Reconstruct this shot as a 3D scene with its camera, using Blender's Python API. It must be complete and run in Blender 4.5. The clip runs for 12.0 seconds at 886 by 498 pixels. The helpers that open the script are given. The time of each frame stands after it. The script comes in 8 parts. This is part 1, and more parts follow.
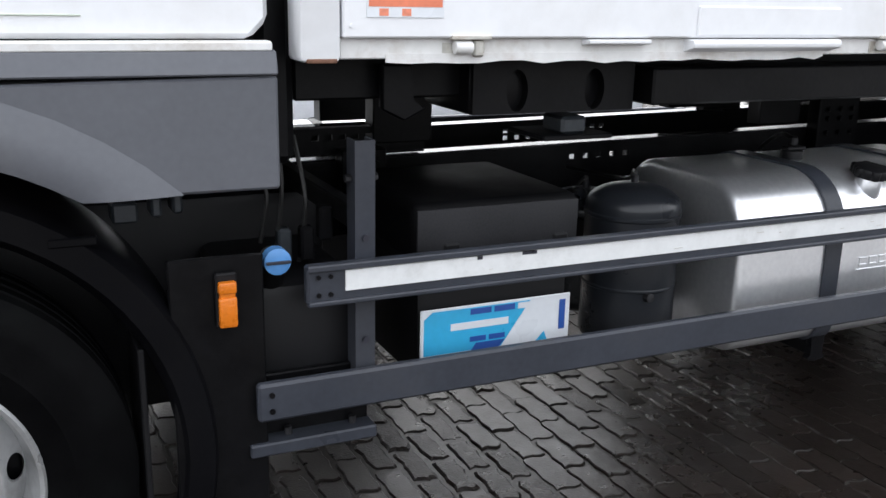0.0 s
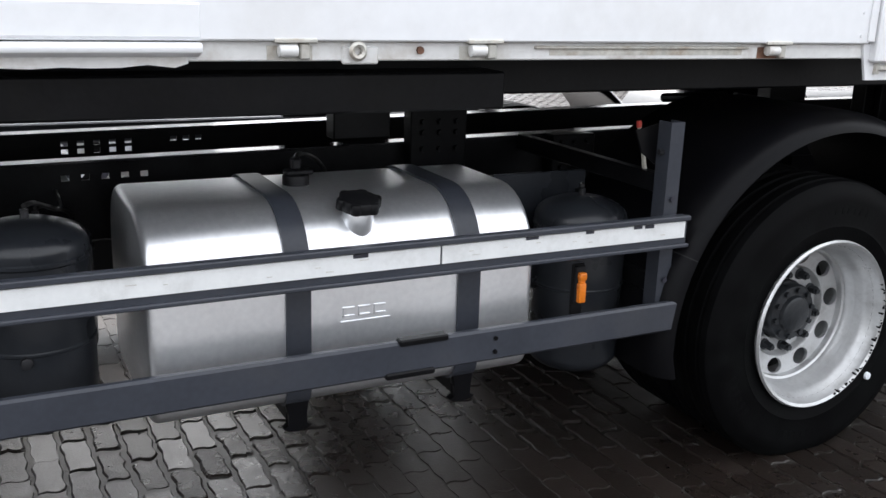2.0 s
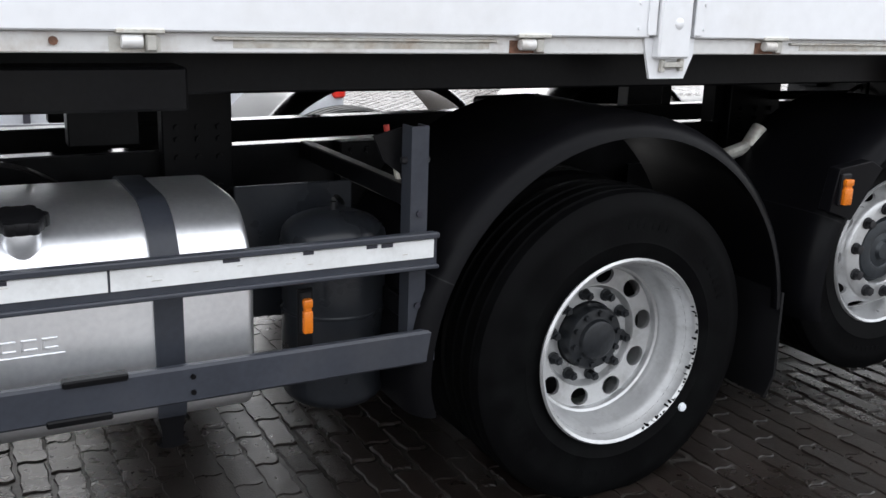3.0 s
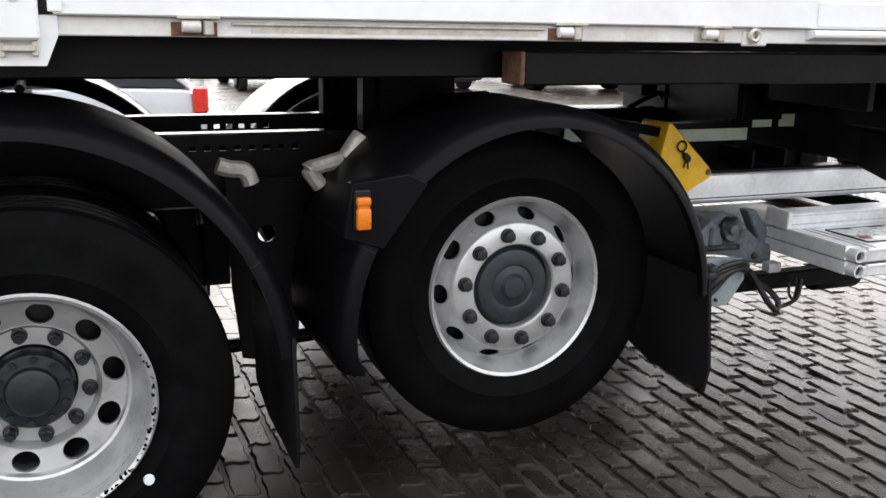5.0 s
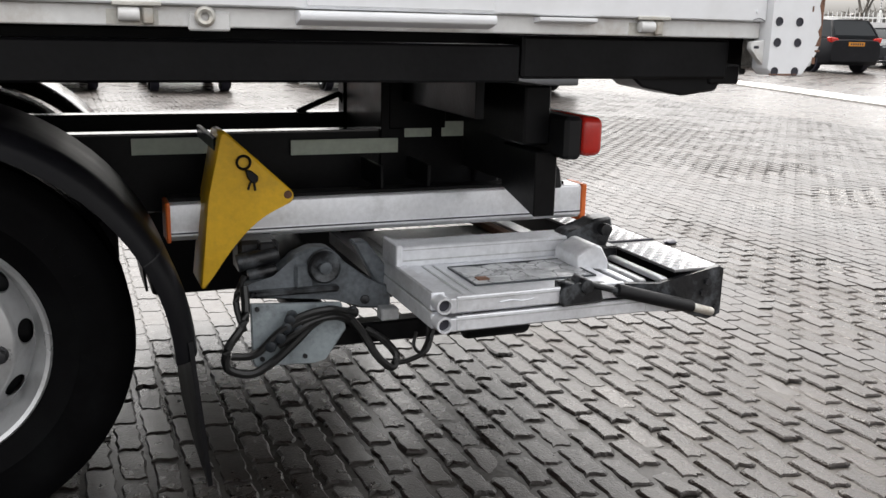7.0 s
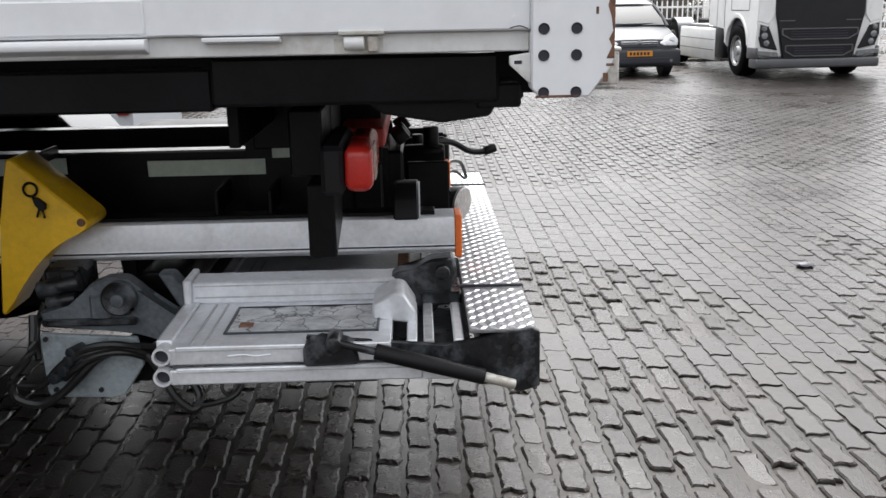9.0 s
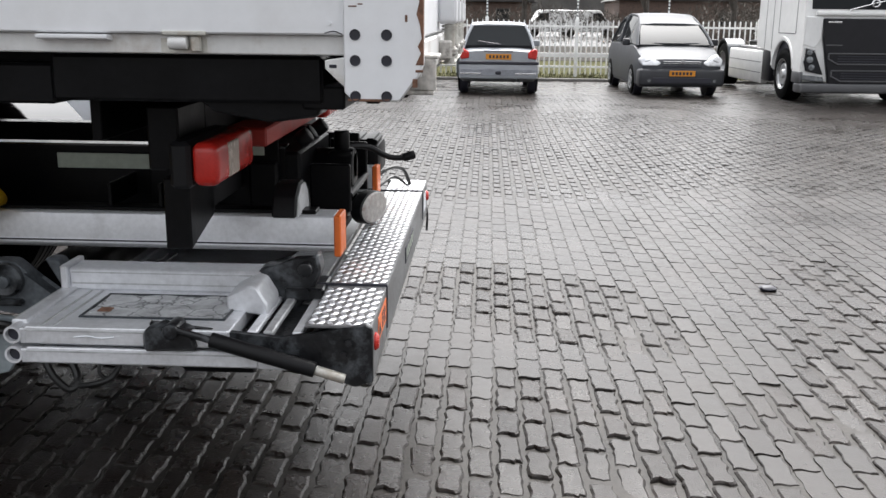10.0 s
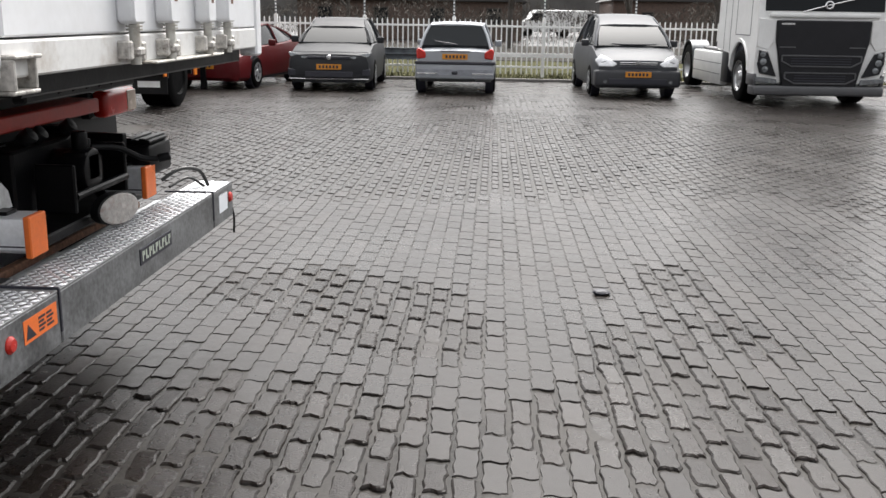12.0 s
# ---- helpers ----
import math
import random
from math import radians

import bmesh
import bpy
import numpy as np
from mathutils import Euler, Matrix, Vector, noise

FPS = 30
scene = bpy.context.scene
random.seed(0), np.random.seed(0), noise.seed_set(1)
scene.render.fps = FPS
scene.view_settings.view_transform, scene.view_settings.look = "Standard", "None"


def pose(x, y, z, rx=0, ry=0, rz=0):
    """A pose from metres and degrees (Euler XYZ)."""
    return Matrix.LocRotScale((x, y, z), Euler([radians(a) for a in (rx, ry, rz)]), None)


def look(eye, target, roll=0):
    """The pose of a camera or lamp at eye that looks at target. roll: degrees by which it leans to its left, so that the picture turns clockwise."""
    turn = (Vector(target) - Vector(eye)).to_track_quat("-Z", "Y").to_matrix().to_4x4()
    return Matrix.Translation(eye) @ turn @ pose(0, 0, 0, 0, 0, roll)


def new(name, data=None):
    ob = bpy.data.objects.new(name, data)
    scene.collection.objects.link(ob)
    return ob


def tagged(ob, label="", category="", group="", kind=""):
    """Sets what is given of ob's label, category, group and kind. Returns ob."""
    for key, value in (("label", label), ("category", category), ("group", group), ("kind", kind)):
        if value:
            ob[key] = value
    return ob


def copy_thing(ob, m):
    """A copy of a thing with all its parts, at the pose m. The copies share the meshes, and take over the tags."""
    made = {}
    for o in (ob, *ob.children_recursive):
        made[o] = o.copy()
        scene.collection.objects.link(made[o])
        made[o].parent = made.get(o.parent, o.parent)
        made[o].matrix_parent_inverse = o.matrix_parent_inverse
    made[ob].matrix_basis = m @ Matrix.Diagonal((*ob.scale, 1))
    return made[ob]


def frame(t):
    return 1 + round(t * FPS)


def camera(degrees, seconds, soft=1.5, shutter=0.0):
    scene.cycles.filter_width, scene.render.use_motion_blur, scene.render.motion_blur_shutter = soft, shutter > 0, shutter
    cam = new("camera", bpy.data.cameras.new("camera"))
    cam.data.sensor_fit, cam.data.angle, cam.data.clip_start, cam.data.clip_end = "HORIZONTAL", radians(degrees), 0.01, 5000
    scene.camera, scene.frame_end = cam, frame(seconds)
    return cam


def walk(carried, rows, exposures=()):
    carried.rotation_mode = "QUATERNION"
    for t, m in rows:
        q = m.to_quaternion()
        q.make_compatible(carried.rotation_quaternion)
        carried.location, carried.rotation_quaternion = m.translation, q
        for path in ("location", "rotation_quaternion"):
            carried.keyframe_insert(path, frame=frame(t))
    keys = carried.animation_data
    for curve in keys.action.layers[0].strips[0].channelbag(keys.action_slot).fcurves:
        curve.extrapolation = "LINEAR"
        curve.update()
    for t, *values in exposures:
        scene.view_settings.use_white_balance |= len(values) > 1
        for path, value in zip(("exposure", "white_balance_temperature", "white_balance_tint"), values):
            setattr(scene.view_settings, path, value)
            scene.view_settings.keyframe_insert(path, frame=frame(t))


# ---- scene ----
cam = camera(50.5, 12.0)
PATH = [
    (0, (-5.753, -2.054, 1.604), (-4.935, -0.306, 1.078), 1.2),
    (0.5, (-5.347, -2.101, 1.605), (-4.497, -0.367, 1.084), 1.4),
    (1, (-4.911, -2.21, 1.634), (-4.081, -0.47, 1.103), 1.4),
    (1.5, (-4.456, -2.174, 1.643), (-3.611, -0.442, 1.111), 1.7),
    (2, (-4.055, -2.2, 1.634), (-3.179, -0.483, 1.099), 1.9),
    (2.5, (-3.674, -2.234, 1.613), (-2.775, -0.528, 1.083), 2.1),
    (3, (-3.241, -2.206, 1.594), (-2.327, -0.504, 1.079), 1.9),
    (3.2, (-3.093, -2.217, 1.591), (-2.166, -0.522, 1.073), 2.2),
    (4.8, (-1.381, -2.422, 1.505), (-0.67, -0.614, 1.031), 1.1),
    (5, (-1.221, -2.456, 1.506), (-0.503, -0.65, 1.034), 1.1),
    (5.5, (-0.803, -2.457, 1.491), (-0.083, -0.65, 1.025), 1.0),
    (6, (-0.372, -2.362, 1.504), (0.351, -0.556, 1.041), 1.1),
    (6.5, (0.051, -2.342, 1.498), (0.777, -0.538, 1.029), 1.2),
    (7, (0.462, -2.277, 1.478), (1.193, -0.475, 1.01), 1.4),
    (7.5, (0.848, -2.184, 1.504), (1.59, -0.385, 1.041), 1.5),
    (7.7, (0.99, -2.17, 1.491), (1.737, -0.372, 1.036), 1.4),
    (9.3, (2.309, -2.209, 1.575), (2.252, -0.276, 1.065), -0.6),
    (9.5, (2.415, -2.212, 1.57), (2.344, -0.275, 1.075), -0.0),
    (10, (2.704, -2.282, 1.549), (2.617, -0.343, 1.068), 0.6),
    (10.5, (2.979, -2.291, 1.581), (2.882, -0.353, 1.096), 0.9),
    (11, (3.231, -2.165, 1.543), (3.136, -0.227, 1.057), 0.9),
    (11.5, (3.483, -2.147, 1.55), (3.384, -0.208, 1.07), 0.7),
    (12, (3.715, -2.186, 1.565), (3.618, -0.247, 1.083), 0.9),
]
walk(cam, [(t, look(eye, target, roll)) for t, eye, target, roll in PATH],
     exposures=[(0.0, 2.62, 6300, 10), (3.2, 2.60, 6350, 10), (4.8, 2.72, 6600, 10), (6.0, 2.55, 6700, 10), (7.7, 1.99, 6650, 10), (9.3, 1.86, 6400, 10), (12.0, 1.42, 6550, 10)])

# ---------------- light ----------------
world = bpy.data.worlds.new("overcast_sky")
scene.world = world
world.use_nodes = True
wn = world.node_tree
sky = wn.nodes.new("ShaderNodeTexSky")
sky.sky_type, sky.sun_disc = "NISHITA", False
sky.sun_elevation, sky.sun_rotation = radians(60), radians(10)
sky.air_density, sky.dust_density, sky.ozone_density = 1.0, 6.0, 1.0
grey = wn.nodes.new("ShaderNodeHueSaturation")
grey.inputs["Saturation"].default_value = 0.12
wn.links.new(sky.outputs[0], grey.inputs["Color"])
wn.links.new(grey.outputs[0], wn.nodes["Background"].inputs[0])
wn.nodes["Background"].inputs[1].default_value = 0.13
sun = new("sun", bpy.data.lights.new("sun", "SUN"))
sun.data.energy, sun.data.angle, sun.data.color = 1.3, radians(45), (1.0, 0.97, 0.93)
az, el = radians(10), radians(60)
sun.matrix_world = look((0, 0, 0), (-math.sin(az) * math.cos(el), -math.cos(az) * math.cos(el), -math.sin(el)))


# ---------------- materials ----------------
def mat(name, base, rough=0.5, metal=0.0, vary=0.25, scale=6.0, bump=0.0, bscale=60.0, rvar=0.15, dirt=None, dirt_amount=0.5, dirt_scale=2.5, coat=0.0, per_object=0.0, spec=0.5):
    """A surface with coarse and fine variation, optional dirt and relief."""
    m = bpy.data.materials.new(name)
    m.use_nodes = True
    nt = m.node_tree
    b = nt.nodes["Principled BSDF"]
    N = nt.nodes.new
    L = nt.links.new
    geo = N("ShaderNodeNewGeometry")
    n1 = N("ShaderNodeTexNoise"); n1.inputs["Scale"].default_value = scale; n1.inputs["Detail"].default_value = 6
    n2 = N("ShaderNodeTexNoise"); n2.inputs["Scale"].default_value = bscale; n2.inputs["Detail"].default_value = 4
    L(geo.outputs["Position"], n1.inputs["Vector"]); L(geo.outputs["Position"], n2.inputs["Vector"])
    mix = N("ShaderNodeMix"); mix.data_type = "RGBA"
    lo = tuple(c * (1 - vary) for c in base) + (1,)
    hi = tuple(min(1, c * (1 + vary)) for c in base) + (1,)
    mix.inputs[6].default_value, mix.inputs[7].default_value = lo, hi
    add = N("ShaderNodeMath"); add.operation = "MULTIPLY_ADD"
    L(n2.outputs[0], add.inputs[0]); add.inputs[1].default_value = 0.4
    half = N("ShaderNodeMath"); half.operation = "MULTIPLY"; half.inputs[1].default_value = 0.6
    L(n1.outputs[0], half.inputs[0]); L(half.outputs[0], add.inputs[2])
    ramp = N("ShaderNodeMapRange"); ramp.inputs[1].default_value, ramp.inputs[2].default_value = 0.35, 0.65
    L(add.outputs[0], ramp.inputs[0]); L(ramp.outputs[0], mix.inputs[0])
    col = mix.outputs[2]
    if per_object:
        oi = N("ShaderNodeObjectInfo")
        hsv = N("ShaderNodeHueSaturation")
        mr = N("ShaderNodeMapRange"); mr.inputs[3].default_value, mr.inputs[4].default_value = 1 - per_object, 1 + per_object
        L(oi.outputs["Random"], mr.inputs[0]); L(mr.outputs[0], hsv.inputs["Value"]); L(col, hsv.inputs["Color"])
        col = hsv.outputs[0]
    if dirt:
        n3 = N("ShaderNodeTexNoise"); n3.inputs["Scale"].default_value = dirt_scale; n3.inputs["Detail"].default_value = 8; n3.inputs["Roughness"].default_value = 0.7
        L(geo.outputs["Position"], n3.inputs["Vector"])
        r3 = N("ShaderNodeMapRange"); r3.inputs[1].default_value, r3.inputs[2].default_value = 0.5, 0.72; r3.inputs[4].default_value = dirt_amount
        L(n3.outputs[0], r3.inputs[0])
        m3 = N("ShaderNodeMix"); m3.data_type = "RGBA"
        L(r3.outputs[0], m3.inputs[0]); L(col, m3.inputs[6]); m3.inputs[7].default_value = (*dirt, 1)
        col = m3.outputs[2]
    L(col, b.inputs["Base Color"])
    rr = N("ShaderNodeMapRange"); rr.inputs[3].default_value, rr.inputs[4].default_value = max(0.02, rough - rvar), min(1, rough + rvar)
    L(n1.outputs[0], rr.inputs[0]); L(rr.outputs[0], b.inputs["Roughness"])
    b.inputs["Metallic"].default_value = metal
    b.inputs["Specular IOR Level"].default_value = spec
    b.inputs["Coat Weight"].default_value = coat
    b.inputs["Coat Roughness"].default_value = 0.08
    if bump:
        bp = N("ShaderNodeBump"); bp.inputs["Strength"].default_value = bump; bp.inputs["Distance"].default_value = 0.004
        L(n2.outputs[0], bp.inputs["Height"]); L(bp.outputs[0], b.inputs["Normal"])
    return m


M_WHITE = mat("white_paint", (0.80, 0.81, 0.83), 0.42, vary=0.04, scale=1.2, bscale=25, bump=0.05, dirt=(0.50, 0.47, 0.42), dirt_amount=0.22, dirt_scale=1.6)
M_WHITE_RAIL = mat("white_rail_paint", (0.74, 0.74, 0.73), 0.45, vary=0.08, scale=3, bscale=40, bump=0.1, dirt=(0.30, 0.22, 0.14), dirt_amount=0.6, dirt_scale=4)
M_STEEL_WORN = mat("worn_galvanised_steel", (0.55, 0.54, 0.50), 0.5, 0.5, vary=0.2, scale=20, bump=0.2, dirt=(0.28, 0.18, 0.10), dirt_amount=0.6, dirt_scale=14)
M_RUST = mat("rusty_edge", (0.16, 0.08, 0.05), 0.8, vary=0.4, scale=30, bump=0.4)
M_BLACK = mat("black_chassis_paint", (0.004, 0.004, 0.0047), 0.36, vary=0.4, scale=8, bump=0.12, dirt=(0.009, 0.0085, 0.008), dirt_amount=0.4, dirt_scale=5, spec=0.13)
M_WETBLACK = mat("wet_black_steel", (0.010, 0.010, 0.011), 0.16, vary=0.3, scale=10, bump=0.05, rvar=0.06, spec=0.8)
M_BLACK_MATT = mat("matt_black_plastic", (0.006, 0.006, 0.007), 0.5, vary=0.3, scale=6, bump=0.1, bscale=200, spec=0.25)
# Shade on the lid is in the colour: near-black top, paler lit front.
M_LID = mat("shaded_lid_plastic", (0.003, 0.003, 0.0035), 0.6, vary=0.3, scale=6, bump=0.1, bscale=200, spec=0.08)
M_LIDFRONT = mat("lit_lid_plastic", (0.020, 0.020, 0.022), 0.55, vary=0.3, scale=5, bump=0.1, bscale=160, spec=0.2)
M_GUARD = mat("wet_dark_plastic", (0.0036, 0.0036, 0.0045), 0.36, vary=0.3, scale=4, bump=0.06, bscale=150, dirt=(0.008, 0.0075, 0.007), dirt_amount=0.35, spec=0.08)
M_ANTHRACITE = mat("anthracite_paint", (0.038, 0.042, 0.053), 0.34, vary=0.15, scale=5, bump=0.06, dirt=(0.055, 0.052, 0.05), dirt_amount=0.3, spec=0.3)
M_AIRTANK = mat("satin_dark_tank_paint", (0.016, 0.018, 0.022), 0.3, vary=0.2, scale=6, bump=0.05, dirt=(0.03, 0.03, 0.03), dirt_amount=0.3, spec=0.4)
M_CABGREY = mat("grey_plastic_skirt", (0.10, 0.105, 0.12), 0.42, vary=0.1, scale=2, bump=0.03, dirt=(0.15, 0.15, 0.15), dirt_amount=0.25)
M_TANK = mat("brushed_aluminium", (0.90, 0.91, 0.94), 0.33, 0.88, vary=0.08, scale=3, bump=0.05, rvar=0.1)
M_ALU = mat("wet_aluminium", (0.74, 0.75, 0.78), 0.36, 0.4, vary=0.12, scale=5, bump=0.08, dirt=(0.26, 0.25, 0.24), dirt_amount=0.4, dirt_scale=6)
M_ALU_DULL = mat("dull_aluminium", (0.50, 0.51, 0.52), 0.45, 0.35, vary=0.2, scale=9, bump=0.15, dirt=(0.13, 0.12, 0.11), dirt_amount=0.6, dirt_scale=8)
M_TREAD = mat("grimy_tread_plate", (0.17, 0.17, 0.175), 0.42, 0.3, vary=0.3, scale=9, bump=0.15, dirt=(0.07, 0.065, 0.06), dirt_amount=0.6, dirt_scale=8)
M_GALV = mat("dirty_galvanised_steel", (0.13, 0.145, 0.16), 0.5, 0.3, vary=0.4, scale=12, bump=0.3, dirt=(0.018, 0.018, 0.019), dirt_amount=0.9, dirt_scale=6)
M_DISC = mat("speckled_pale_disc", (0.42, 0.40, 0.38), 0.5, vary=0.25, scale=40, bump=0.3, bscale=120, dirt=(0.16, 0.06, 0.04), dirt_amount=0.8, dirt_scale=30)
M_DIRTY = mat("grimy_black_steel", (0.012, 0.0125, 0.014), 0.32, 0.1, vary=0.5, scale=14, bump=0.4, dirt=(0.22, 0.24, 0.26), dirt_amount=0.55, dirt_scale=7, spec=0.4)
M_STREAK = mat("streaked_wet_steel", (0.17, 0.175, 0.18), 0.38, 0.4, vary=0.55, scale=5, bump=0.15, dirt=(0.035, 0.035, 0.035), dirt_amount=0.7, dirt_scale=6)
M_TYRE = mat("black_rubber", (0.0030, 0.0030, 0.0033), 0.55, vary=0.3, scale=10, bump=0.15, bscale=120, spec=0.035, dirt=(0.006, 0.0075, 0.007), dirt_amount=0.4, dirt_scale=5)
M_RIM = mat("silver_rim_paint", (0.52, 0.525, 0.53), 0.33, 0.6, vary=0.08, scale=7, bump=0.08, dirt=(0.22, 0.21, 0.20), dirt_amount=0.5, dirt_scale=9)
M_HUB = mat("grey_hub_casting", (0.030, 0.035, 0.041), 0.34, 0.3, vary=0.25, scale=18, bump=0.2)
M_DRIVEHUB = mat("oily_dark_hub", (0.014, 0.016, 0.019), 0.4, 0.2, vary=0.35, scale=18, bump=0.3)
M_NUT = mat("dark_nut_steel", (0.028, 0.028, 0.031), 0.45, 0.5, vary=0.3, scale=60, bump=0.2)
M_AMBER = mat("amber_lens", (0.66, 0.17, 0.008), 0.3, vary=0.1, scale=30, bump=0.3, bscale=120)
M_RED = mat("red_lens", (0.46, 0.022, 0.015), 0.22, vary=0.12, scale=20, bump=0.2, bscale=150)
M_REDPAINT = mat("red_paint", (0.36, 0.035, 0.025), 0.45, vary=0.15, scale=8, bump=0.1, dirt=(0.10, 0.03, 0.02), dirt_amount=0.5)
M_CLEARLENS = mat("clear_lens", (0.46, 0.38, 0.32), 0.25, vary=0.15, scale=30, bump=0.3, bscale=140)
M_YELLOW = mat("yellow_plastic", (0.72, 0.42, 0.015), 0.42, vary=0.12, scale=6, bump=0.1, dirt=(0.20, 0.13, 0.03), dirt_amount=0.35, dirt_scale=8)
M_ORANGE = mat("orange_paint", (0.80, 0.17, 0.03), 0.42, vary=0.1, scale=10, bump=0.05)
M_BLUECAP = mat("blue_cap_plastic", (0.10, 0.28, 0.60), 0.35, vary=0.1, scale=20)
M_TAPE = mat("white_reflective_tape", (0.74, 0.75, 0.75), 0.35, vary=0.05, scale=12, bump=0.05, dirt=(0.35, 0.34, 0.32), dirt_amount=0.35, dirt_scale=9)
M_LABEL = mat("pale_label", (0.48, 0.53, 0.45), 0.5, vary=0.1, scale=20)
M_STICKW = mat("white_sticker", (0.75, 0.78, 0.82), 0.3, vary=0.03)
M_STICKB = mat("light_blue_print", (0.05, 0.42, 0.72), 0.3, vary=0.06)
M_STICKD = mat("dark_blue_print", (0.03, 0.09, 0.35), 0.3, vary=0.06)
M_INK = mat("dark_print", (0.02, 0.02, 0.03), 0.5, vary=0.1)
M_HOSE = mat("black_hose_rubber", (0.012, 0.012, 0.012), 0.4, vary=0.2, scale=40)
M_CABLE = mat("pale_cable", (0.45, 0.43, 0.38), 0.5, vary=0.2, scale=40)
M_SAND = mat("wet_joint_sand", (0.036, 0.033, 0.030), 0.30, vary=0.5, scale=1.3, bump=0.25, bscale=60, rvar=0.28, spec=0.10)
M_GRASS = mat("winter_grass", (0.055, 0.055, 0.026), 0.9, spec=0.02, vary=0.45, scale=2.5, bump=0.8, bscale=30, dirt=(0.07, 0.055, 0.025), dirt_amount=0.6)
M_FENCE = mat("white_fence_paint", (0.86, 0.86, 0.85), 0.4, vary=0.04, scale=3, dirt=(0.55, 0.53, 0.48), dirt_amount=0.3)
M_GLASS = bpy.data.materials.new("window_glass")
M_GLASS.use_nodes = True
_g = M_GLASS.node_tree.nodes["Principled BSDF"]
_g.inputs["Base Color"].default_value = (0.018, 0.02, 0.022, 1)
_g.inputs["Roughness"].default_value = 0.03
_g.inputs["Specular IOR Level"].default_value = 0.06


# ---------------- mesh tools ----------------
def thing(name, at, label, category, group="", kind=""):
    o = new(name)
    o.location = at
    o.empty_display_size = 0.1
    bpy.context.view_layer.update()
    return tagged(o, label, category, group, kind)


def link_mesh(name, bm, material, smooth=True):
    bmesh.ops.recalc_face_normals(bm, faces=bm.faces[:])
    me = bpy.data.meshes.new(name)
    bm.to_mesh(me)
    bm.free()
    me.materials.append(material)
    if smooth:
        for p in me.polygons:
            p.use_smooth = True
        me.set_sharp_from_angle(angle=radians(35))
    return me


def root_place(o):
    p = Vector((0, 0, 0))
    while o is not None:
        p = p + o.location
        o = o.parent
    return p


def part(name, bm, material, parent, label=""):
    """One mesh under a thing or a part; bm is in world metres."""
    off = root_place(parent)
    bmesh.ops.translate(bm, verts=bm.verts[:], vec=-off)
    ob = new(name, link_mesh(name, bm, material))
    ob.parent = parent
    return tagged(ob, label) if label else ob


def solo(name, bm, material, label, category, group="", kind=""):
    c = Vector((0, 0, 0))
    lo = [min(v.co[i] for v in bm.verts) for i in range(3)]
    hi = [max(v.co[i] for v in bm.verts) for i in range(3)]
    c = Vector(((lo[0] + hi[0]) / 2, (lo[1] + hi[1]) / 2, lo[2]))
    bmesh.ops.translate(bm, verts=bm.verts[:], vec=-c)
    ob = new(name, link_mesh(name, bm, material))
    ob.location = c
    return tagged(ob, label, category, group, kind)


def nb():
    return bmesh.new()


def merge(bm, tmp):
    me = bpy.data.meshes.new("tmp")
    tmp.to_mesh(me)
    tmp.free()
    bm.from_mesh(me)
    bpy.data.meshes.remove(me)
    return bm


def box(bm, x0, x1, y0, y1, z0, z1, bev=0.003, seg=1):
    t = bmesh.new()
    bmesh.ops.create_cube(t, size=1)
    for v in t.verts:
        v.co = Vector((x0 + (v.co.x + 0.5) * (x1 - x0), y0 + (v.co.y + 0.5) * (y1 - y0), z0 + (v.co.z + 0.5) * (z1 - z0)))
    if bev:
        bmesh.ops.bevel(t, geom=t.edges[:], offset=min(bev, 0.45 * min(abs(x1 - x0), abs(y1 - y0), abs(z1 - z0))), segments=seg, affect="EDGES", profile=0.5)
    return merge(bm, t)


def rod(bm, p0, p1, r, n=12, r2=None, bev=0.0):
    t = bmesh.new()
    p0, p1 = Vector(p0), Vector(p1)
    d = p1 - p0
    bmesh.ops.create_cone(t, cap_ends=True, segments=n, radius1=r, radius2=r if r2 is None else r2, depth=d.length)
    if bev:
        ed = [e for e in t.edges if abs(e.verts[0].co.z - e.verts[1].co.z) < 1e-6]
        bmesh.ops.bevel(t, geom=ed, offset=bev, segments=2, affect="EDGES", profile=0.5)
    m = Matrix.Translation((p0 + p1) / 2) @ d.to_track_quat("Z", "Y").to_matrix().to_4x4()
    bmesh.ops.transform(t, matrix=m, verts=t.verts[:])
    return merge(bm, t)


def prism(bm, pts, axis, a0, a1, bev=0.0):
    """A polygon of two coordinates pushed along the third axis (x: (y, z), y: (x, z), z: (x, y))."""
    def put(p, a):
        return {"x": (a, p[0], p[1]), "y": (p[0], a, p[1]), "z": (p[0], p[1], a)}[axis]
    t = bmesh.new()
    lo = [t.verts.new(put(p, a0)) for p in pts]
    hi = [t.verts.new(put(p, a1)) for p in pts]
    t.faces.new(lo)
    t.faces.new(hi[::-1])
    for i in range(len(pts)):
        k = (i + 1) % len(pts)
        t.faces.new((lo[i], lo[k], hi[k], hi[i]))
    if bev:
        bmesh.ops.bevel(t, geom=t.edges[:], offset=bev, segments=1, affect="EDGES", profile=0.5)
    return merge(bm, t)


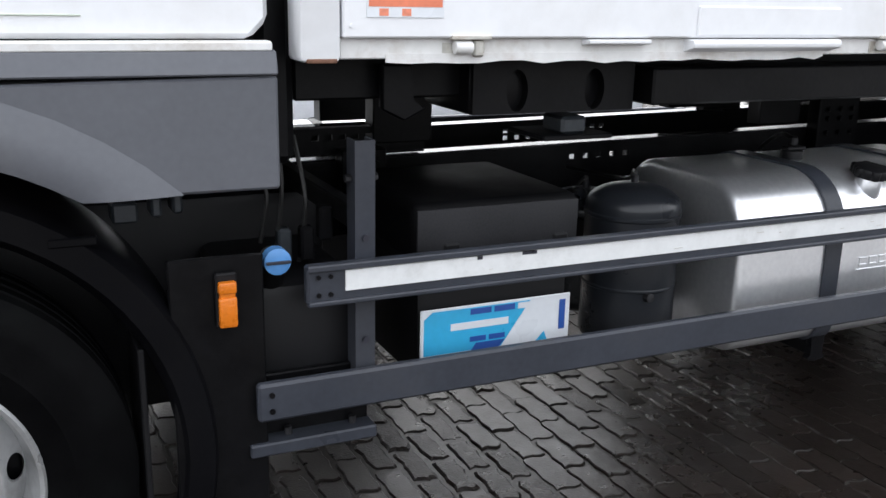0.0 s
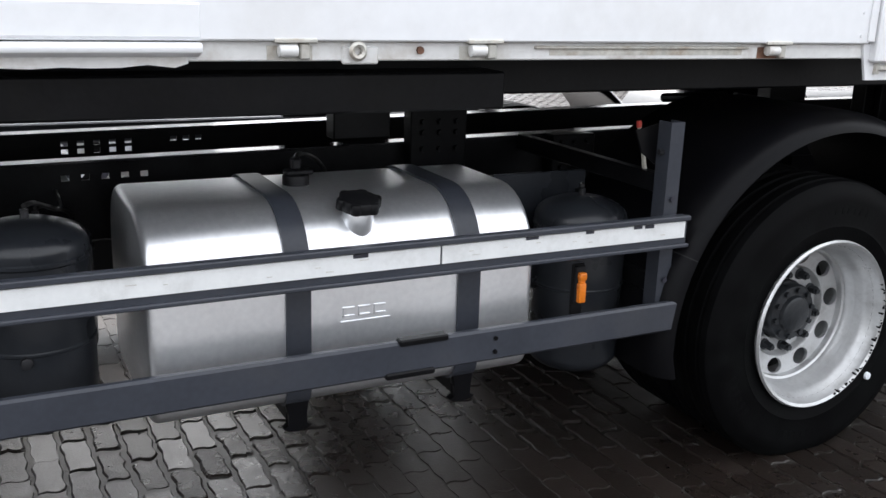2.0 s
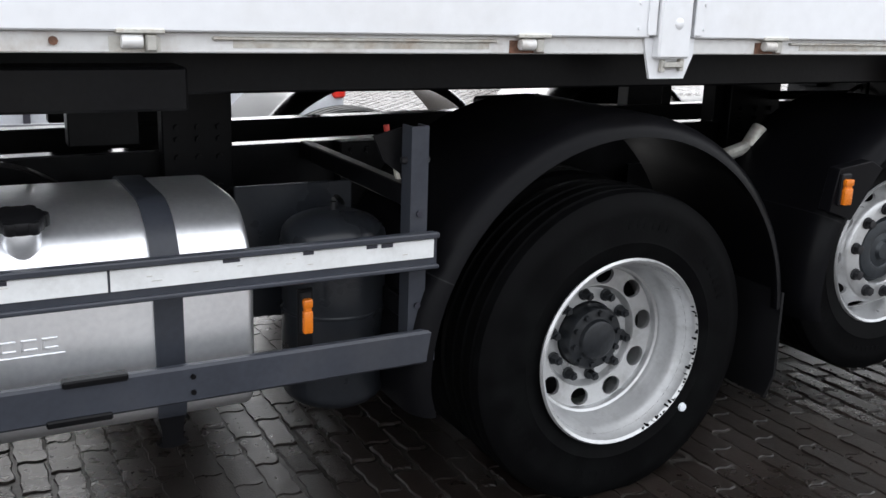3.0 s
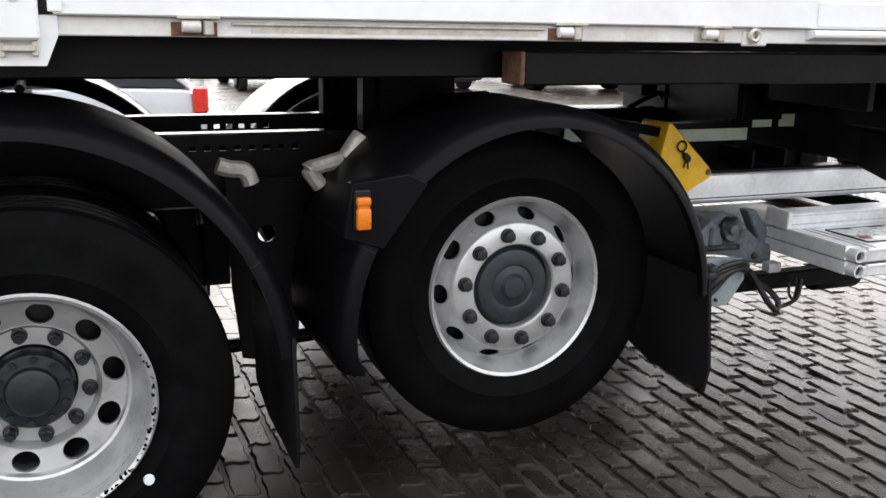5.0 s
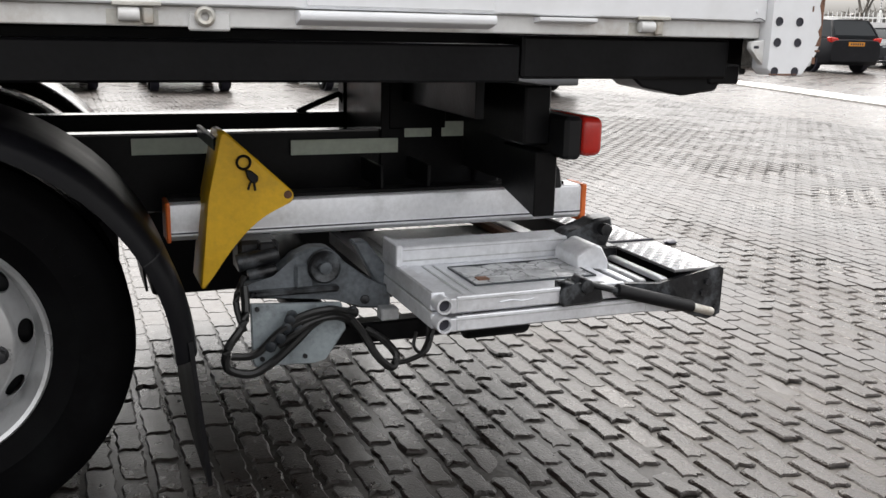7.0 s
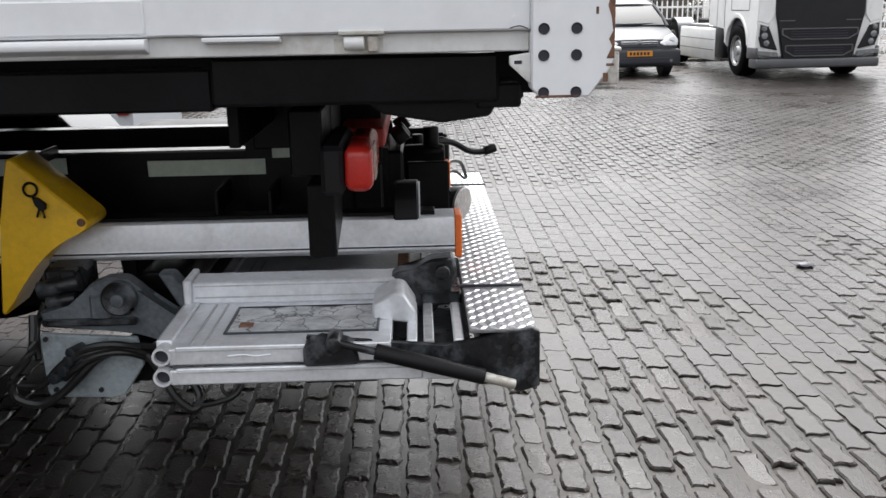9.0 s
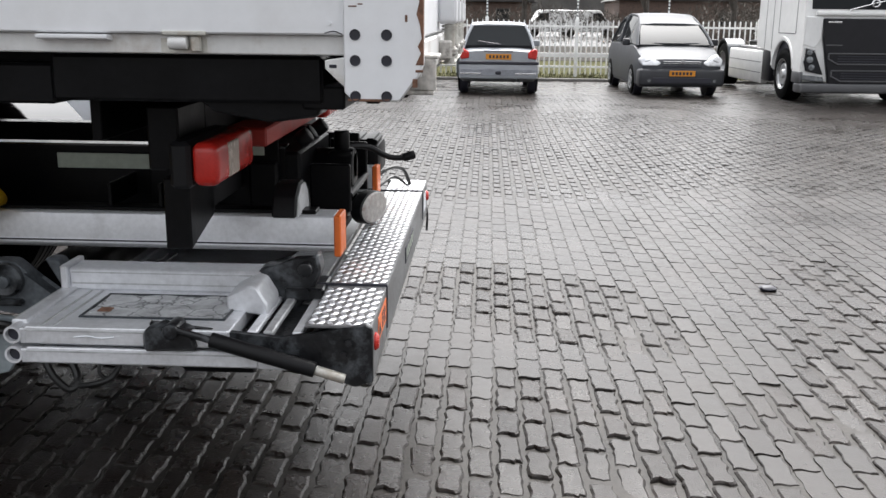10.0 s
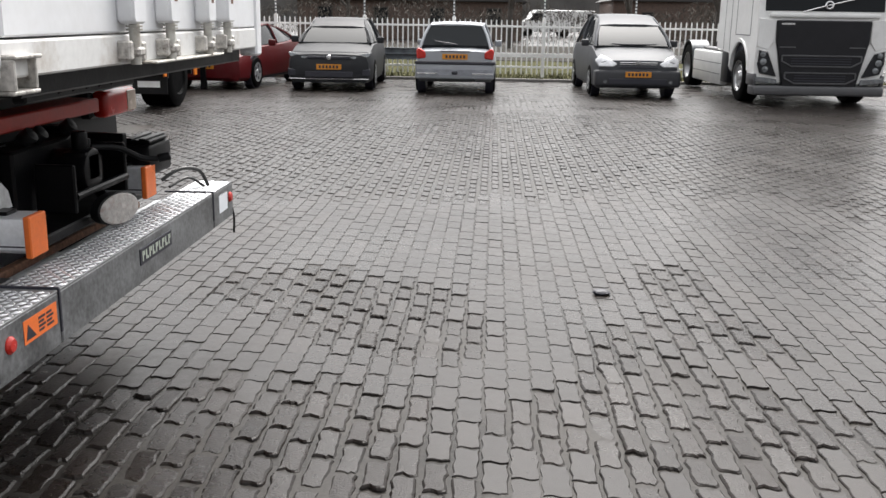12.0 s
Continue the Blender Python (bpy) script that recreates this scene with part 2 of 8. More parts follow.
def lathe(bm, prof, c, axis="y", n=48, closed=False):
    """Revolves (radius, place along the axis) round an axis through c."""
    t = bmesh.new()
    rings = []
    for r, a in prof:
        ring = []
        for i in range(n):
            w = 2 * math.pi * i / n
            u, v = r * math.cos(w), r * math.sin(w)
            ring.append(t.verts.new({"y": (c[0] + u, a, c[2] + v), "z": (c[0] + u, c[1] + v, a), "x": (a, c[1] + u, c[2] + v)}[axis]))
        rings.append(ring)
    span = len(rings) if closed else len(rings) - 1
    for k in range(span):
        A, B = rings[k], rings[(k + 1) % len(rings)]
        for i in range(n):
            j = (i + 1) % n
            t.faces.new((A[i], A[j], B[j], B[i]))
    if not closed:
        if prof[0][0] > 1e-4:
            pass
    bmesh.ops.remove_doubles(t, verts=t.verts[:], dist=1e-5)
    return merge(bm, t)


def sweep(bm, pts, r, n=8, smooth=4):
    """A round hose through the points."""
    P = [Vector(p) for p in pts]
    path = []
    for i in range(len(P) - 1):
        a, b, c, d = P[max(i - 1, 0)], P[i], P[i + 1], P[min(i + 2, len(P) - 1)]
        for k in range(smooth):
            s = k / smooth
            path.append(0.5 * ((2 * b) + (c - a) * s + (2 * a - 5 * b + 4 * c - d) * s * s + (3 * b - a - 3 * c + d) * s ** 3))
    path.append(P[-1])
    t = bmesh.new()
    rings = []
    up = Vector((0.31, 0.2, 0.93))
    for i, p in enumerate(path):
        d = (path[min(i + 1, len(path) - 1)] - path[max(i - 1, 0)]).normalized()
        u = d.cross(up).normalized()
        v = d.cross(u)
        rings.append([t.verts.new(p + r * (math.cos(2 * math.pi * k / n) * u + math.sin(2 * math.pi * k / n) * v)) for k in range(n)])
    for A, B in zip(rings, rings[1:]):
        for k in range(n):
            t.faces.new((A[k], A[(k + 1) % n], B[(k + 1) % n], B[k]))
    t.faces.new(rings[0][::-1]); t.faces.new(rings[-1])
    return merge(bm, t)


def loft(bm, rings, cap=True, loop=True):
    t = bmesh.new()
    R = [[t.verts.new(p) for p in ring] for ring in rings]
    n = len(R[0])
    for A, B in zip(R, R[1:]):
        for k in range(n if loop else n - 1):
            t.faces.new((A[k], A[(k + 1) % n], B[(k + 1) % n], B[k]))
    if cap and loop:
        t.faces.new(R[0][::-1]); t.faces.new(R[-1])
    return merge(bm, t)


def bars(bm, x0, x1, z0, z1, y, rows=1, n=3, face="y", depth=0.001):
    """Plain bars in place of small print; face: the axis that the print looks along."""
    h = (z1 - z0) / rows
    for r in range(rows):
        a = x0
        zc0, zc1 = z0 + r * h + 0.2 * h, z0 + r * h + 0.8 * h
        for k in range(n):
            w = (x1 - x0) / n
            u0, u1 = a + k * w + 0.06 * w, a + k * w + (0.92 if (k + r) % 2 else 0.72) * w
            if face == "y":
                box(bm, u0, u1, y - depth, y, zc0, zc1, 0)
            else:
                box(bm, y, y + depth, u0, u1, zc0, zc1, 0)
    return bm

# ---------------- ground ----------------
def ease(u):
    u = max(0.0, min(1.0, u))
    return u * u * (3 - 2 * u)


def ramp(x, y):
    """The yard rises gently towards its far corner."""
    return 0.36 * ease((x - 12.5) / 6) * (1 - ease((y - 33) / 6))


gx = [-900, 12.5] + [13 + 0.5 * k for k in range(12)] + [900]
gy = [-900, 33] + [34 + k for k in range(6)] + [900]
me = bpy.data.meshes.new("ground")
me.from_pydata([(x, y, ramp(x, y) - 0.016) for y in gy for x in gx], [], [(r * len(gx) + c, r * len(gx) + c + 1, (r + 1) * len(gx) + c + 1, (r + 1) * len(gx) + c) for r in range(len(gy) - 1) for c in range(len(gx) - 1)])


def paving_material():
    """Wet concrete pavers: own tone for each stone, damp gloss in patches; grid pattern where the stones are far away."""
    m = bpy.data.materials.new("wet_paving_field")
    m.use_nodes = True
    nt = m.node_tree
    N, L = nt.nodes.new, nt.links.new
    b = nt.nodes["Principled BSDF"]
    geo = N("ShaderNodeNewGeometry")
    sep = N("ShaderNodeSeparateXYZ"); L(geo.outputs["Position"], sep.inputs[0])
    com = N("ShaderNodeCombineXYZ"); L(sep.outputs[1], com.inputs[0]); L(sep.outputs[0], com.inputs[1])
    br = N("ShaderNodeTexBrick")
    br.inputs["Scale"].default_value = 1.0
    br.inputs["Brick Width"].default_value, br.inputs["Row Height"].default_value = 0.2330, 0.1053
    br.inputs["Mortar Size"].default_value, br.inputs["Mortar Smooth"].default_value = 0.012, 0.3
    br.inputs["Color1"].default_value, br.inputs["Color2"].default_value = (0.021, 0.0155, 0.0128, 1), (0.031, 0.0235, 0.0198, 1)
    br.inputs["Mortar"].default_value = (0.013, 0.012, 0.011, 1)
    L(com.outputs[0], br.inputs["Vector"])
    n1 = N("ShaderNodeTexNoise"); n1.inputs["Scale"].default_value = 2.2; n1.inputs["Detail"].default_value = 7
    L(geo.outputs["Position"], n1.inputs["Vector"])
    mul = N("ShaderNodeMix"); mul.data_type = "RGBA"; mul.blend_type = "MULTIPLY"; mul.inputs[0].default_value = 1
    mr = N("ShaderNodeMapRange"); mr.inputs[1].default_value, mr.inputs[2].default_value, mr.inputs[3].default_value, mr.inputs[4].default_value = 0.3, 0.7, 0.85, 1.15
    L(n1.outputs[0], mr.inputs[0])
    L(br.outputs[0], mul.inputs[6]); L(mr.outputs[0], mul.inputs[7])
    L(mul.outputs[2], b.inputs["Base Color"])
    rr = N("ShaderNodeMapRange"); rr.inputs[1].default_value, rr.inputs[2].default_value, rr.inputs[3].default_value, rr.inputs[4].default_value = 0.35, 0.65, 0.22, 0.36
    L(n1.outputs[0], rr.inputs[0]); L(rr.outputs[0], b.inputs["Roughness"])
    b.inputs["IOR"].default_value = 1.33
    bp = N("ShaderNodeBump"); bp.inputs["Strength"].default_value = 0.6; bp.inputs["Distance"].default_value = 0.008
    inv = N("ShaderNodeMath"); inv.operation = "SUBTRACT"; inv.inputs[0].default_value = 1
    L(br.outputs[1], inv.inputs[1])
    L(inv.outputs[0], bp.inputs["Height"]); L(bp.outputs[0], b.inputs["Normal"])
    return m


M_FIELD = paving_material()
me.materials.append(M_FIELD)
ground = tagged(new("ground", me), "wet grey-brown interlocking concrete paving of a vehicle yard", "paving", kind="structure")


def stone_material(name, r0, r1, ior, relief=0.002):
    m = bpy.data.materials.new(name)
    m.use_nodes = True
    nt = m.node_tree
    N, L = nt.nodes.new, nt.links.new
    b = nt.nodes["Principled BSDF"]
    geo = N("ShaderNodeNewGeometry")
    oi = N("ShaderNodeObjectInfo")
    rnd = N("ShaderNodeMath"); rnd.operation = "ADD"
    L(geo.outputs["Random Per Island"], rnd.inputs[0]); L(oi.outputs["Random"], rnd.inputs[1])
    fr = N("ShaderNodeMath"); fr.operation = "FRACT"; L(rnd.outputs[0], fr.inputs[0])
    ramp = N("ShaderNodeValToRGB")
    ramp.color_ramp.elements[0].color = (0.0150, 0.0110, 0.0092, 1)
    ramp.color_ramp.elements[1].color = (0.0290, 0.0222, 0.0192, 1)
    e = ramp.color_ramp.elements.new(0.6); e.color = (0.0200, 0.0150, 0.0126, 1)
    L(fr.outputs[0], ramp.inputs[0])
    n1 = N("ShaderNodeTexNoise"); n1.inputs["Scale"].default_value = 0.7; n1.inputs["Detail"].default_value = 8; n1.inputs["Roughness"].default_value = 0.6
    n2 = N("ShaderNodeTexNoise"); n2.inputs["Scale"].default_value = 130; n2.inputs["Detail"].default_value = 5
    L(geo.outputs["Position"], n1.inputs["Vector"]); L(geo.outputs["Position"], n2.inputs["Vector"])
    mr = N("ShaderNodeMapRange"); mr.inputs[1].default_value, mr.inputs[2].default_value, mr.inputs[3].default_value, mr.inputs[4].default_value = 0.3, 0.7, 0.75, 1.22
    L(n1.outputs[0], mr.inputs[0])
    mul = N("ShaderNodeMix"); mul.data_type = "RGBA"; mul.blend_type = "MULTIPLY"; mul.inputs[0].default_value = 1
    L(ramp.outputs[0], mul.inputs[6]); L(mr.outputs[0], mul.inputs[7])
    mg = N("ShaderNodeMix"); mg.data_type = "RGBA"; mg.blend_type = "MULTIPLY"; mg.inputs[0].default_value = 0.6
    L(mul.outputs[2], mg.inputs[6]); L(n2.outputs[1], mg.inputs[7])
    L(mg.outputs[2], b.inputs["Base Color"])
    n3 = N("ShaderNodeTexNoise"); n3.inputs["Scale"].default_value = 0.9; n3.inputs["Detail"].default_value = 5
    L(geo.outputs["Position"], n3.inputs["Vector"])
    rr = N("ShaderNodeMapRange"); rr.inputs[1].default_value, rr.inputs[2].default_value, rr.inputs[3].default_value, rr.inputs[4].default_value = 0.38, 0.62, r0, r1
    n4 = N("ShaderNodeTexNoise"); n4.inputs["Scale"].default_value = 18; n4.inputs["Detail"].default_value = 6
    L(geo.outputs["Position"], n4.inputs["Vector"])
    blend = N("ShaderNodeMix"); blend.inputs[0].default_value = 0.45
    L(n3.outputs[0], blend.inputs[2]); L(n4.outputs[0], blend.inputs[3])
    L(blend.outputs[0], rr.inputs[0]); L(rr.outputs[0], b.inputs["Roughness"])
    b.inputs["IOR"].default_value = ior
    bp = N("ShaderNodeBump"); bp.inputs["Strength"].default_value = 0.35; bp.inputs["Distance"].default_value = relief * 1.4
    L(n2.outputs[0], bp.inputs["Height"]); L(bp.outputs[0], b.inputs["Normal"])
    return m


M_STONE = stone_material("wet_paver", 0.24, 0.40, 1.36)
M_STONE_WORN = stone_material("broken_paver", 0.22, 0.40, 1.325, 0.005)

# ---------------- truck: frame ----------------
CY = 1.26
truck = thing("truck", (-1.4, CY, 0), "black three-axle truck chassis with silver tank, parked on wet paving", "truck")


def rail(name, y, side, z0, z1, x0, x1, rows, rise=0.0):
    """A channel beam with holes cut through its web and wet, shiny flanges; rise: slope towards the rear."""
    w, hw, hh = 0.008, 0.0125, 0.0095
    fl = side * 0.07
    a0, a1 = min(y, y + fl), max(y, y + fl) + (w if side < 0 else 0)
    g, f = nb(), nb()
    box(f, x0, x1, a0, a1, z1 - w, z1, 0.001)
    box(f, x0, x1, a0, a1, z0, z0 + w, 0.001)
    low = z0 + w
    for hole_z, holes in rows:
        box(g, x0, x1, y, y + w, low, hole_z - hh, 0)
        low = hole_z + hh
        a = x0
        for h in sorted(h for h in holes if x0 + 0.05 < h < x1 - 0.05):
            box(g, a, h - hw, y, y + w, hole_z - hh, low, 0)
            a = h + hw
        box(g, a, x1, y, y + w, hole_z - hh, low, 0)
    box(g, x0, x1, y, y + w, low, z1 - w, 0)
    for bm in (g, f):
        for v in bm.verts:
            v.co.z += rise * (v.co.x - x1)
    r = part(name, g, M_BLACK, truck)
    part("rail_flange", f, M_WETBLACK, r)
    return r


NEAR = [-3.80 + 0.0612 * k for k in range(5)] + [-0.826 + 0.0531 * k for k in range(8)] + [1.40 + 0.05 * k for k in range(3)]
FAR = [-3.743 + 0.0585 * k for k in range(5)] + [-3.335 + 0.049 * k for k in range(3)] + [-0.70 + 0.052 * k for k in range(6)] + [1.66 + 0.05 * k for k in range(3)]
for x0, x1, rise in ((-6.9, -0.95, 0.0127), (-0.95, 2.0, 0.0)):
    rail("frame_rail", 0.97, 1, 0.83, 1.10, x0, x1, [(1.046, NEAR)], rise)
    rail("frame_rail", 1.61, -1, 0.955, 1.108, x0, x1, [(1.022, FAR[:5]), (1.053, FAR)], rise)
rail("sub_frame_plate", 0.97, 1, 1.062, 1.165, -5.15, -4.42, [(1.125, [-4.82 + 0.0477 * k for k in range(8)])])
for cx in (-4.6, -3.85, -2.4, -1.95, -0.36, 0.45, 1.35, 1.95):
    part("cross_member", box(nb(), cx, cx + 0.08, 1.06, 1.53, 0.80, 0.96, 0.004), M_BLACK, truck)
# mounting brackets on the near side
for bx, w in ((-4.75, 0.16), (-2.62, 0.23), (-2.0, 0.2), (-0.15, 0.3)):
    g = nb()
    box(g, bx, bx + w, 0.90, 0.968, 0.86, 1.30 if w > 0.2 else 1.09, 0.004)
    for k in range(3):
        for zz in (0.90, 0.96, 1.06, 1.12, 1.16) if w > 0.2 else (0.90, 0.96, 1.06):
            rod(g, (bx + w * (0.2 + 0.3 * k), 0.885, zz), (bx + w * (0.2 + 0.3 * k), 0.905, zz), 0.011, 6)
    part("mounting_bracket", g, M_BLACK, truck)
    if w > 0.2:
        part("mounting_bracket", box(nb(), bx, bx + w, 1.63, 1.70, 0.86, 1.30, 0.004), M_BLACK, truck)
# axles and air springs
for ax, az in ((-1.40, 0.52), (0.093, 0.662), (-6.05, 0.51)):
    g = nb()
    rod(g, (ax, 0.35, az), (ax, 2.17, az), 0.075, 14)
    rod(g, (ax, CY - 0.2, az), (ax, CY + 0.2, az), 0.2 if ax == -1.40 else 0.09, 16)
    part("axle", g, M_BLACK, truck)
    for yy in (0.93, 1.60):
        for dx in (-0.38, 0.38):
            g = nb()
            lathe(g, [(0.0, az - 0.10), (0.10, az - 0.10), (0.13, az - 0.03), (0.13, az + 0.12), (0.10, az + 0.17), (0.0, az + 0.17)], (ax + dx, yy, 0), "z", 20)
            part("air_spring", g, M_BLACK_MATT, truck)
            part("air_spring_seat", box(nb(), ax + dx - 0.07, ax + dx + 0.07, yy - 0.07, yy + 0.07, min(az - 0.28, 0.45), az - 0.10, 0.01), M_BLACK, truck)
# perforated plate between the rear axles
g = nb()
for s in (-1, 1):
    half = [(-0.59, 0.95), (-0.59 + s * 0.14, 0.95), (-0.59 + s * 0.13, 0.55), (-0.59 + s * 0.10, 0.28), (-0.59, 0.26)]
    for hz, hr in ((0.507, 0.042), (0.746, 0.032)):
        half += [(-0.59 + s * hr * math.sin(math.pi * k / 10), hz - hr * math.cos(math.pi * k / 10)) for k in range(11)]
    prism(g, half, "y", 0.86, 0.875)
part("axle_bracket", g, M_BLACK, truck, "black steel plate with round holes")
part("cross_tube", rod(nb(), (-0.95, 1.0, 0.272), (-0.10, 1.0, 0.312), 0.028, 12), M_BLACK, truck)
# pale exhaust and brake pipes
g = nb(); sweep(g, [(-0.80, 0.550, 1.048), (-0.765, 0.550, 1.036), (-0.715, 0.550, 1.028), (-0.695, 0.550, 0.985)], 0.028, 10)
part("guard_stay", g, M_STEEL_WORN, truck, "pale galvanised mudguard stay")
g = nb(); rod(g, (-0.324, 0.550, 1.134), (-0.380, 0.550, 1.055), 0.032, 14, bev=0.006); sweep(g, [(-0.393, 0.550, 1.055), (-0.482, 0.550, 1.031), (-0.505, 0.550, 1.023), (-0.467, 0.550, 0.967)], 0.027, 10)
part("guard_stay", g, M_STEEL_WORN, truck, "pale galvanised mudguard stay")
# exhaust silencer on the far side
g = nb(); rod(g, (-4.72, 2.12, 0.76), (-4.16, 2.12, 0.76), 0.27, 28, bev=0.04)
sil = part("exhaust_silencer", g, M_ALU, truck, "bright aluminium exhaust silencer")
part("silencer_strap", rod(nb(), (-4.50, 2.12, 0.76), (-4.45, 2.12, 0.76), 0.274, 28), M_BLACK, sil)
part("silencer_bracket", box(nb(), -4.5, -4.42, 1.62, 1.9, 0.85, 0.95, 0.004), M_BLACK, sil)
g = nb(); box(g, -5.02, -4.80, 1.95, 2.35, 0.62, 1.03, 0.05, 3); part("air_filter_housing", g, M_ALU, truck, "pale air filter housing")
part("air_filter_bracket", box(nb(), -4.95, -4.88, 1.62, 1.96, 0.85, 0.95, 0.004), M_BLACK, truck)
# locking lever on the far rail
g = nb(); sweep(g, [(1.36, 1.58, 1.105), (1.515, 1.58, 1.17), (1.545, 1.58, 1.17), (1.572, 1.58, 1.11)], 0.012, 8)
part("locking_lever", g, M_BLACK, truck)
# rear closing frame
part("rear_cross_beam", box(nb(), 1.86, 2.0, 0.70, 1.86, 1.135, 1.195, 0.006), M_REDPAINT, truck, "red painted rear beam")
g = nb(); box(g, 1.56, 1.60, 0.98, 1.54, 0.86, 1.30, 0.004); box(g, 1.52, 1.98, 0.955, 0.965, 0.88, 1.32, 0.002)
part("end_plate", g, M_BLACK, truck)
part("end_plate", box(nb(), 1.585, 1.84, 1.60, 1.61, 1.102, 1.32, 0.002), M_BLACK, truck)
for x0, x1, z0, z1 in ((1.19, 1.585, 1.015, 1.068), (1.61, 1.715, 1.07, 1.125), (1.755, 1.93, 1.07, 1.125), (0.66, 0.92, 1.03, 1.085)):
    yy = 0.952
    part("label_plate", box(nb(), x0, x1, yy, yy + 0.006, z0, z1, 0.001), M_LABEL, truck, "pale greenish label plate")

# ---------------- wheels ----------------


def disc_with_holes(g, c, y_in, y_out, r_in, r_out, n, hr, hw, depth, phase=0.0):
    """A ring from (r_in, y_in) to (r_out, y_out) with n oval holes right through it."""
    t = bmesh.new()
    def P(r, w, back=0.0):
        f = (r - r_in) / (r_out - r_in)
        return (c[0] + r * math.cos(w), y_in + (y_out - y_in) * f + back, c[2] + r * math.sin(w))
    for k in range(n):
        w0 = phase + 2 * math.pi * k / n
        hs = math.pi / n
        rm = (r_in + r_out) / 2
        outer, inner, back = [], [], []
        for i in range(24):
            a = 2 * math.pi * i / 24
            ca, sa = math.cos(a), math.sin(a)
            q = 1 / max(abs(ca), abs(sa))
            outer.append(t.verts.new(P(rm + sa * q * (r_out - r_in) / 2, w0 + ca * q * hs)))
            inner.append(t.verts.new(P(rm + sa * hr, w0 + ca * hw / rm)))
            back.append(t.verts.new(P(rm + sa * hr, w0 + ca * hw / rm, depth)))
        for i in range(24):
            j = (i + 1) % 24
            t.faces.new((outer[i], outer[j], inner[j], inner[i]))
            t.faces.new((inner[i], inner[j], back[j], back[i]))
    bmesh.ops.remove_doubles(t, verts=t.verts[:], dist=1e-5)
    return merge(g, t)


def tyre_part(owner, c, y0, y1, R, rim_r=0.292, s=1):
    """s: 1 when the outer side is towards lower y."""
    d = y1 - y0
    g = nb()
    o, i = (y0, y1) if s == 1 else (y1, y0)
    f = lambda a: o + (i - o) * a
    prof = [(rim_r, f(0.10)), (rim_r + 0.02, f(0.05)), (rim_r + 0.07, f(0.012)), (rim_r + 0.075, f(0.004)), (rim_r + 0.085, f(0.012)), (R - 0.075, f(0.0)), (R - 0.045, f(0.015)), (R - 0.04, f(0.025)), (R - 0.018, f(0.05)), (R - 0.006, f(0.085))]
    for k in range(4):
        a = 0.2 + 0.19 * k
        prof += [(R, f(a - 0.03)), (R - 0.012, f(a - 0.012)), (R - 0.012, f(a + 0.012)), (R, f(a + 0.03))]
    prof += [(R - 0.006, f(0.915)), (R - 0.045, f(0.985)), (R - 0.075, f(1.0)), (rim_r + 0.02, f(0.95)), (rim_r, f(0.9))]
    lathe(g, prof, c, "y", 72)
    for v in g.verts:
        v.co.z = max(v.co.z, 0.001)
    return part("tyre", g, M_TYRE, owner)


def marks(owner, c, y, R):
    """Raised moulded lettering on the side wall, as plain bars."""
    for base in (200, 250, 20, 70):
        for k in range(6):
            w = radians(base + k * 4.2)
            t = bmesh.new()
            bmesh.ops.create_cube(t, size=1)
            bmesh.ops.scale(t, verts=t.verts[:], vec=(0.018 if k % 2 else 0.012, 0.003, 0.034))
            bmesh.ops.transform(t, matrix=Matrix.Translation((c[0] + R * math.cos(w), y, c[2] + R * math.sin(w))) @ Matrix.Rotation(-(w - math.pi / 2), 4, "Y"), verts=t.verts[:])
            part("side_wall_marking", t, M_TYRE, owner)


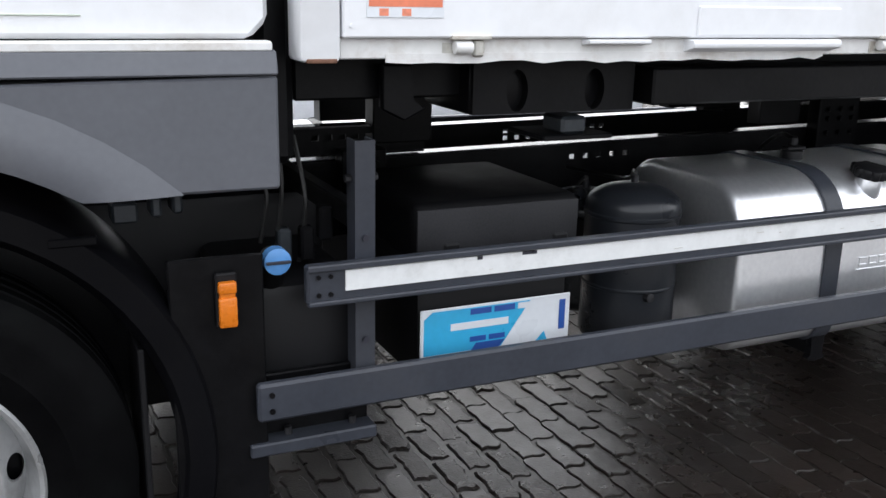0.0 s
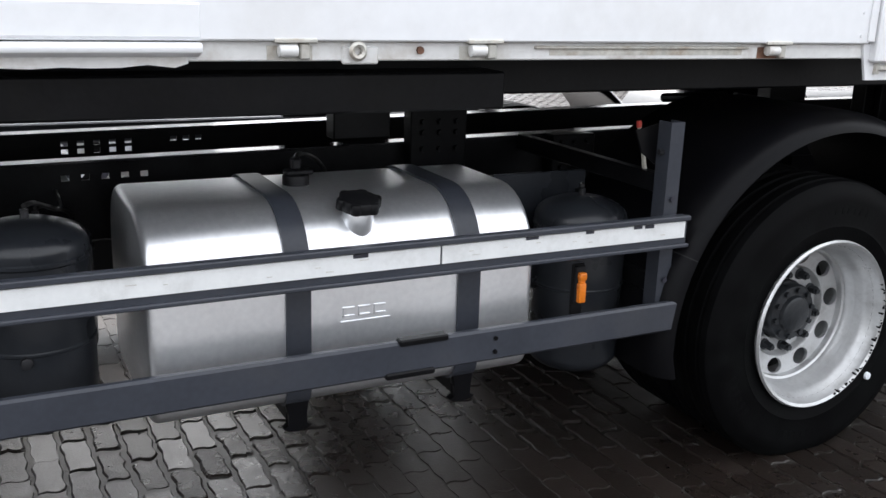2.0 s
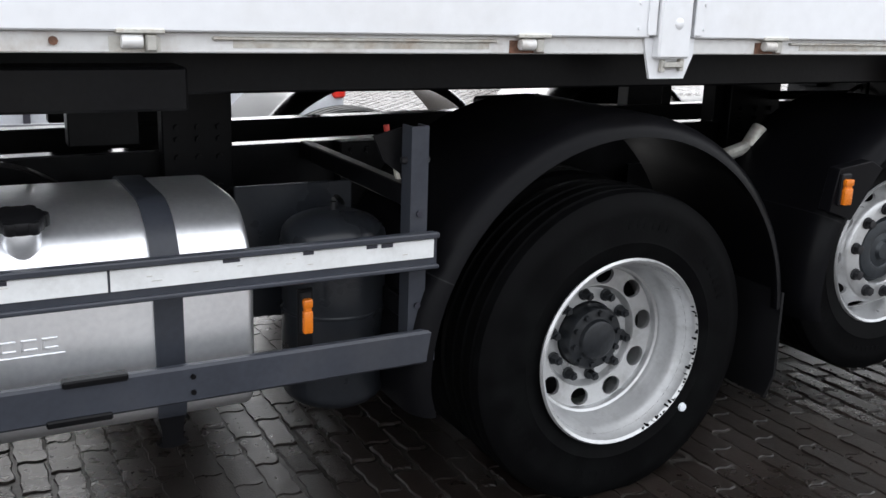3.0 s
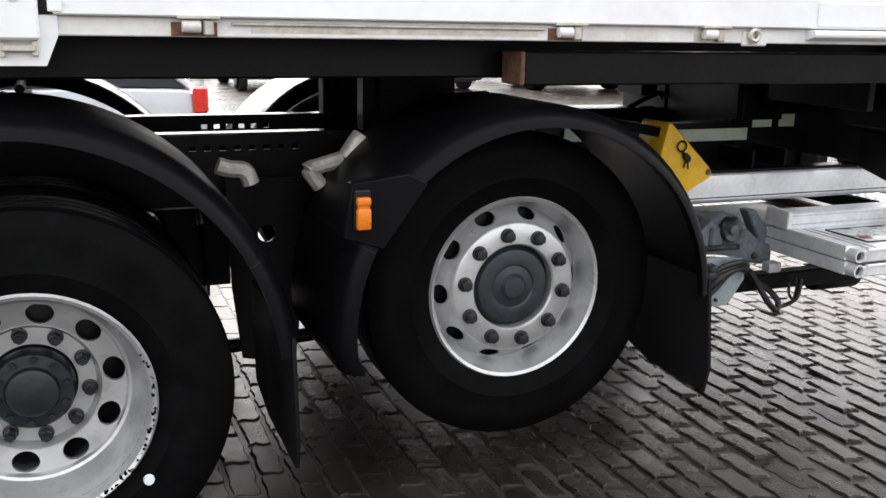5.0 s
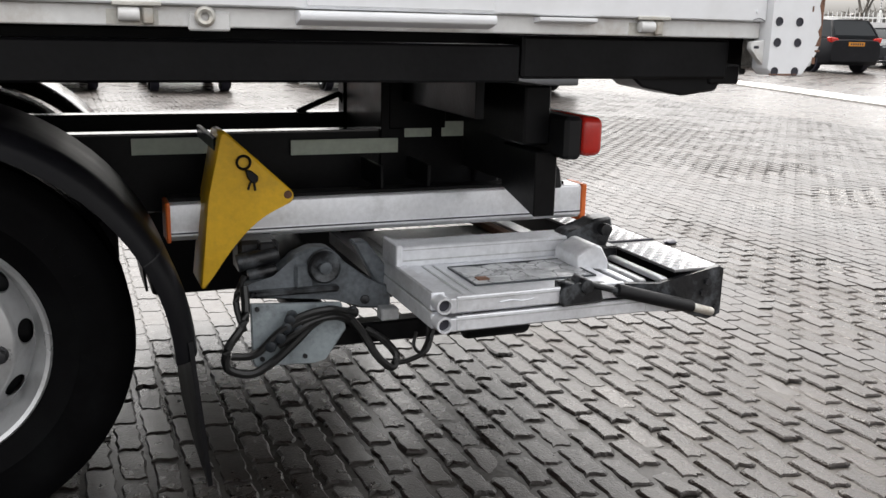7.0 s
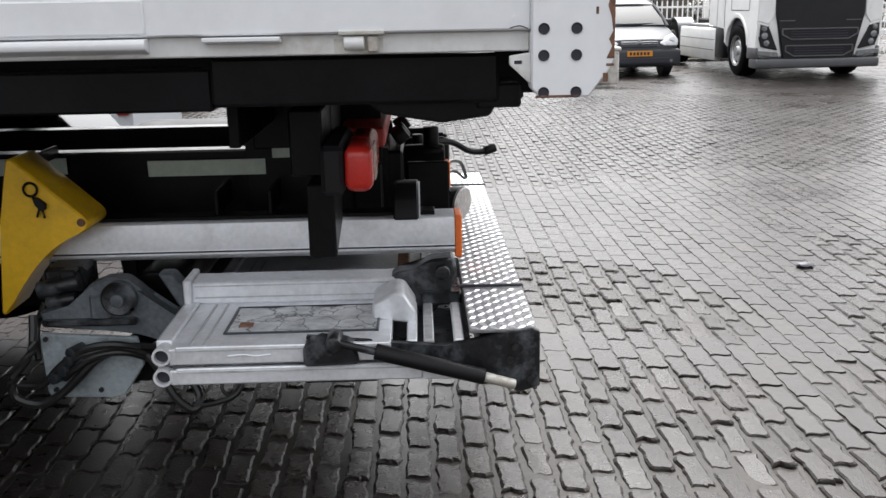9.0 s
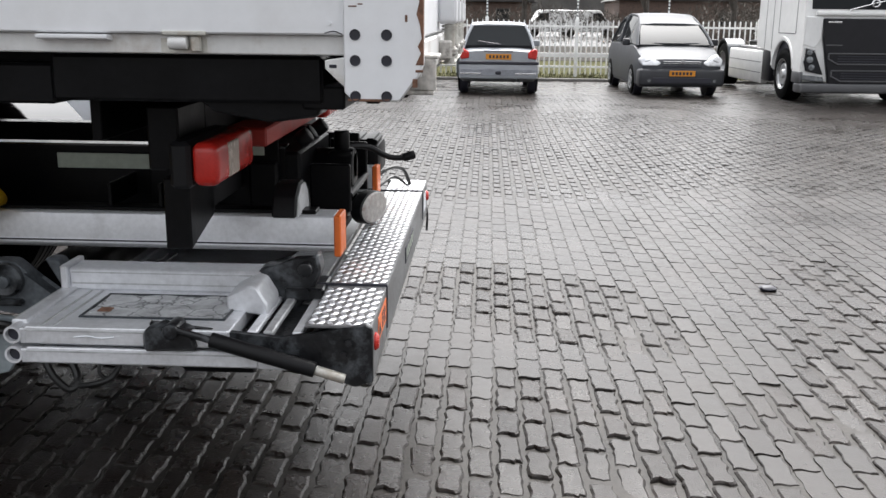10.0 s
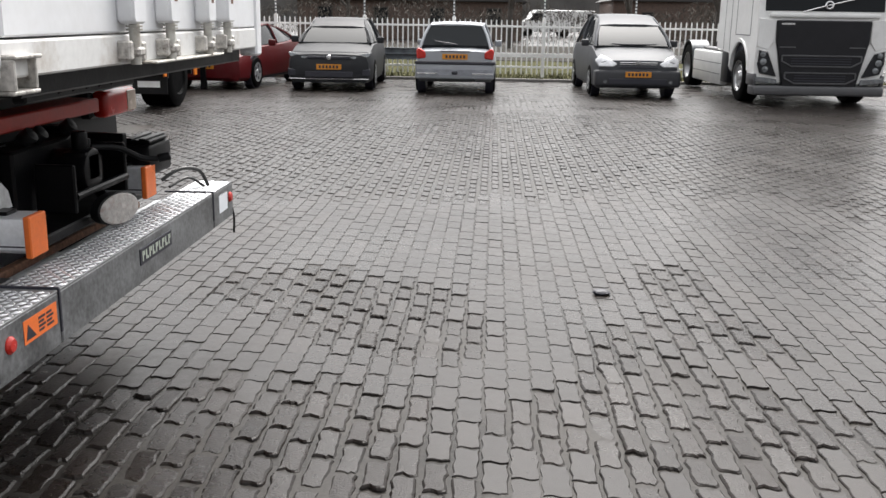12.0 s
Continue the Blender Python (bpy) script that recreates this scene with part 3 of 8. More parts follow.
def drive_wheel(cx, cz, y0, R, twin=True, flip=1, owner=None):
    """A wheel with a deep dished rim; flip -1 mirrors it to the far side."""
    Y = (lambda a: y0 + a) if flip == 1 else (lambda a: y0 - a)
    w = part("drive_wheel", rod(nb(), (cx, Y(0.2), cz), (cx, Y(0.6), cz), 0.10, 12), M_BLACK, owner)
    c = (cx, 0, cz)
    tyre_part(w, c, min(Y(0.01), Y(0.30)), max(Y(0.01), Y(0.30)), R, s=flip)
    if twin:
        tyre_part(w, c, min(Y(0.34), Y(0.63)), max(Y(0.34), Y(0.63)), R, s=flip)
    g = nb()
    lathe(g, [(0.268, Y(0.30)), (0.272, Y(0.10)), (0.292, Y(0.055)), (0.312, Y(0.02)), (0.318, Y(0.008)), (0.312, Y(0.0)), (0.302, Y(0.006)), (0.297, Y(0.03)), (0.284, Y(0.055)), (0.276, Y(0.075)), (0.270, Y(0.115)), (0.262, Y(0.128)), (0.258, Y(0.142)), (0.250, Y(0.146)), (0.2465, Y(0.156)), (0.247, Y(0.168))], c, "y", 60)
    disc_with_holes(g, c, Y(0.178), Y(0.168), 0.184, 0.247, 10, 0.0300, 0.0365, 0.014 * flip, radians(9))
    lathe(g, [(0.184, Y(0.178)), (0.180, Y(0.178)), (0.174, Y(0.186)), (0.170, Y(0.202)), (0.166, Y(0.206)), (0.118, Y(0.206)), (0.115, Y(0.22))], c, "y", 60)
    part("rim", g, M_RIM, w, "dusty silver steel rim with oval hand holes")
    part("brake_drum", rod(nb(), (cx, Y(0.235), cz), (cx, Y(0.60), cz), 0.252, 32, bev=0.01), M_BLACK, w)
    g = nb()
    lathe(g, [(0.112, Y(0.22)), (0.112, Y(0.165)), (0.104, Y(0.152)), (0.072, Y(0.147)), (0.066, Y(0.134)), (0.058, Y(0.130)), (0.0, Y(0.130))], c, "y", 32)
    part("hub", g, M_DRIVEHUB, w, "dark grey cast hub")
    for k in range(10):
        a = 2 * math.pi * k / 10 + 0.2
        part("hub_bolt", rod(nb(), (cx + 0.090 * math.cos(a), Y(0.152), cz + 0.090 * math.sin(a)), (cx + 0.090 * math.cos(a), Y(0.138), cz + 0.090 * math.sin(a)), 0.011, 6), M_DRIVEHUB, w)
    for k in range(10):
        a = 2 * math.pi * k / 10 + radians(27)
        g = nb()
        px, pz = cx + 0.148 * math.cos(a), cz + 0.148 * math.sin(a)
        rod(g, (px, Y(0.207), pz), (px, Y(0.198), pz), 0.0215, 16, bev=0.002)
        rod(g, (px, Y(0.20), pz), (px, Y(0.170), pz), 0.0175, 6, r2=0.0165)
        rod(g, (px, Y(0.17), pz), (px, Y(0.160), pz), 0.010, 8)
        part("wheel_nut", g, M_DRIVEHUB, w)
    if flip == 1:
        marks(w, c, Y(0.012), R - 0.1)
        # paint worn off the lower rim flange
        rc = random.Random(31)
        for k in range(46):
            a = radians(-70 + 2.0 * k + rc.gauss(0, 2.5))
            rr_ = 0.307 + rc.uniform(-0.005, 0.005)
            px, pz = cx + rr_ * math.cos(a), cz + rr_ * math.sin(a)
            part("worn_spot", rod(nb(), (px, Y(0.0005), pz), (px, Y(0.016), pz), rc.uniform(0.0015, 0.0055), 6), M_TYRE, w)
    return w


def tag_wheel(cx, cz, y0, R, flip=1, owner=None):
    Y = (lambda a: y0 + a) if flip == 1 else (lambda a: y0 - a)
    w = part("tag_wheel", rod(nb(), (cx, Y(0.15), cz), (cx, Y(0.5), cz), 0.10, 12), M_BLACK, owner)
    c = (cx, 0, cz)
    tyre_part(w, c, min(Y(0.0), Y(0.30)), max(Y(0.0), Y(0.30)), R, s=flip)
    g = nb()
    lathe(g, [(0.27, Y(0.28)), (0.276, Y(0.12)), (0.290, Y(0.055)), (0.302, Y(0.03)), (0.305, Y(0.018)), (0.299, Y(0.010)), (0.289, Y(0.016)), (0.284, Y(0.04)), (0.272, Y(0.06)), (0.266, Y(0.10)), (0.262, Y(0.108))], c, "y", 64)
    disc_with_holes(g, c, Y(0.052), Y(0.108), 0.222, 0.262, 10, 0.0185, 0.034, 0.012 * flip, radians(4))
    lathe(g, [(0.222, Y(0.052)), (0.216, Y(0.038)), (0.210, Y(0.034)), (0.146, Y(0.034)), (0.141, Y(0.040)), (0.141, Y(0.08))], c, "y", 64)
    part("rim", g, M_RIM, w, "dusty silver steel rim with ten hand holes")
    part("brake_drum", rod(nb(), (cx, Y(0.125), cz), (cx, Y(0.40), cz), 0.256, 32, bev=0.008), M_BLACK, w)
    g = nb()
    lathe(g, [(0.142, Y(0.075)), (0.132, Y(0.068)), (0.122, Y(0.045)), (0.090, Y(0.038)), (0.075, Y(0.04)), (0.07, Y(0.045)), (0.045, Y(0.04)), (0.035, Y(0.028)), (0.0, Y(0.026))], c, "y", 40)
    part("hub", g, M_HUB, w, "dark grey hub cap")
    for k in range(10):
        a = 2 * math.pi * k / 10 + radians(28)
        px, pz = cx + 0.178 * math.cos(a), cz + 0.178 * math.sin(a)
        g = nb()
        rod(g, (px, Y(0.036), pz), (px, Y(0.026), pz), 0.0245, 18, bev=0.003)
        rod(g, (px, Y(0.028), pz), (px, Y(0.004), pz), 0.0200, 6, r2=0.0190, bev=0.002)
        part("wheel_nut", g, M_NUT, w)
    if flip == 1 and cx > -2:
        marks(w, c, Y(0.002), R - 0.09)
    return w


drive_wheel(-1.37, 0.505, 0.02, 0.530, True, 1, truck)
drive_wheel(-1.37, 0.505, 2.50, 0.530, True, -1, truck)
tag_wheel(0.093, 0.662, 0.178, 0.51, 1, truck)
tag_wheel(0.093, 0.662, 2.342, 0.51, -1, truck)
fw = tag_wheel(-6.05, 0.515, 0.04, 0.512, 1, truck)
fw.name = "front_wheel"
fw2 = tag_wheel(-6.05, 0.515, 2.48, 0.512, -1, truck)
fw2.name = "front_wheel"
# wheel weight on the drive tyre
for o in [q for q in truck.children if q.name.startswith("drive_wheel")][:1]:
    part("balance_mark", lathe(nb(), [(0.0, 0.02), (0.014, 0.021), (0.016, 0.03)], (-1.09, 0, 0.265), "y", 10), M_STICKW, o, "white paint dab")

# ---------------- mudguards ----------------


def mudguard(cx, cz, ro, ri, w0, w1, y0, y1, flap_x, flap_z, lead, skin):
    """A moulded arch with a rounded outer lip, swept from angle w0 to w1 (degrees)."""
    arc = [radians(a) for a in range(0, 91, 15)]
    prof = [(ri, y0 + 0.03)] + [(ri + (ro - ri) * math.sin(a), y0 + 0.11 * (1 - math.cos(a))) for a in arc] + [(ro, y1), (ro - 0.012, y1)]
    prof += [(ri + (ro - ri - 0.012) * math.sin(a), y0 + 0.012 + 0.10 * (1 - math.cos(a))) for a in arc[::-1]]
    n = 40
    rings = []
    for k in range(n + 1):
        w = radians(w0 + (w1 - w0) * k / n)
        rings.append([(cx + r * math.cos(w), y, cz + r * math.sin(w)) for r, y in prof])
    g = nb()
    if lead:
        first = [(p[0] + 0.02, p[1], lead) for p in rings[0]]
        rings = [first] + rings
    loft(g, rings)
    mg = part("mudguard", g, skin, truck, "dark grey moulded plastic mudguard")
    # seams
    for wa in (155, 28):
        g = nb()
        w = radians(wa)
        rr = []
        for dw in (-0.003, 0.003):
            rr.append([(cx + (r + 0.0015) * math.cos(w + dw), y - 0.0015, cz + (r + 0.0015) * math.sin(w + dw)) for r, y in prof[1:9]])
        loft(g, rr, cap=False, loop=False)
        part("seam", g, M_BLACK_MATT, mg)
    g = nb()
    zt = cz + (ro - 0.02) * math.sin(radians(w1))
    xt = cx + (ro - 0.02) * math.cos(radians(w1))
    prism(g, [(y0 + 0.015, zt + 0.05), (y1, zt + 0.05), (y1, flap_z + 0.05), (y1 - 0.2, flap_z), (y0 + 0.05, flap_z), (y0 + 0.015, flap_z + 0.1)], "x", xt - 0.012, xt)
    for v in g.verts:
        if v.co.z < zt:
            v.co.x += (flap_x - xt) * (zt - v.co.z) / (zt - flap_z)
    part("mudflap", g, M_BLACK_MATT, mg, "black rubber mudflap")
    part("guard_bracket", rod(nb(), (cx, y1 - 0.1, cz + ro - 0.01), (cx, 0.98 if y0 < 1 else 1.6, cz + ro - 0.06), 0.02, 10), M_BLACK, mg)
    return mg


mudguard(-1.40, 0.53, 0.745, 0.680, 182, 4, 0.0, 0.66, -0.665, 0.22, 0.42, M_GUARD)
mudguard(0.09, 0.615, 0.655, 0.592, 186, 2, 0.0, 0.58, 0.765, 0.27, 0.50, M_GUARD)
mudguard(-1.40, 0.53, 0.745, 0.680, 182, 4, 1.86, 2.52, -0.665, 0.22, 0.42, M_WETBLACK)
mudguard(0.09, 0.615, 0.655, 0.592, 186, 2, 1.94, 2.52, 0.765, 0.27, 0.50, M_WETBLACK)
# front arch behind the front wheel
g = nb()
rings = []
for k in range(21):
    w = radians(80 - 95 * k / 20)
    rings.append([(-6.05 + r * math.cos(w), y, 0.53 + r * math.sin(w)) for r, y in ((0.60, 0.06), (0.62, 0.03), (0.68, 0.03), (0.70, 0.06), (0.70, 0.45), (0.685, 0.45), (0.685, 0.07), (0.60, 0.07))])
loft(g, rings)
part("front_mudguard", g, M_GUARD, truck, "dark grey plastic mudguard")
part("front_mudguard_clip", box(nb(), -5.70, -5.60, 0.025, 0.05, 1.065, 1.085, 0.003), M_GUARD, truck)


def marker(x0, x1, y, z0, z1, owner):
    """An amber side marker lamp: black base and ribbed amber lens."""
    base = part("marker_lamp", box(nb(), x0 - 0.004, x1 + 0.004, y + 0.012, y + 0.03, z0 - 0.004, z1 + 0.018, 0.004), M_BLACK_MATT, owner, "amber side marker lamp in a black holder")
    zm = z0 + 0.7 * (z1 - z0)
    g = nb()
    box(g, x0, x1, y - 0.004, y + 0.016, z0, zm - 0.004, 0.005, 2)
    box(g, x0, x1, y - 0.004, y + 0.016, zm + 0.004, z1, 0.005, 2)
    box(g, x0 + 0.003, x1 - 0.003, y, y + 0.016, z0 + 0.004, z1 - 0.004, 0.003)
    part("lens", g, M_AMBER, base, "amber ribbed lens")


marker(-5.35, -5.308, 0.012, 0.845, 0.955, truck)
marker(-2.450, -2.424, 0.030, 0.722, 0.818, truck)
g = box(nb(), -2.458, -2.416, 0.055, 0.065, 0.66, 0.84, 0.002)
part("lamp_plate", g, M_BLACK, truck)
marker(-0.515, -0.475, -0.045, 0.945, 1.035, truck)
g = nb(); prism(g, [(-0.55, 0.92), (-0.43, 0.88), (-0.30, 1.06), (-0.36, 1.09), (-0.52, 1.07)], "y", -0.02, 0.03, 0.003)
part("lamp_bracket", g, M_GUARD, truck)

# ---------------- cab ----------------
g = nb()
prism(g, [(-7.55, 1.50), (-5.26, 1.50), (-5.22, 1.54), (-5.22, 3.40), (-5.45, 3.62), (-7.2, 3.62), (-7.55, 2.4)], "y", 0.0, 2.52, 0.012)
cab = part("cab", g, M_WHITE, truck, "white truck cab")
part("cab_trim_strip", box(nb(), -6.8, -5.22, -0.03, 0.02, 1.475, 1.497, 0.004), M_WHITE_RAIL, cab)
part("cab_recess", box(nb(), -6.6, -5.60, -0.004, 0.01, 1.545, 1.548, 0.001), M_LABEL, cab)
g = nb()
arch = [(-6.05 + 0.77 * math.cos(radians(w)), 0.53 + 0.77 * math.sin(radians(w))) for w in range(57, 123, 6)]
prism(g, [(-5.212, 1.175), (-5.212, 1.424), (-6.7, 1.40), (-6.7, 1.172)] + arch[::-1], "y", -0.038, 0.04, 0.006)
sk = part("side_skirt", g, M_CABGREY, truck, "grey plastic side skirt")
g = nb()
prism(g, [(-0.046, 1.426), (-0.030, 1.478), (0.03, 1.478), (0.03, 1.426)], "x", -6.7, -5.212, 0.004)
part("skirt_top_band", g, M_CABGREY, sk)
g = nb()
flare = []
for k in range(15):
    ring = []
    for r, y in ((0.765, -0.02), (0.77, -0.050), (0.80, -0.058), (0.85, -0.052), (0.90, -0.0385)):
        w0 = math.asin(0.645 / r)
        w = w0 + (math.pi - 2 * w0) * k / 14
        ring.append((-6.05 + r * math.cos(w), y, 0.53 + r * math.sin(w)))
    flare.append(ring)
loft(g, flare, cap=False, loop=False)
part("wheel_arch_flare", g, M_CABGREY, sk)
part("cab_under_frame", box(nb(), -6.8, -5.3, 0.5, 2.0, 1.1, 1.49, 0.02), M_BLACK, truck)
part("cab_mount_tower", box(nb(), -5.22, -5.13, 0.12, 2.4, 1.2, 2.3, 0.02), M_BLACK, truck)
part("engine_cover", box(nb(), -6.5, -4.9, 0.62, 1.9, 0.40, 1.03, 0.03, 2), M_BLACK_MATT, truck, "black covers under the cab")
part("front_mudflap", box(nb(), -5.53, -5.515, 0.06, 0.52, 0.22, 0.80, 0.003), M_BLACK_MATT, truck, "black rubber mudflap")
# bracket plate with lamp, and urea tank with blue cap
part("lamp_carrier", box(nb(), -5.457, -5.237, 0.044, 0.06, 0.30, 1.008, 0.004), M_BLACK, truck)
ut = part("urea_tank", box(nb(), -5.285, -4.96, 0.12, 0.62, 0.52, 0.90, 0.03, 2), M_BLACK_MATT, truck, "black plastic urea tank")
g = nb(); rod(g, (-5.195, 0.16, 0.91), (-5.195, 0.10, 0.975), 0.038, 20); part("filler_neck", g, M_BLACK_MATT, ut)
g = nb(); lathe(g, [(0.0, 0.066), (0.02, 0.066), (0.033, 0.07), (0.034, 0.10), (0.03, 0.10)], (-5.195, 0, 0.974), "y", 24); part("filler_cap", g, M_BLUECAP, ut, "round blue filler cap")
g = nb(); box(g, -5.225, -5.165, 0.060, 0.067, 0.970, 0.977, 0.001); part("cap_grip", g, M_INK, ut)
# step bar below
part("step_bar", box(nb(), -5.284, -4.955, 0.03, 0.10, 0.488, 0.522, 0.004), M_ANTHRACITE, truck, "anthracite painted step bar")
for x in (-5.18, -5.01):
    part("step_bolt", rod(nb(), (x, 0.07, 0.50), (x, 0.07, 0.542), 0.010, 6), M_NUT, truck)
part("step_hanger", box(nb(), -5.26, -4.96, 0.09, 0.11, 0.51, 0.68, 0.003), M_BLACK, truck)
# cables and small couplings between cab and body
for x, z0, z1 in ((-5.16, 0.95, 1.33), (-5.10, 0.92, 1.25), (-5.20, 0.98, 1.24)):
    part("cable", sweep(nb(), [(x, 0.25, z1), (x + 0.02, 0.22, (z0 + z1) / 2), (x + 0.005, 0.24, z0)], 0.006, 6), M_HOSE, truck)
for x, z in ((-5.14, 0.93), (-5.08, 0.93), (-5.03, 0.98)):
    part("coupling", box(nb(), x - 0.018, x + 0.018, 0.20, 0.24, z, z + 0.09, 0.006), M_HUB if x < -5.1 else M_BLACK, truck)
for x, z, w in ((-5.55, 1.06, 0.06), (-5.46, 1.07, 0.025), (-5.41, 1.075, 0.025), (-5.36, 1.12, 0.05), (-5.50, 1.12, 0.04)):
    part("valve_block", box(nb(), x, x + w, 0.22, 0.3, z, z + 0.05, 0.006), M_HUB, truck)

# ---------------- side guard ----------------
sg = part("side_guard_rail", box(nb(), -5.143, -2.07, 0.005, 0.035, 0.876, 0.974, 0.006), M_ANTHRACITE, truck, "anthracite aluminium guard rail with white tape")
part("rail_lip", box(nb(), -5.143, -2.07, -0.008, 0.012, 0.960, 0.976, 0.003), M_ANTHRACITE, sg)
part("rail_lip", box(nb(), -5.143, -2.07, -0.008, 0.012, 0.874, 0.886, 0.003), M_ANTHRACITE, sg)
x = -5.048
rs = random.Random(4)
for L in (2.115, 0.855):
    part("reflective_tape", box(nb(), x, x + L - 0.006, 0.001, 0.006, 0.905, 0.957, 0.001), M_TAPE, sg, "white reflective tape with scuffs")
    for k in range(4):
        xx = x + rs.uniform(0.05, L - 0.1)
        part("scuff", box(nb(), xx, xx + rs.uniform(0.012, 0.05), -0.0005, 0.002, 0.949 - rs.random() * 0.003, 0.957, 0), M_INK, sg)
    for k in range(8):
        xx = x + rs.uniform(0.05, L - 0.1)
        zz = rs.uniform(0.915, 0.945)
        part("scuff", box(nb(), xx, xx + rs.uniform(0.006, 0.03), -0.0005, 0.002, zz, zz + 0.0012, 0), M_STEEL_WORN, sg)
    x += L
sl = part("side_guard_rail", box(nb(), -5.268, -2.066, 0.005, 0.035, 0.592, 0.690, 0.007), M_ANTHRACITE, truck, "anthracite aluminium lower guard rail")
for x in (-5.235, -2.75):
    for z in (0.62, 0.662):
        part("rivet", rod(nb(), (x, 0.0, z), (x, 0.008, z), 0.007, 8), M_BLACK, sl)
for x, z in ((-2.98, 0.688), (-3.02, 0.594)):
    part("rail_clip", box(nb(), x - 0.075, x + 0.075, -0.004, 0.03, z - 0.008, z + 0.010, 0.004), M_BLACK, sl)
for x in (-5.115, -5.085):
    for z in (0.90, 0.945):
        part("rivet", rod(nb(), (x, 0.0, z), (x, 0.008, z), 0.006, 8), M_BLACK, sg)
for px in (-5.006, -2.135):
    g = nb()
    prism(g, [(px, 0.05), (px + 0.052, 0.05), (px + 0.052, 0.11), (px + 0.046, 0.11), (px + 0.046, 0.056), (px + 0.006, 0.056), (px + 0.006, 0.11), (px, 0.11)], "z", 0.60, 1.26)
    po = part("guard_post", g, M_ANTHRACITE, truck, "anthracite steel guard post")
    for zz in (0.755, 1.02):
        part("post_slot", rod(nb(), (px + 0.026, 0.042, zz), (px + 0.026, 0.047, zz), 0.009, 10), M_INK, po)
    for xx in (px - 0.008, px + 0.06):
        part("post_bolt", rod(nb(), (xx - 0.008, 0.08, 1.165), (xx + 0.008, 0.08, 1.165), 0.010, 6), M_NUT, po)
    part("post_arm", box(nb(), px + 0.005, px + 0.045, 0.11, 0.965, 1.03, 1.09, 0.004), M_BLACK, po)
    part("post_arm", box(nb(), px + 0.005, px + 0.045, 0.11, 0.60, 0.70, 0.76, 0.004), M_BLACK, po)
# gusset beside the rear post
g = nb(); prism(g, [(-2.135, 1.12), (-2.135, 1.25), (-2.22, 1.23), (-2.19, 1.16)], "y", 0.112, 0.12)
part("post_gusset", g, M_BLACK, truck)
part("cable", sweep(nb(), [(-2.138, 0.2, 1.225), (-2.117, 0.2, 1.155), (-2.102, 0.2, 1.087), (-2.067, 0.2, 1.034)], 0.008, 6), M_CABLE, truck)
part("cable_gland", rod(nb(), (-2.14, 0.2, 1.225), (-2.143, 0.2, 1.246), 0.009, 8), M_REDPAINT, truck)

# ---------------- battery box ----------------
bb = part("battery_box", box(nb(), -4.79, -4.312, 0.165, 0.72, 0.56, 0.93, 0.02, 2), M_BLACK_MATT, truck, "black battery box with grey lid")
# Lid painted dark as if shaded; the front panel is added as its lit face.
part("lid", box(nb(), -4.808, -4.288, 0.156, 0.72, 0.90, 1.066, 0.03, 3), M_LID, bb, "plastic lid, painted near black for its shaded top")
part("lid_front", box(nb(), -4.797, -4.299, 0.150, 0.158, 0.905, 1.050, 0.006, 2), M_LIDFRONT, bb, "added front panel of the lid, painted paler as its lit face")
for x in (-4.72, -4.38):
    part("lid_latch", box(nb(), x, x + 0.05, 0.143, 0.16, 0.925, 0.955, 0.006), M_BLACK_MATT, bb)
part("sign", box(nb(), -4.81, -4.335, 0.146, 0.152, 0.615, 0.772, 0.0025), M_STICKW, bb, "white and blue printed advertising sticker")
g = nb(); prism(g, [(-4.80, 0.64), (-4.80, 0.745), (-4.775, 0.765), (-4.47, 0.765), (-4.56, 0.64)], "y", 0.1445, 0.1462); part("sign_print", g, M_STICKB, bb, "light blue print")
for x0, x1, z0, z1, y in ((-4.66, -4.595, 0.745, 0.762, 0.1430), (-4.585, -4.52, 0.745, 0.762, 0.1430), (-4.66, -4.61, 0.665, 0.68, 0.1430), (-4.60, -4.55, 0.665, 0.68, 0.1430), (-4.80, -4.735, 0.62, 0.636, 0.1430), (-4.725, -4.66, 0.62, 0.636, 0.1430), (-4.372, -4.352, 0.665, 0.755, 0.1440)):
    part("sign_print", box(nb(), x0, x1, y, y + 0.0012, z0, z1, 0), M_STICKD, bb, "dark blue print bar")
g = nb(); prism(g, [(-4.655, 0.64), (-4.64, 0.66), (-4.55, 0.66), (-4.585, 0.62), (-4.65, 0.62)], "y", 0.1428, 0.1443); part("sign_print", g, M_STICKD, bb, "dark blue print")
for x0, x1, z0, z1 in ((-4.72, -4.54, 0.705, 0.725), (-4.51, -4.46, 0.745, 0.762)):
    part("sign_print", box(nb(), x0, x1, 0.1425, 0.1440, z0, z1, 0), M_STICKW, bb, "white print bar")
g = nb(); prism(g, [(-4.455, 0.63), (-4.42, 0.665), (-4.405, 0.63)], "y", 0.1448, 0.1460); part("sign_print", g, M_STICKB, bb)

for q in bb.children:
    if q.name.startswith("sign"):
        q.location.x += 0.024

# ---------------- air tanks ----------------


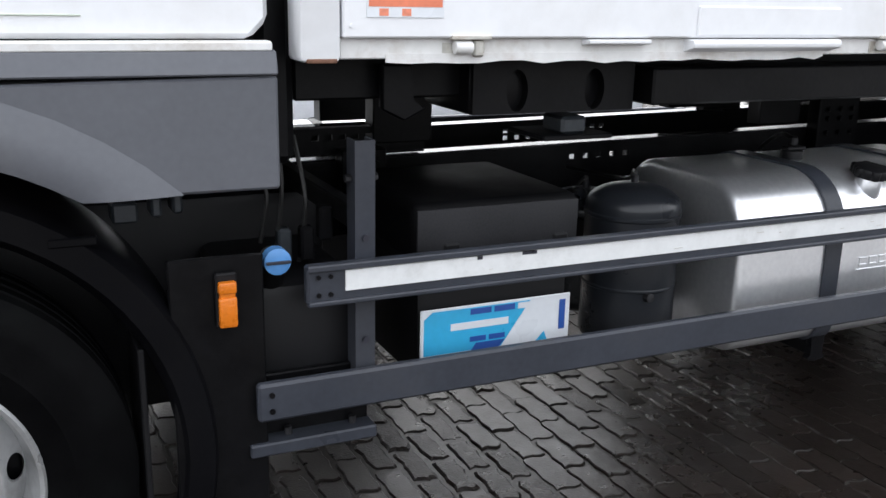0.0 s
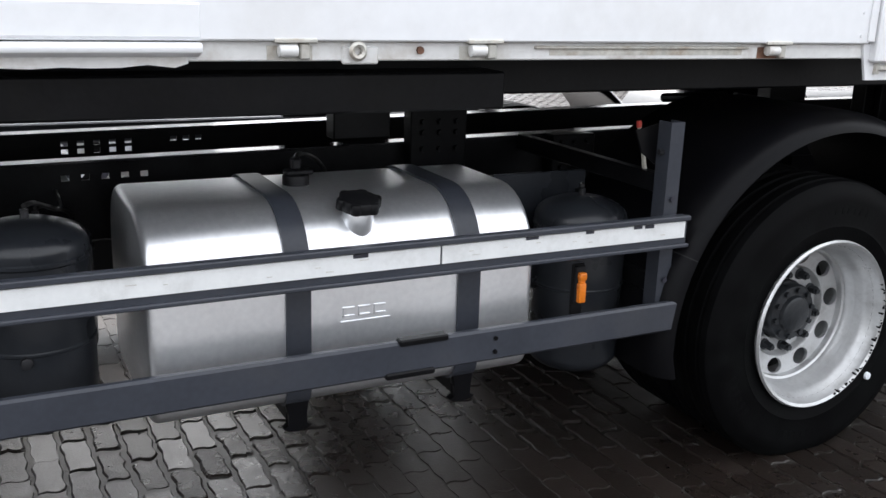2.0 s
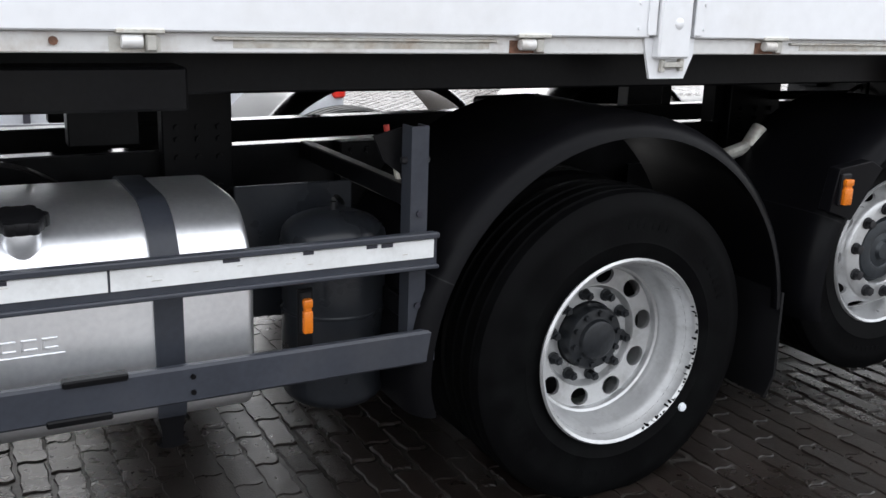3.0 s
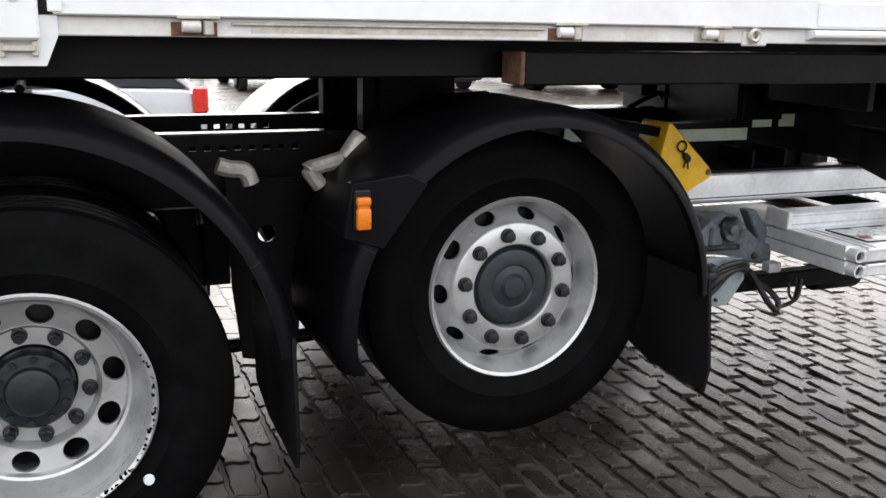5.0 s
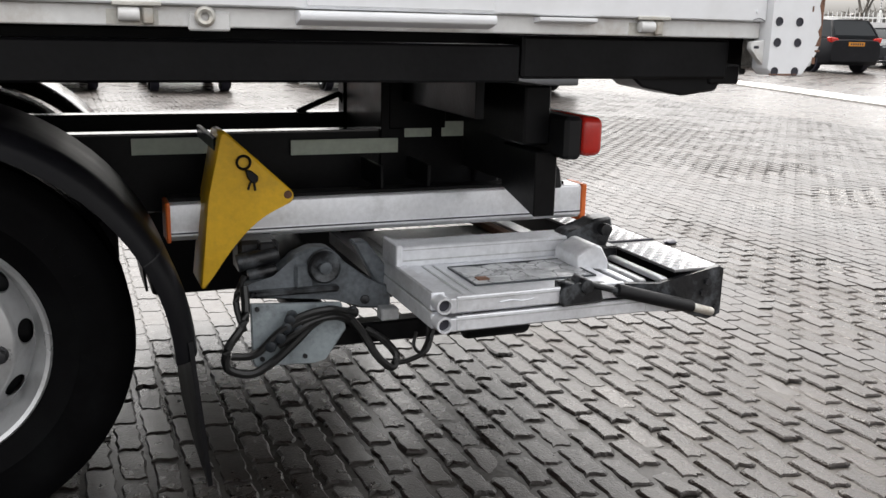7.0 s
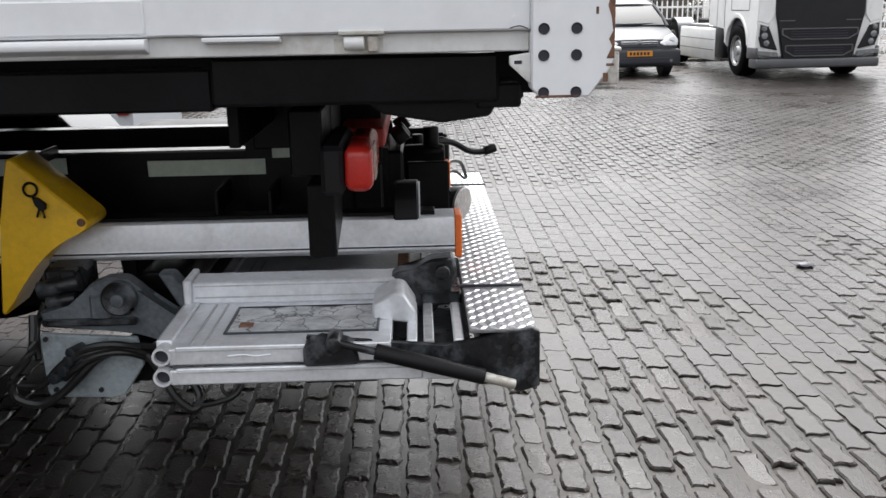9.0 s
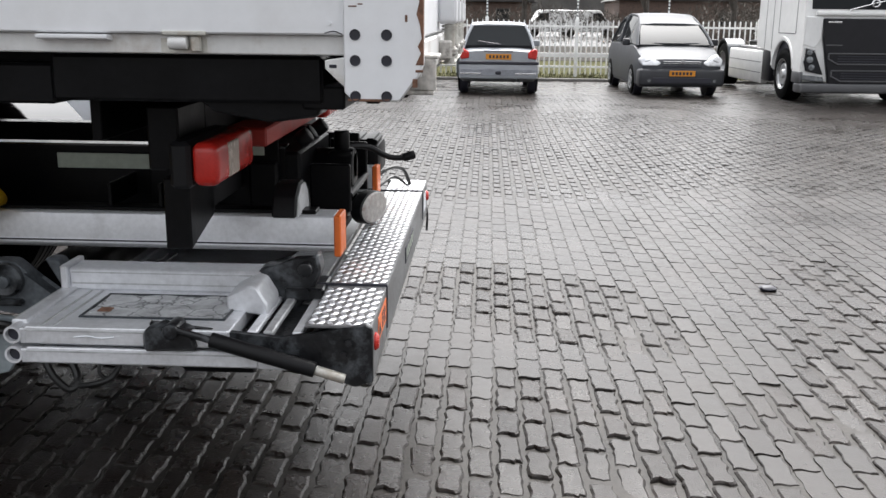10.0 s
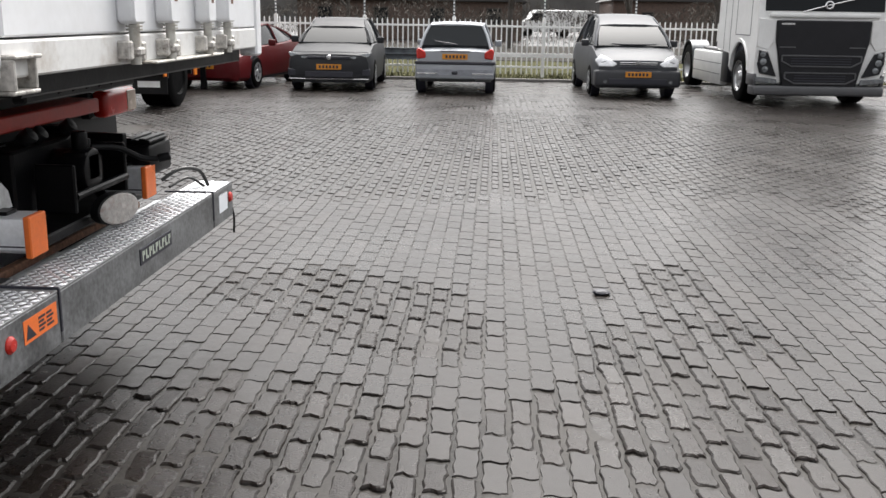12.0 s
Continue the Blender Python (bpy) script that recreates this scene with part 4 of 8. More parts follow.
def air_tank(cx, cy, r, z0, z1, plug):
    g = nb()
    n = 8
    prof = [(r * math.sin(math.pi / 2 * k / n), z0 + r * 0.45 * (1 - math.cos(math.pi / 2 * k / n))) for k in range(n + 1)]
    zm = z0 + (z1 - z0) * (0.52 if z0 < 0.4 else 0.42)
    prof += [(r, zm - 0.006), (r + 0.003, zm - 0.003), (r + 0.003, zm + 0.003), (r, zm + 0.006)]
    zc = z1 - r * 0.45
    prof += [(r, zc - 0.035), (r + 0.004, zc - 0.03), (r + 0.004, zc - 0.022), (r, zc - 0.018)]
    prof += [(r * math.cos(math.pi / 2 * k / n), z1 - r * 0.45 * (1 - math.sin(math.pi / 2 * k / n))) for k in range(n + 1)]
    lathe(g, prof, (cx, cy, 0), "z", 40)
    a = part("air_tank", g, M_AIRTANK, truck, "dark grey steel compressed air tank")
    part("valve", rod(nb(), (cx, cy, z1 - 0.01), (cx, cy, z1 + 0.022), 0.011, 8), M_NUT, a)
    part("drain_plug", rod(nb(), (cx - 0.03, cy - r - 0.014, plug), (cx - 0.03, cy - r + 0.02, plug), 0.016, 8, bev=0.003), M_NUT, a)
    part("tank_bracket", box(nb(), cx - 0.06, cx + 0.06, cy + r - 0.03, 0.98, z1 - 0.28, z1 - 0.16, 0.005), M_BLACK, a)
    part("air_hose", sweep(nb(), [(cx, cy, z1 + 0.03), (cx + 0.03, cy + 0.05, z1 + 0.025), (cx + 0.10, cy + 0.2, z1 - 0.03), (cx + 0.12, 0.95, z1 - 0.06)], 0.007, 6), M_HOSE, a)


air_tank(-3.953, 0.36, 0.152, 0.48, 1.035, 0.698)
air_tank(-3.91, 0.70, 0.150, 0.50, 0.95, 0.70)
air_tank(-2.25, 0.33, 0.155, 0.375, 0.985, 0.56)
g = nb(); box(g, -2.50, -2.125, 0.492, 0.504, 0.62, 1.035, 0.003); part("splash_plate", g, M_AIRTANK, truck)
g = nb(); box(g, -2.50, -2.12, 0.51, 0.63, 0.93, 1.01, 0.02, 2); part("valve_housing", g, M_GUARD, truck)

# ---------------- fuel tank ----------------


def tank_ring(x, d=0.0):
    """The rounded outline of the tank, y and z, grown by d."""
    y0, y1, z0, z1 = 0.13 - d, 0.76 + d, 0.485 - d, 1.055 + d
    out = []
    for cy, cz, r, a0 in ((y0 + 0.07, z0 + 0.07, 0.07, 180), (y1 - 0.07, z0 + 0.07, 0.07, 270), (y1 - 0.16, z1 - 0.16, 0.16, 0), (y0 + 0.20, z1 - 0.20, 0.20, 90)):
        for k in range(9):
            w = radians(a0 + 90 * k / 8)
            out.append((x, cy + r * math.cos(w), cz + r * math.sin(w)))
    return out


g = nb()
X0, X1 = -3.70, -2.55
rings = [tank_ring(X0 - 0.004, -0.10)] + [tank_ring(X0 + 0.024 * (1 - math.sin(radians(a))), -0.024 * (1 - math.cos(radians(a)))) for a in range(90, -1, -15)]
rings += [[(X0 + X1 - p[0], p[1], p[2]) for p in r] for r in rings[::-1]]
loft(g, rings)
tank = part("fuel_tank", g, M_TANK, truck, "brushed aluminium fuel tank with rounded edges")
for x0, x1 in ((-3.338, -3.268), (-2.815, -2.742)):
    g = nb()
    loft(g, [tank_ring(x0, 0.0005), tank_ring(x0, 0.008), tank_ring(x1, 0.008), tank_ring(x1, 0.0005)], cap=False)
    st = part("strap", g, M_ANTHRACITE, tank, "dark grey steel tank strap")
    xm = (x0 + x1) / 2
    g = nb()
    prism(g, [(x0, 0.50), (x1, 0.50), (x1 - 0.008, 0.465), (xm + 0.024, 0.43), (xm + 0.045, 0.424), (xm + 0.03, 0.412), (xm, 0.408), (xm - 0.03, 0.412), (xm - 0.045, 0.424), (xm - 0.024, 0.43), (x0 + 0.008, 0.465)], "y", 0.14, 0.165, 0.003)
    box(g, xm - 0.022, xm + 0.022, 0.167, 0.95, 0.425, 0.478, 0.006)
    part("strap_bracket", g, M_GUARD, tank)
# filler neck and cap, tilted towards the side
fa, fb = Vector((-3.103, 0.205, 0.985)), Vector((-3.103, 0.192, 1.052))
fd = (fb - fa).normalized()
part("filler_neck", rod(nb(), fa - fd * 0.05, fb - fd * 0.018, 0.052, 24, r2=0.044, bev=0.003), M_TANK, tank)
g = nb()
rod(g, fb - fd * 0.022, fb + fd * 0.014, 0.058, 24, bev=0.008)
lugs = []
for k in range(6):
    w = 2 * math.pi * k / 6
    u = Vector((1, 0, 0)); v = fd.cross(u)
    p = fb + 0.05 * (math.cos(w) * u + math.sin(w) * v)
    lugs.append(rod(nb(), p - fd * 0.02, p + fd * 0.013, 0.017, 10, bev=0.005))
cap = part("filler_cap", g, M_BLACK_MATT, tank, "black ribbed filler cap")
for q in lugs:
    part("cap_lug", q, M_BLACK_MATT, tank)
g = nb(); rod(g, (-3.20, 0.46, 1.05), (-3.20, 0.46, 1.085), 0.04, 18, bev=0.004); box(g, -3.235, -3.15, 0.44, 0.48, 1.085, 1.10, 0.004)
part("level_sender", g, M_BLACK_MATT, tank)
part("sender_plug", box(nb(), -3.215, -3.185, 0.445, 0.475, 1.10, 1.135, 0.006), M_BLACK_MATT, tank)
part("fuel_hose", sweep(nb(), [(-3.20, 0.46, 1.12), (-3.16, 0.55, 1.13), (-3.05, 0.72, 1.08), (-2.95, 0.9, 1.0)], 0.008, 6), M_HOSE, tank)
g = nb()
for k in range(3):
    x = -3.175 + k * 0.047
    box(g, x, x + 0.036, 0.126, 0.132, 0.738, 0.744, 0.001); box(g, x, x + 0.036, 0.126, 0.132, 0.762, 0.768, 0.001); box(g, x, x + 0.006, 0.126, 0.132, 0.74, 0.766, 0.001)
box(g, -3.18, -3.03, 0.126, 0.132, 0.722, 0.727, 0.001)
part("embossed_mark", g, M_TANK, tank)

# Unseen panels and a box, added to keep far-side light from under the truck.
part("far_skirt", box(nb(), -5.30, -3.96, 2.44, 2.47, 0.24, 0.98, 0.004), M_BLACK_MATT, truck, "unseen black panel added on the far side to block light")
part("tool_box", box(nb(), 0.78, 1.84, 2.0, 2.45, 0.24, 1.04, 0.02, 2), M_BLACK_MATT, truck, "unseen black box added on the far side to block light")
part("splash_panel", box(nb(), -0.86, -0.55, 2.02, 2.05, 0.24, 0.70, 0.004), M_BLACK_MATT, truck, "unseen black panel added between the far wheels to block light")
# unseen far-side blocks and side guards, added to close the underside against light
g = nb(); box(g, -3.95, -2.15, 2.22, 2.44, 0.20, 0.66, 0.06, 3)
part("far_tank", g, M_BLACK_MATT, truck, "unseen black block added on the far side to block light")
part("far_tank", box(nb(), -2.78, -2.15, 1.80, 2.21, 0.42, 0.97, 0.08, 3), M_BLACK_MATT, truck, "unseen black block added on the far side to block light")
for z in (0.592, 0.876):
    part("side_guard_rail", box(nb(), -5.2, -2.07, 2.485, 2.515, z, z + 0.098, 0.007), M_ANTHRACITE, truck, "anthracite aluminium guard rail")
for px in (-5.04, -2.13):
    part("guard_post", box(nb(), px, px + 0.05, 2.43, 2.484, 0.60, 0.975, 0.004), M_ANTHRACITE, truck, "anthracite steel guard post")
    part("post_arm", box(nb(), px + 0.005, px + 0.045, 1.62, 2.43, 0.90, 0.96, 0.004), M_BLACK, truck)

# black plate closing the frame ahead of the lamps
part("end_plate", box(nb(), 1.842, 1.852, 0.54, 2.40, 0.96, 1.30, 0.002), M_BLACK_MATT, truck)

# ---------------- rear lamps, hitch ----------------


def tail_lamp(y0, y1, s):
    x0, x1 = 1.88, 1.985
    h = part("tail_lamp", box(nb(), x0 - 0.03, x0 + 0.03, y0, y1, 1.085, 1.215, 0.012), M_BLACK_MATT, truck, "red and white rear lamp cluster")
    part("lens", box(nb(), x0 + 0.03, x1, y0 + 0.002, y1 - 0.002, 1.092, 1.213, 0.026, 4), M_RED, h, "red lens")
    a = y0 + (y1 - y0) * (0.27 if s > 0 else 0.66)
    part("lens", box(nb(), x1 - 0.006, x1 + 0.003, a, a + 0.105, 1.105, 1.20, 0.003), M_CLEARLENS, h, "clear white lens")
    part("lamp_bracket", box(nb(), x0 - 0.12, x0 - 0.03, y0 + 0.1, y1, 1.12, 1.3, 0.006), M_BLACK, h)


tail_lamp(0.19, 0.60, 1)
tail_lamp(1.98, 2.34, -1)
g = nb(); prism(g, [(0.28, 1.10), (0.52, 1.10), (0.52, 0.955), (0.28, 0.895)], "x", 1.80, 1.875, 0.004)
part("lamp_guard_plate", g, M_BLACK, truck)
hitch = part("tow_hitch", box(nb(), 1.90, 2.05, 0.98, 1.60, 0.84, 1.08, 0.01), M_BLACK, truck, "black tow hitch with jaw and lever")
g = nb(); rod(g, (2.05, 1.30, 0.97), (2.20, 1.30, 0.97), 0.085, 18, bev=0.01); box(g, 2.10, 2.20, 1.24, 1.37, 0.92, 1.05, 0.02, 2); rod(g, (2.15, 1.30, 1.03), (2.15, 1.30, 1.12), 0.03, 14, bev=0.006)
part("hitch_body", g, M_BLACK, hitch)
g = nb(); box(g, 2.05, 2.14, 1.40, 1.54, 0.88, 1.01, 0.015); rod(g, (2.10, 1.46, 1.0), (2.10, 1.46, 1.07), 0.022, 12, bev=0.005)
part("hitch_actuator", g, M_BLACK, hitch)
part("hitch_bar", rod(nb(), (2.20, 1.12, 0.90), (2.20, 1.60, 0.90), 0.016, 10), M_BLACK, hitch)
for y, z in ((1.10, 1.02), (1.58, 1.04)):
    part("hitch_cheek", box(nb(), 2.06, 2.21, y, y + 0.022, 0.84, z, 0.006), M_BLACK, hitch)
g = nb(); sweep(g, [(2.15, 1.40, 1.045), (2.23, 1.47, 1.035), (2.31, 1.51, 0.990), (2.38, 1.54, 0.985)], 0.012, 8); rod(g, (2.365, 1.535, 0.985), (2.412, 1.55, 0.997), 0.018, 10, bev=0.005)
part("hitch_lever", g, M_BLACK_MATT, hitch)
g = nb(); box(g, 1.98, 2.16, 1.70, 1.74, 0.96, 1.062, 0.004); box(g, 2.08, 2.235, 1.80, 2.08, 0.86, 1.0, 0.02, 2); box(g, 2.10, 2.225, 1.83, 2.06, 1.0, 1.018, 0.006); box(g, 2.12, 2.15, 1.82, 2.07, 1.016, 1.026, 0.003); box(g, 2.18, 2.21, 1.82, 2.07, 1.016, 1.026, 0.003)
part("coupling_plate", g, M_BLACK, hitch)
for y in (1.12, 1.2, 1.45):
    part("air_coupling", rod(nb(), (2.02, y, 1.10), (2.06, y, 1.13), 0.03, 12, bev=0.006), M_BLACK_MATT, hitch)
g = nb(); lathe(g, [(0.0, 1.355), (0.076, 1.355), (0.083, 1.362), (0.083, 1.40), (0.074, 1.41), (0.0, 1.41)], (0, 0, 0), "y", 32)
face = nb(); lathe(face, [(0.0, 1.346), (0.05, 1.347), (0.072, 1.350), (0.078, 1.356)], (0, 0, 0), "y", 28)
for bm in (g, face):
    for v in bm.verts:
        u, w = 1.38 * v.co.x, v.co.y - 1.38
        v.co = Vector((2.245 + 0.34 * u - 0.94 * w, 1.36 + 0.94 * u + 0.34 * w, 0.812 + v.co.z * 0.78))
cyl = part("buffer_disc", g, M_BLACK_MATT, truck, "oval buffer pad beside the lift rail")
part("pad_face", face, M_DISC, cyl, "pale weathered pad face with reddish stains")
part("pad_stem", rod(nb(), (2.20, 1.42, 0.82), (2.08, 1.50, 0.90), 0.02, 8), M_BLACK, cyl)
part("tow_beam", box(nb(), 1.88, 1.98, 0.92, 1.66, 0.86, 1.05, 0.008), M_BLACK, truck)
M_KEEPER = mat("chipped_white_steel", (0.50, 0.48, 0.45), 0.5, 0.2, vary=0.3, scale=30, bump=0.4, dirt=(0.05, 0.03, 0.02), dirt_amount=0.95, dirt_scale=28)

# ---------------- swap body on the truck ----------------
swap = thing("swap_body", (-1.3, CY, 1.17), "white steel swap body resting on the truck chassis", "cargo body")
BX0, BX1, BY0, BY1 = -5.16, 2.55, -0.02, 2.54
PZ = 1.503   # lower edge of the side panels
RZ = 1.455   # lower edge of the bottom rail
for a, b in ((-5.06, -1.415), (-1.245, 2.366)):
    part("side_panel", box(nb(), a, b, -0.028, 0.012, PZ, 4.05, 0.004), M_WHITE, swap, "smooth white side panel with faint scratches")
part("side_panel", box(nb(), -5.06, 2.366, 2.51, 2.548, PZ, 4.05, 0.004), M_WHITE, swap)
part("roof", box(nb(), BX0, BX1, BY0, BY1, 4.05, 4.09, 0.01), M_WHITE, swap)
part("front_wall", box(nb(), BX0 + 0.02, BX0 + 0.06, 0.02, 2.5, RZ, 4.05, 0.004), M_WHITE, swap)
part("front_corner_post", box(nb(), BX0, -5.065, BY0 - 0.012, 0.07, RZ - 0.005, 4.05, 0.012, 2), M_WHITE, swap, "white corner post with rust at the foot")
part("rust_patch", box(nb(), BX0 + 0.015, -5.075, BY0 - 0.0135, 0.05, RZ - 0.0065, RZ + 0.003, 0.002), M_RUST, swap, "rust at the post's foot")
part("front_corner_post", box(nb(), BX0, -5.065, 2.47, 2.55, RZ - 0.005, 4.05, 0.012, 2), M_WHITE, swap)
part("bottom_rail", box(nb(), -5.06, 2.366, -0.004, 0.06, RZ, PZ - 0.001, 0.003), M_WHITE_RAIL, swap, "white bottom rail with dirt streaks")
part("bottom_rail", box(nb(), -5.06, 2.366, 2.46, 2.52, RZ, PZ - 0.001, 0.003), M_WHITE_RAIL, swap)
# dented flap along the front stretch of the rail
g = nb()
ra = random.Random(3)
edge = []
x = -4.95
while x < -3.62:
    edge.append((x, RZ - 0.006 - ra.random() * 0.010))
    x += 0.06
prism(g, [(-4.95, RZ + 0.012), (-3.60, RZ + 0.012), (-3.60, RZ - 0.004)] + edge[::-1], "y", -0.008, -0.003)
part("dented_lip", g, M_WHITE_RAIL, swap, "dented white sheet edge")
# black long beams and floor frame
part("floor_frame", box(nb(), BX0 + 0.05, BX1 - 0.05, 0.20, 2.34, 1.34, RZ - 0.002, 0.006), M_BLACK, swap, "black floor frame under the body")
for cx in [-4.9 + 0.42 * k for k in range(18)]:
    part("floor_cross_member", box(nb(), cx, cx + 0.06, 0.22, 2.30, 1.37, RZ - 0.004, 0.004), M_BLACK, swap)
for yy in (0.94, 1.52):
    part("floor_runner", box(nb(), -4.7, 2.2, yy, yy + 0.1, 1.30, 1.345, 0.004), M_BLACK, swap)
for cx in (-4.62, -2.9, -0.2, 1.55):
    for yy in (0.95, 1.55):
        part("support_block", box(nb(), cx, cx + 0.22, yy, yy + 0.08, 1.10, 1.302, 0.004), M_BLACK, swap)
part("side_beam", box(nb(), -4.13, -2.72, 0.07, 0.20, 1.315, 1.418, 0.006), M_BLACK, swap, "dark steel side beam")
part("side_beam", box(nb(), 0.02, 1.62, 0.05, 0.18, 1.325, 1.425, 0.006), M_BLACK, swap, "dark steel side beam")
part("side_beam_cap", box(nb(), 0.008, 0.022, 0.047, 0.183, 1.326, 1.424, 0.004), M_RUST, swap)
part("hanger_plate", box(nb(), 1.60, 1.63, 0.30, 0.94, 1.20, 1.339, 0.003), M_BLACK, swap)
part("rear_side_beam", box(nb(), 1.62, 2.30, 0.04, 0.30, 1.335, 1.45, 0.008), M_BLACK, swap)
g = nb(); prism(g, [(1.98, 1.34), (2.30, 1.34), (2.28, 1.30), (2.16, 1.285), (2.02, 1.31)], "y", 0.06, 0.2, 0.006)
part("skid_foot", g, M_BLACK, swap)
# front bracket with oval holes and lock
def oval_plate(x0, x1, z0, z1, y, ovals, name):
    t = bmesh.new()
    n = len(ovals)
    w = (x1 - x0) / n
    for k, (hx, hz, rx, rz) in enumerate(ovals):
        a, b = x0 + k * w, x0 + (k + 1) * w
        outer, inner, back = [], [], []
        for i in range(24):
            q = 2 * math.pi * i / 24
            c, s_ = math.cos(q), math.sin(q)
            m_ = 1 / max(abs(c), abs(s_))
            outer.append(t.verts.new(((a + b) / 2 + c * m_ * w / 2, y, (z0 + z1) / 2 + s_ * m_ * (z1 - z0) / 2)))
            inner.append(t.verts.new((hx + rx * c, y, hz + rz * s_)))
            back.append(t.verts.new((hx + rx * c, y + 0.03, hz + rz * s_)))
        for i in range(24):
            j = (i + 1) % 24
            t.faces.new((outer[i], outer[j], inner[j], inner[i])); t.faces.new((inner[i], inner[j], back[j], back[i]))
    bmesh.ops.remove_doubles(t, verts=t.verts[:], dist=1e-5)
    return part(name, t, M_BLACK, swap, "black plate with oval holes")
oval_plate(-4.66, -4.16, 1.30, 1.44, 0.12, [(-4.53, 1.36, 0.032, 0.055), (-4.29, 1.36, 0.032, 0.055)], "lock_plate")
part("lock_housing", box(nb(), -4.66, -4.16, 0.15, 0.45, 1.295, 1.44, 0.02, 2), M_BLACK, swap)
part("twist_lock", box(nb(), -4.38, -4.30, 0.13, 0.24, 1.237, 1.285, 0.008), M_HUB, swap, "worn steel twist lock")
part("twist_lock_plate", box(nb(), -4.44, -4.22, 0.12, 0.32, 1.222, 1.236, 0.003), M_BLACK, swap)
g = nb(); prism(g, [(-4.90, 1.43), (-4.82, 1.43), (-4.82, 1.34), (-4.78, 1.32), (-4.84, 1.29), (-4.90, 1.32)], "y", 0.14, 0.17, 0.004)
part("support_bracket", g, M_BLACK, swap)


def hinge(x):
    h = part("hinge", box(nb(), x, x + 0.105, -0.034, 0.0, PZ - 0.004, PZ + 0.006, 0.002), M_STEEL_WORN, swap, "white worn drop-side hinge")
    g = nb()
    rod(g, (x + 0.012, -0.020, PZ - 0.022), (x + 0.058, -0.020, PZ - 0.022), 0.016, 12, bev=0.003)
    part("hinge_barrel", g, M_WHITE_RAIL, h)
    part("hinge_leaf", box(nb(), x + 0.064, x + 0.09, -0.024, -0.003, RZ + 0.004, PZ - 0.004, 0.004), M_STEEL_WORN, h)
    part("hinge_stain", box(nb(), x - 0.012, x + 0.10, -0.0052, -0.0038, RZ + 0.002, PZ - 0.012, 0), M_RUST if int(x * 10) % 3 == 0 else M_STEEL_WORN, h)


for x in (-4.795, -3.405, -2.895, -1.865, -0.965, 0.075, 0.575, 1.93):
    hinge(x)


def step_ledge(x0, x1, big):
    g = nb()
    if big:
        prism(g, [(-0.045, PZ - 0.004), (-0.050, PZ - 0.014), (-0.048, PZ - 0.026), (0.0, PZ - 0.040), (0.0, PZ - 0.004)], "x", x0, x1, 0.002)
    else:
        prism(g, [(-0.040, PZ - 0.004), (-0.040, PZ - 0.014), (0.0, PZ - 0.020), (0.0, PZ - 0.004)], "x", x0, x1, 0.002)
    s_ = part("rope_ledge", g, M_WHITE, swap, "white pressed steel ledge")
    if big:
        part("cover_plate", box(nb(), x0 + 0.02, x1 + 0.0, -0.034, -0.027, PZ + 0.006, PZ + 0.082, 0.003), M_WHITE, s_)


step_ledge(-4.42, -4.23, False)
step_ledge(-4.10, -3.575, True)
step_ledge(0.99, 1.50, True)
step_ledge(1.625, 1.80, False)
for a, b in ((-2.68, -1.92), (-0.83, 0.05)):
    st = part("seal_strip", box(nb(), a, b, -0.016, 0.0, PZ - 0.018, PZ - 0.010, 0.002), M_STEEL_WORN, swap, "pale worn seal strip with rust")
    part("rust_streak", box(nb(), a + 0.05, b - 0.02, -0.0052, -0.0040, RZ + 0.012, PZ - 0.018, 0), M_STEEL_WORN, st)


def round_eye(x):
    p_ = part("lashing_eye", box(nb(), x - 0.03, x + 0.065, -0.012, 0.0, RZ - 0.008, PZ - 0.012, 0.004), M_WHITE_RAIL, swap, "white lashing eye plate")
    g = nb(); lathe(g, [(0.018, -0.012), (0.024, -0.024), (0.017, -0.030), (0.010, -0.026), (0.009, -0.014)], (x + 0.006, 0, PZ - 0.024), "y", 20)
    part("eye_ring", g, M_STEEL_WORN, p_)


round_eye(-3.20)
round_eye(0.77)
part("rail_plug", rod(nb(), (-3.02, -0.012, PZ - 0.022), (-3.02, 0.0, PZ - 0.022), 0.010, 8), M_RUST, swap)
# middle pillar with its pocket plate
g = nb(); prism(g, [(-1.425, PZ - 0.001), (-1.415, RZ), (-1.395, 1.385), (-1.265, 1.385), (-1.235, RZ), (-1.235, PZ - 0.001)], "y", -0.014, -0.0045)
pk = part("pillar_pocket", g, M_WHITE, swap, "white pocket plate under the middle pillar")
part("middle_pillar", box(nb(), -1.392, -1.275, -0.045, 0.02, 1.445, 4.05, 0.006), M_WHITE, swap, "white middle pillar")
for x in (-1.43, -1.255):
    part("pillar_edge_strip", box(nb(), x, x + 0.032, -0.034, -0.0285, 1.51, 4.05, 0.002), M_WHITE, swap)
g = nb(); box(g, -1.36, -1.285, -0.035, -0.014, 1.418, 1.435, 0.003); box(g, -1.365, -1.352, -0.03, -0.014, 1.405, 1.44, 0.002); box(g, -1.295, -1.28, -0.03, -0.014, 1.408, 1.445, 0.002)
part("pillar_latch", g, M_STEEL_WORN, pk, "rusty pillar latch")
g = nb(); lathe(g, [(0.0, -0.050), (0.012, -0.049), (0.017, -0.045)], (-1.325, 0, 1.545), "y", 16); part("pillar_rivet", g, M_WHITE, swap)
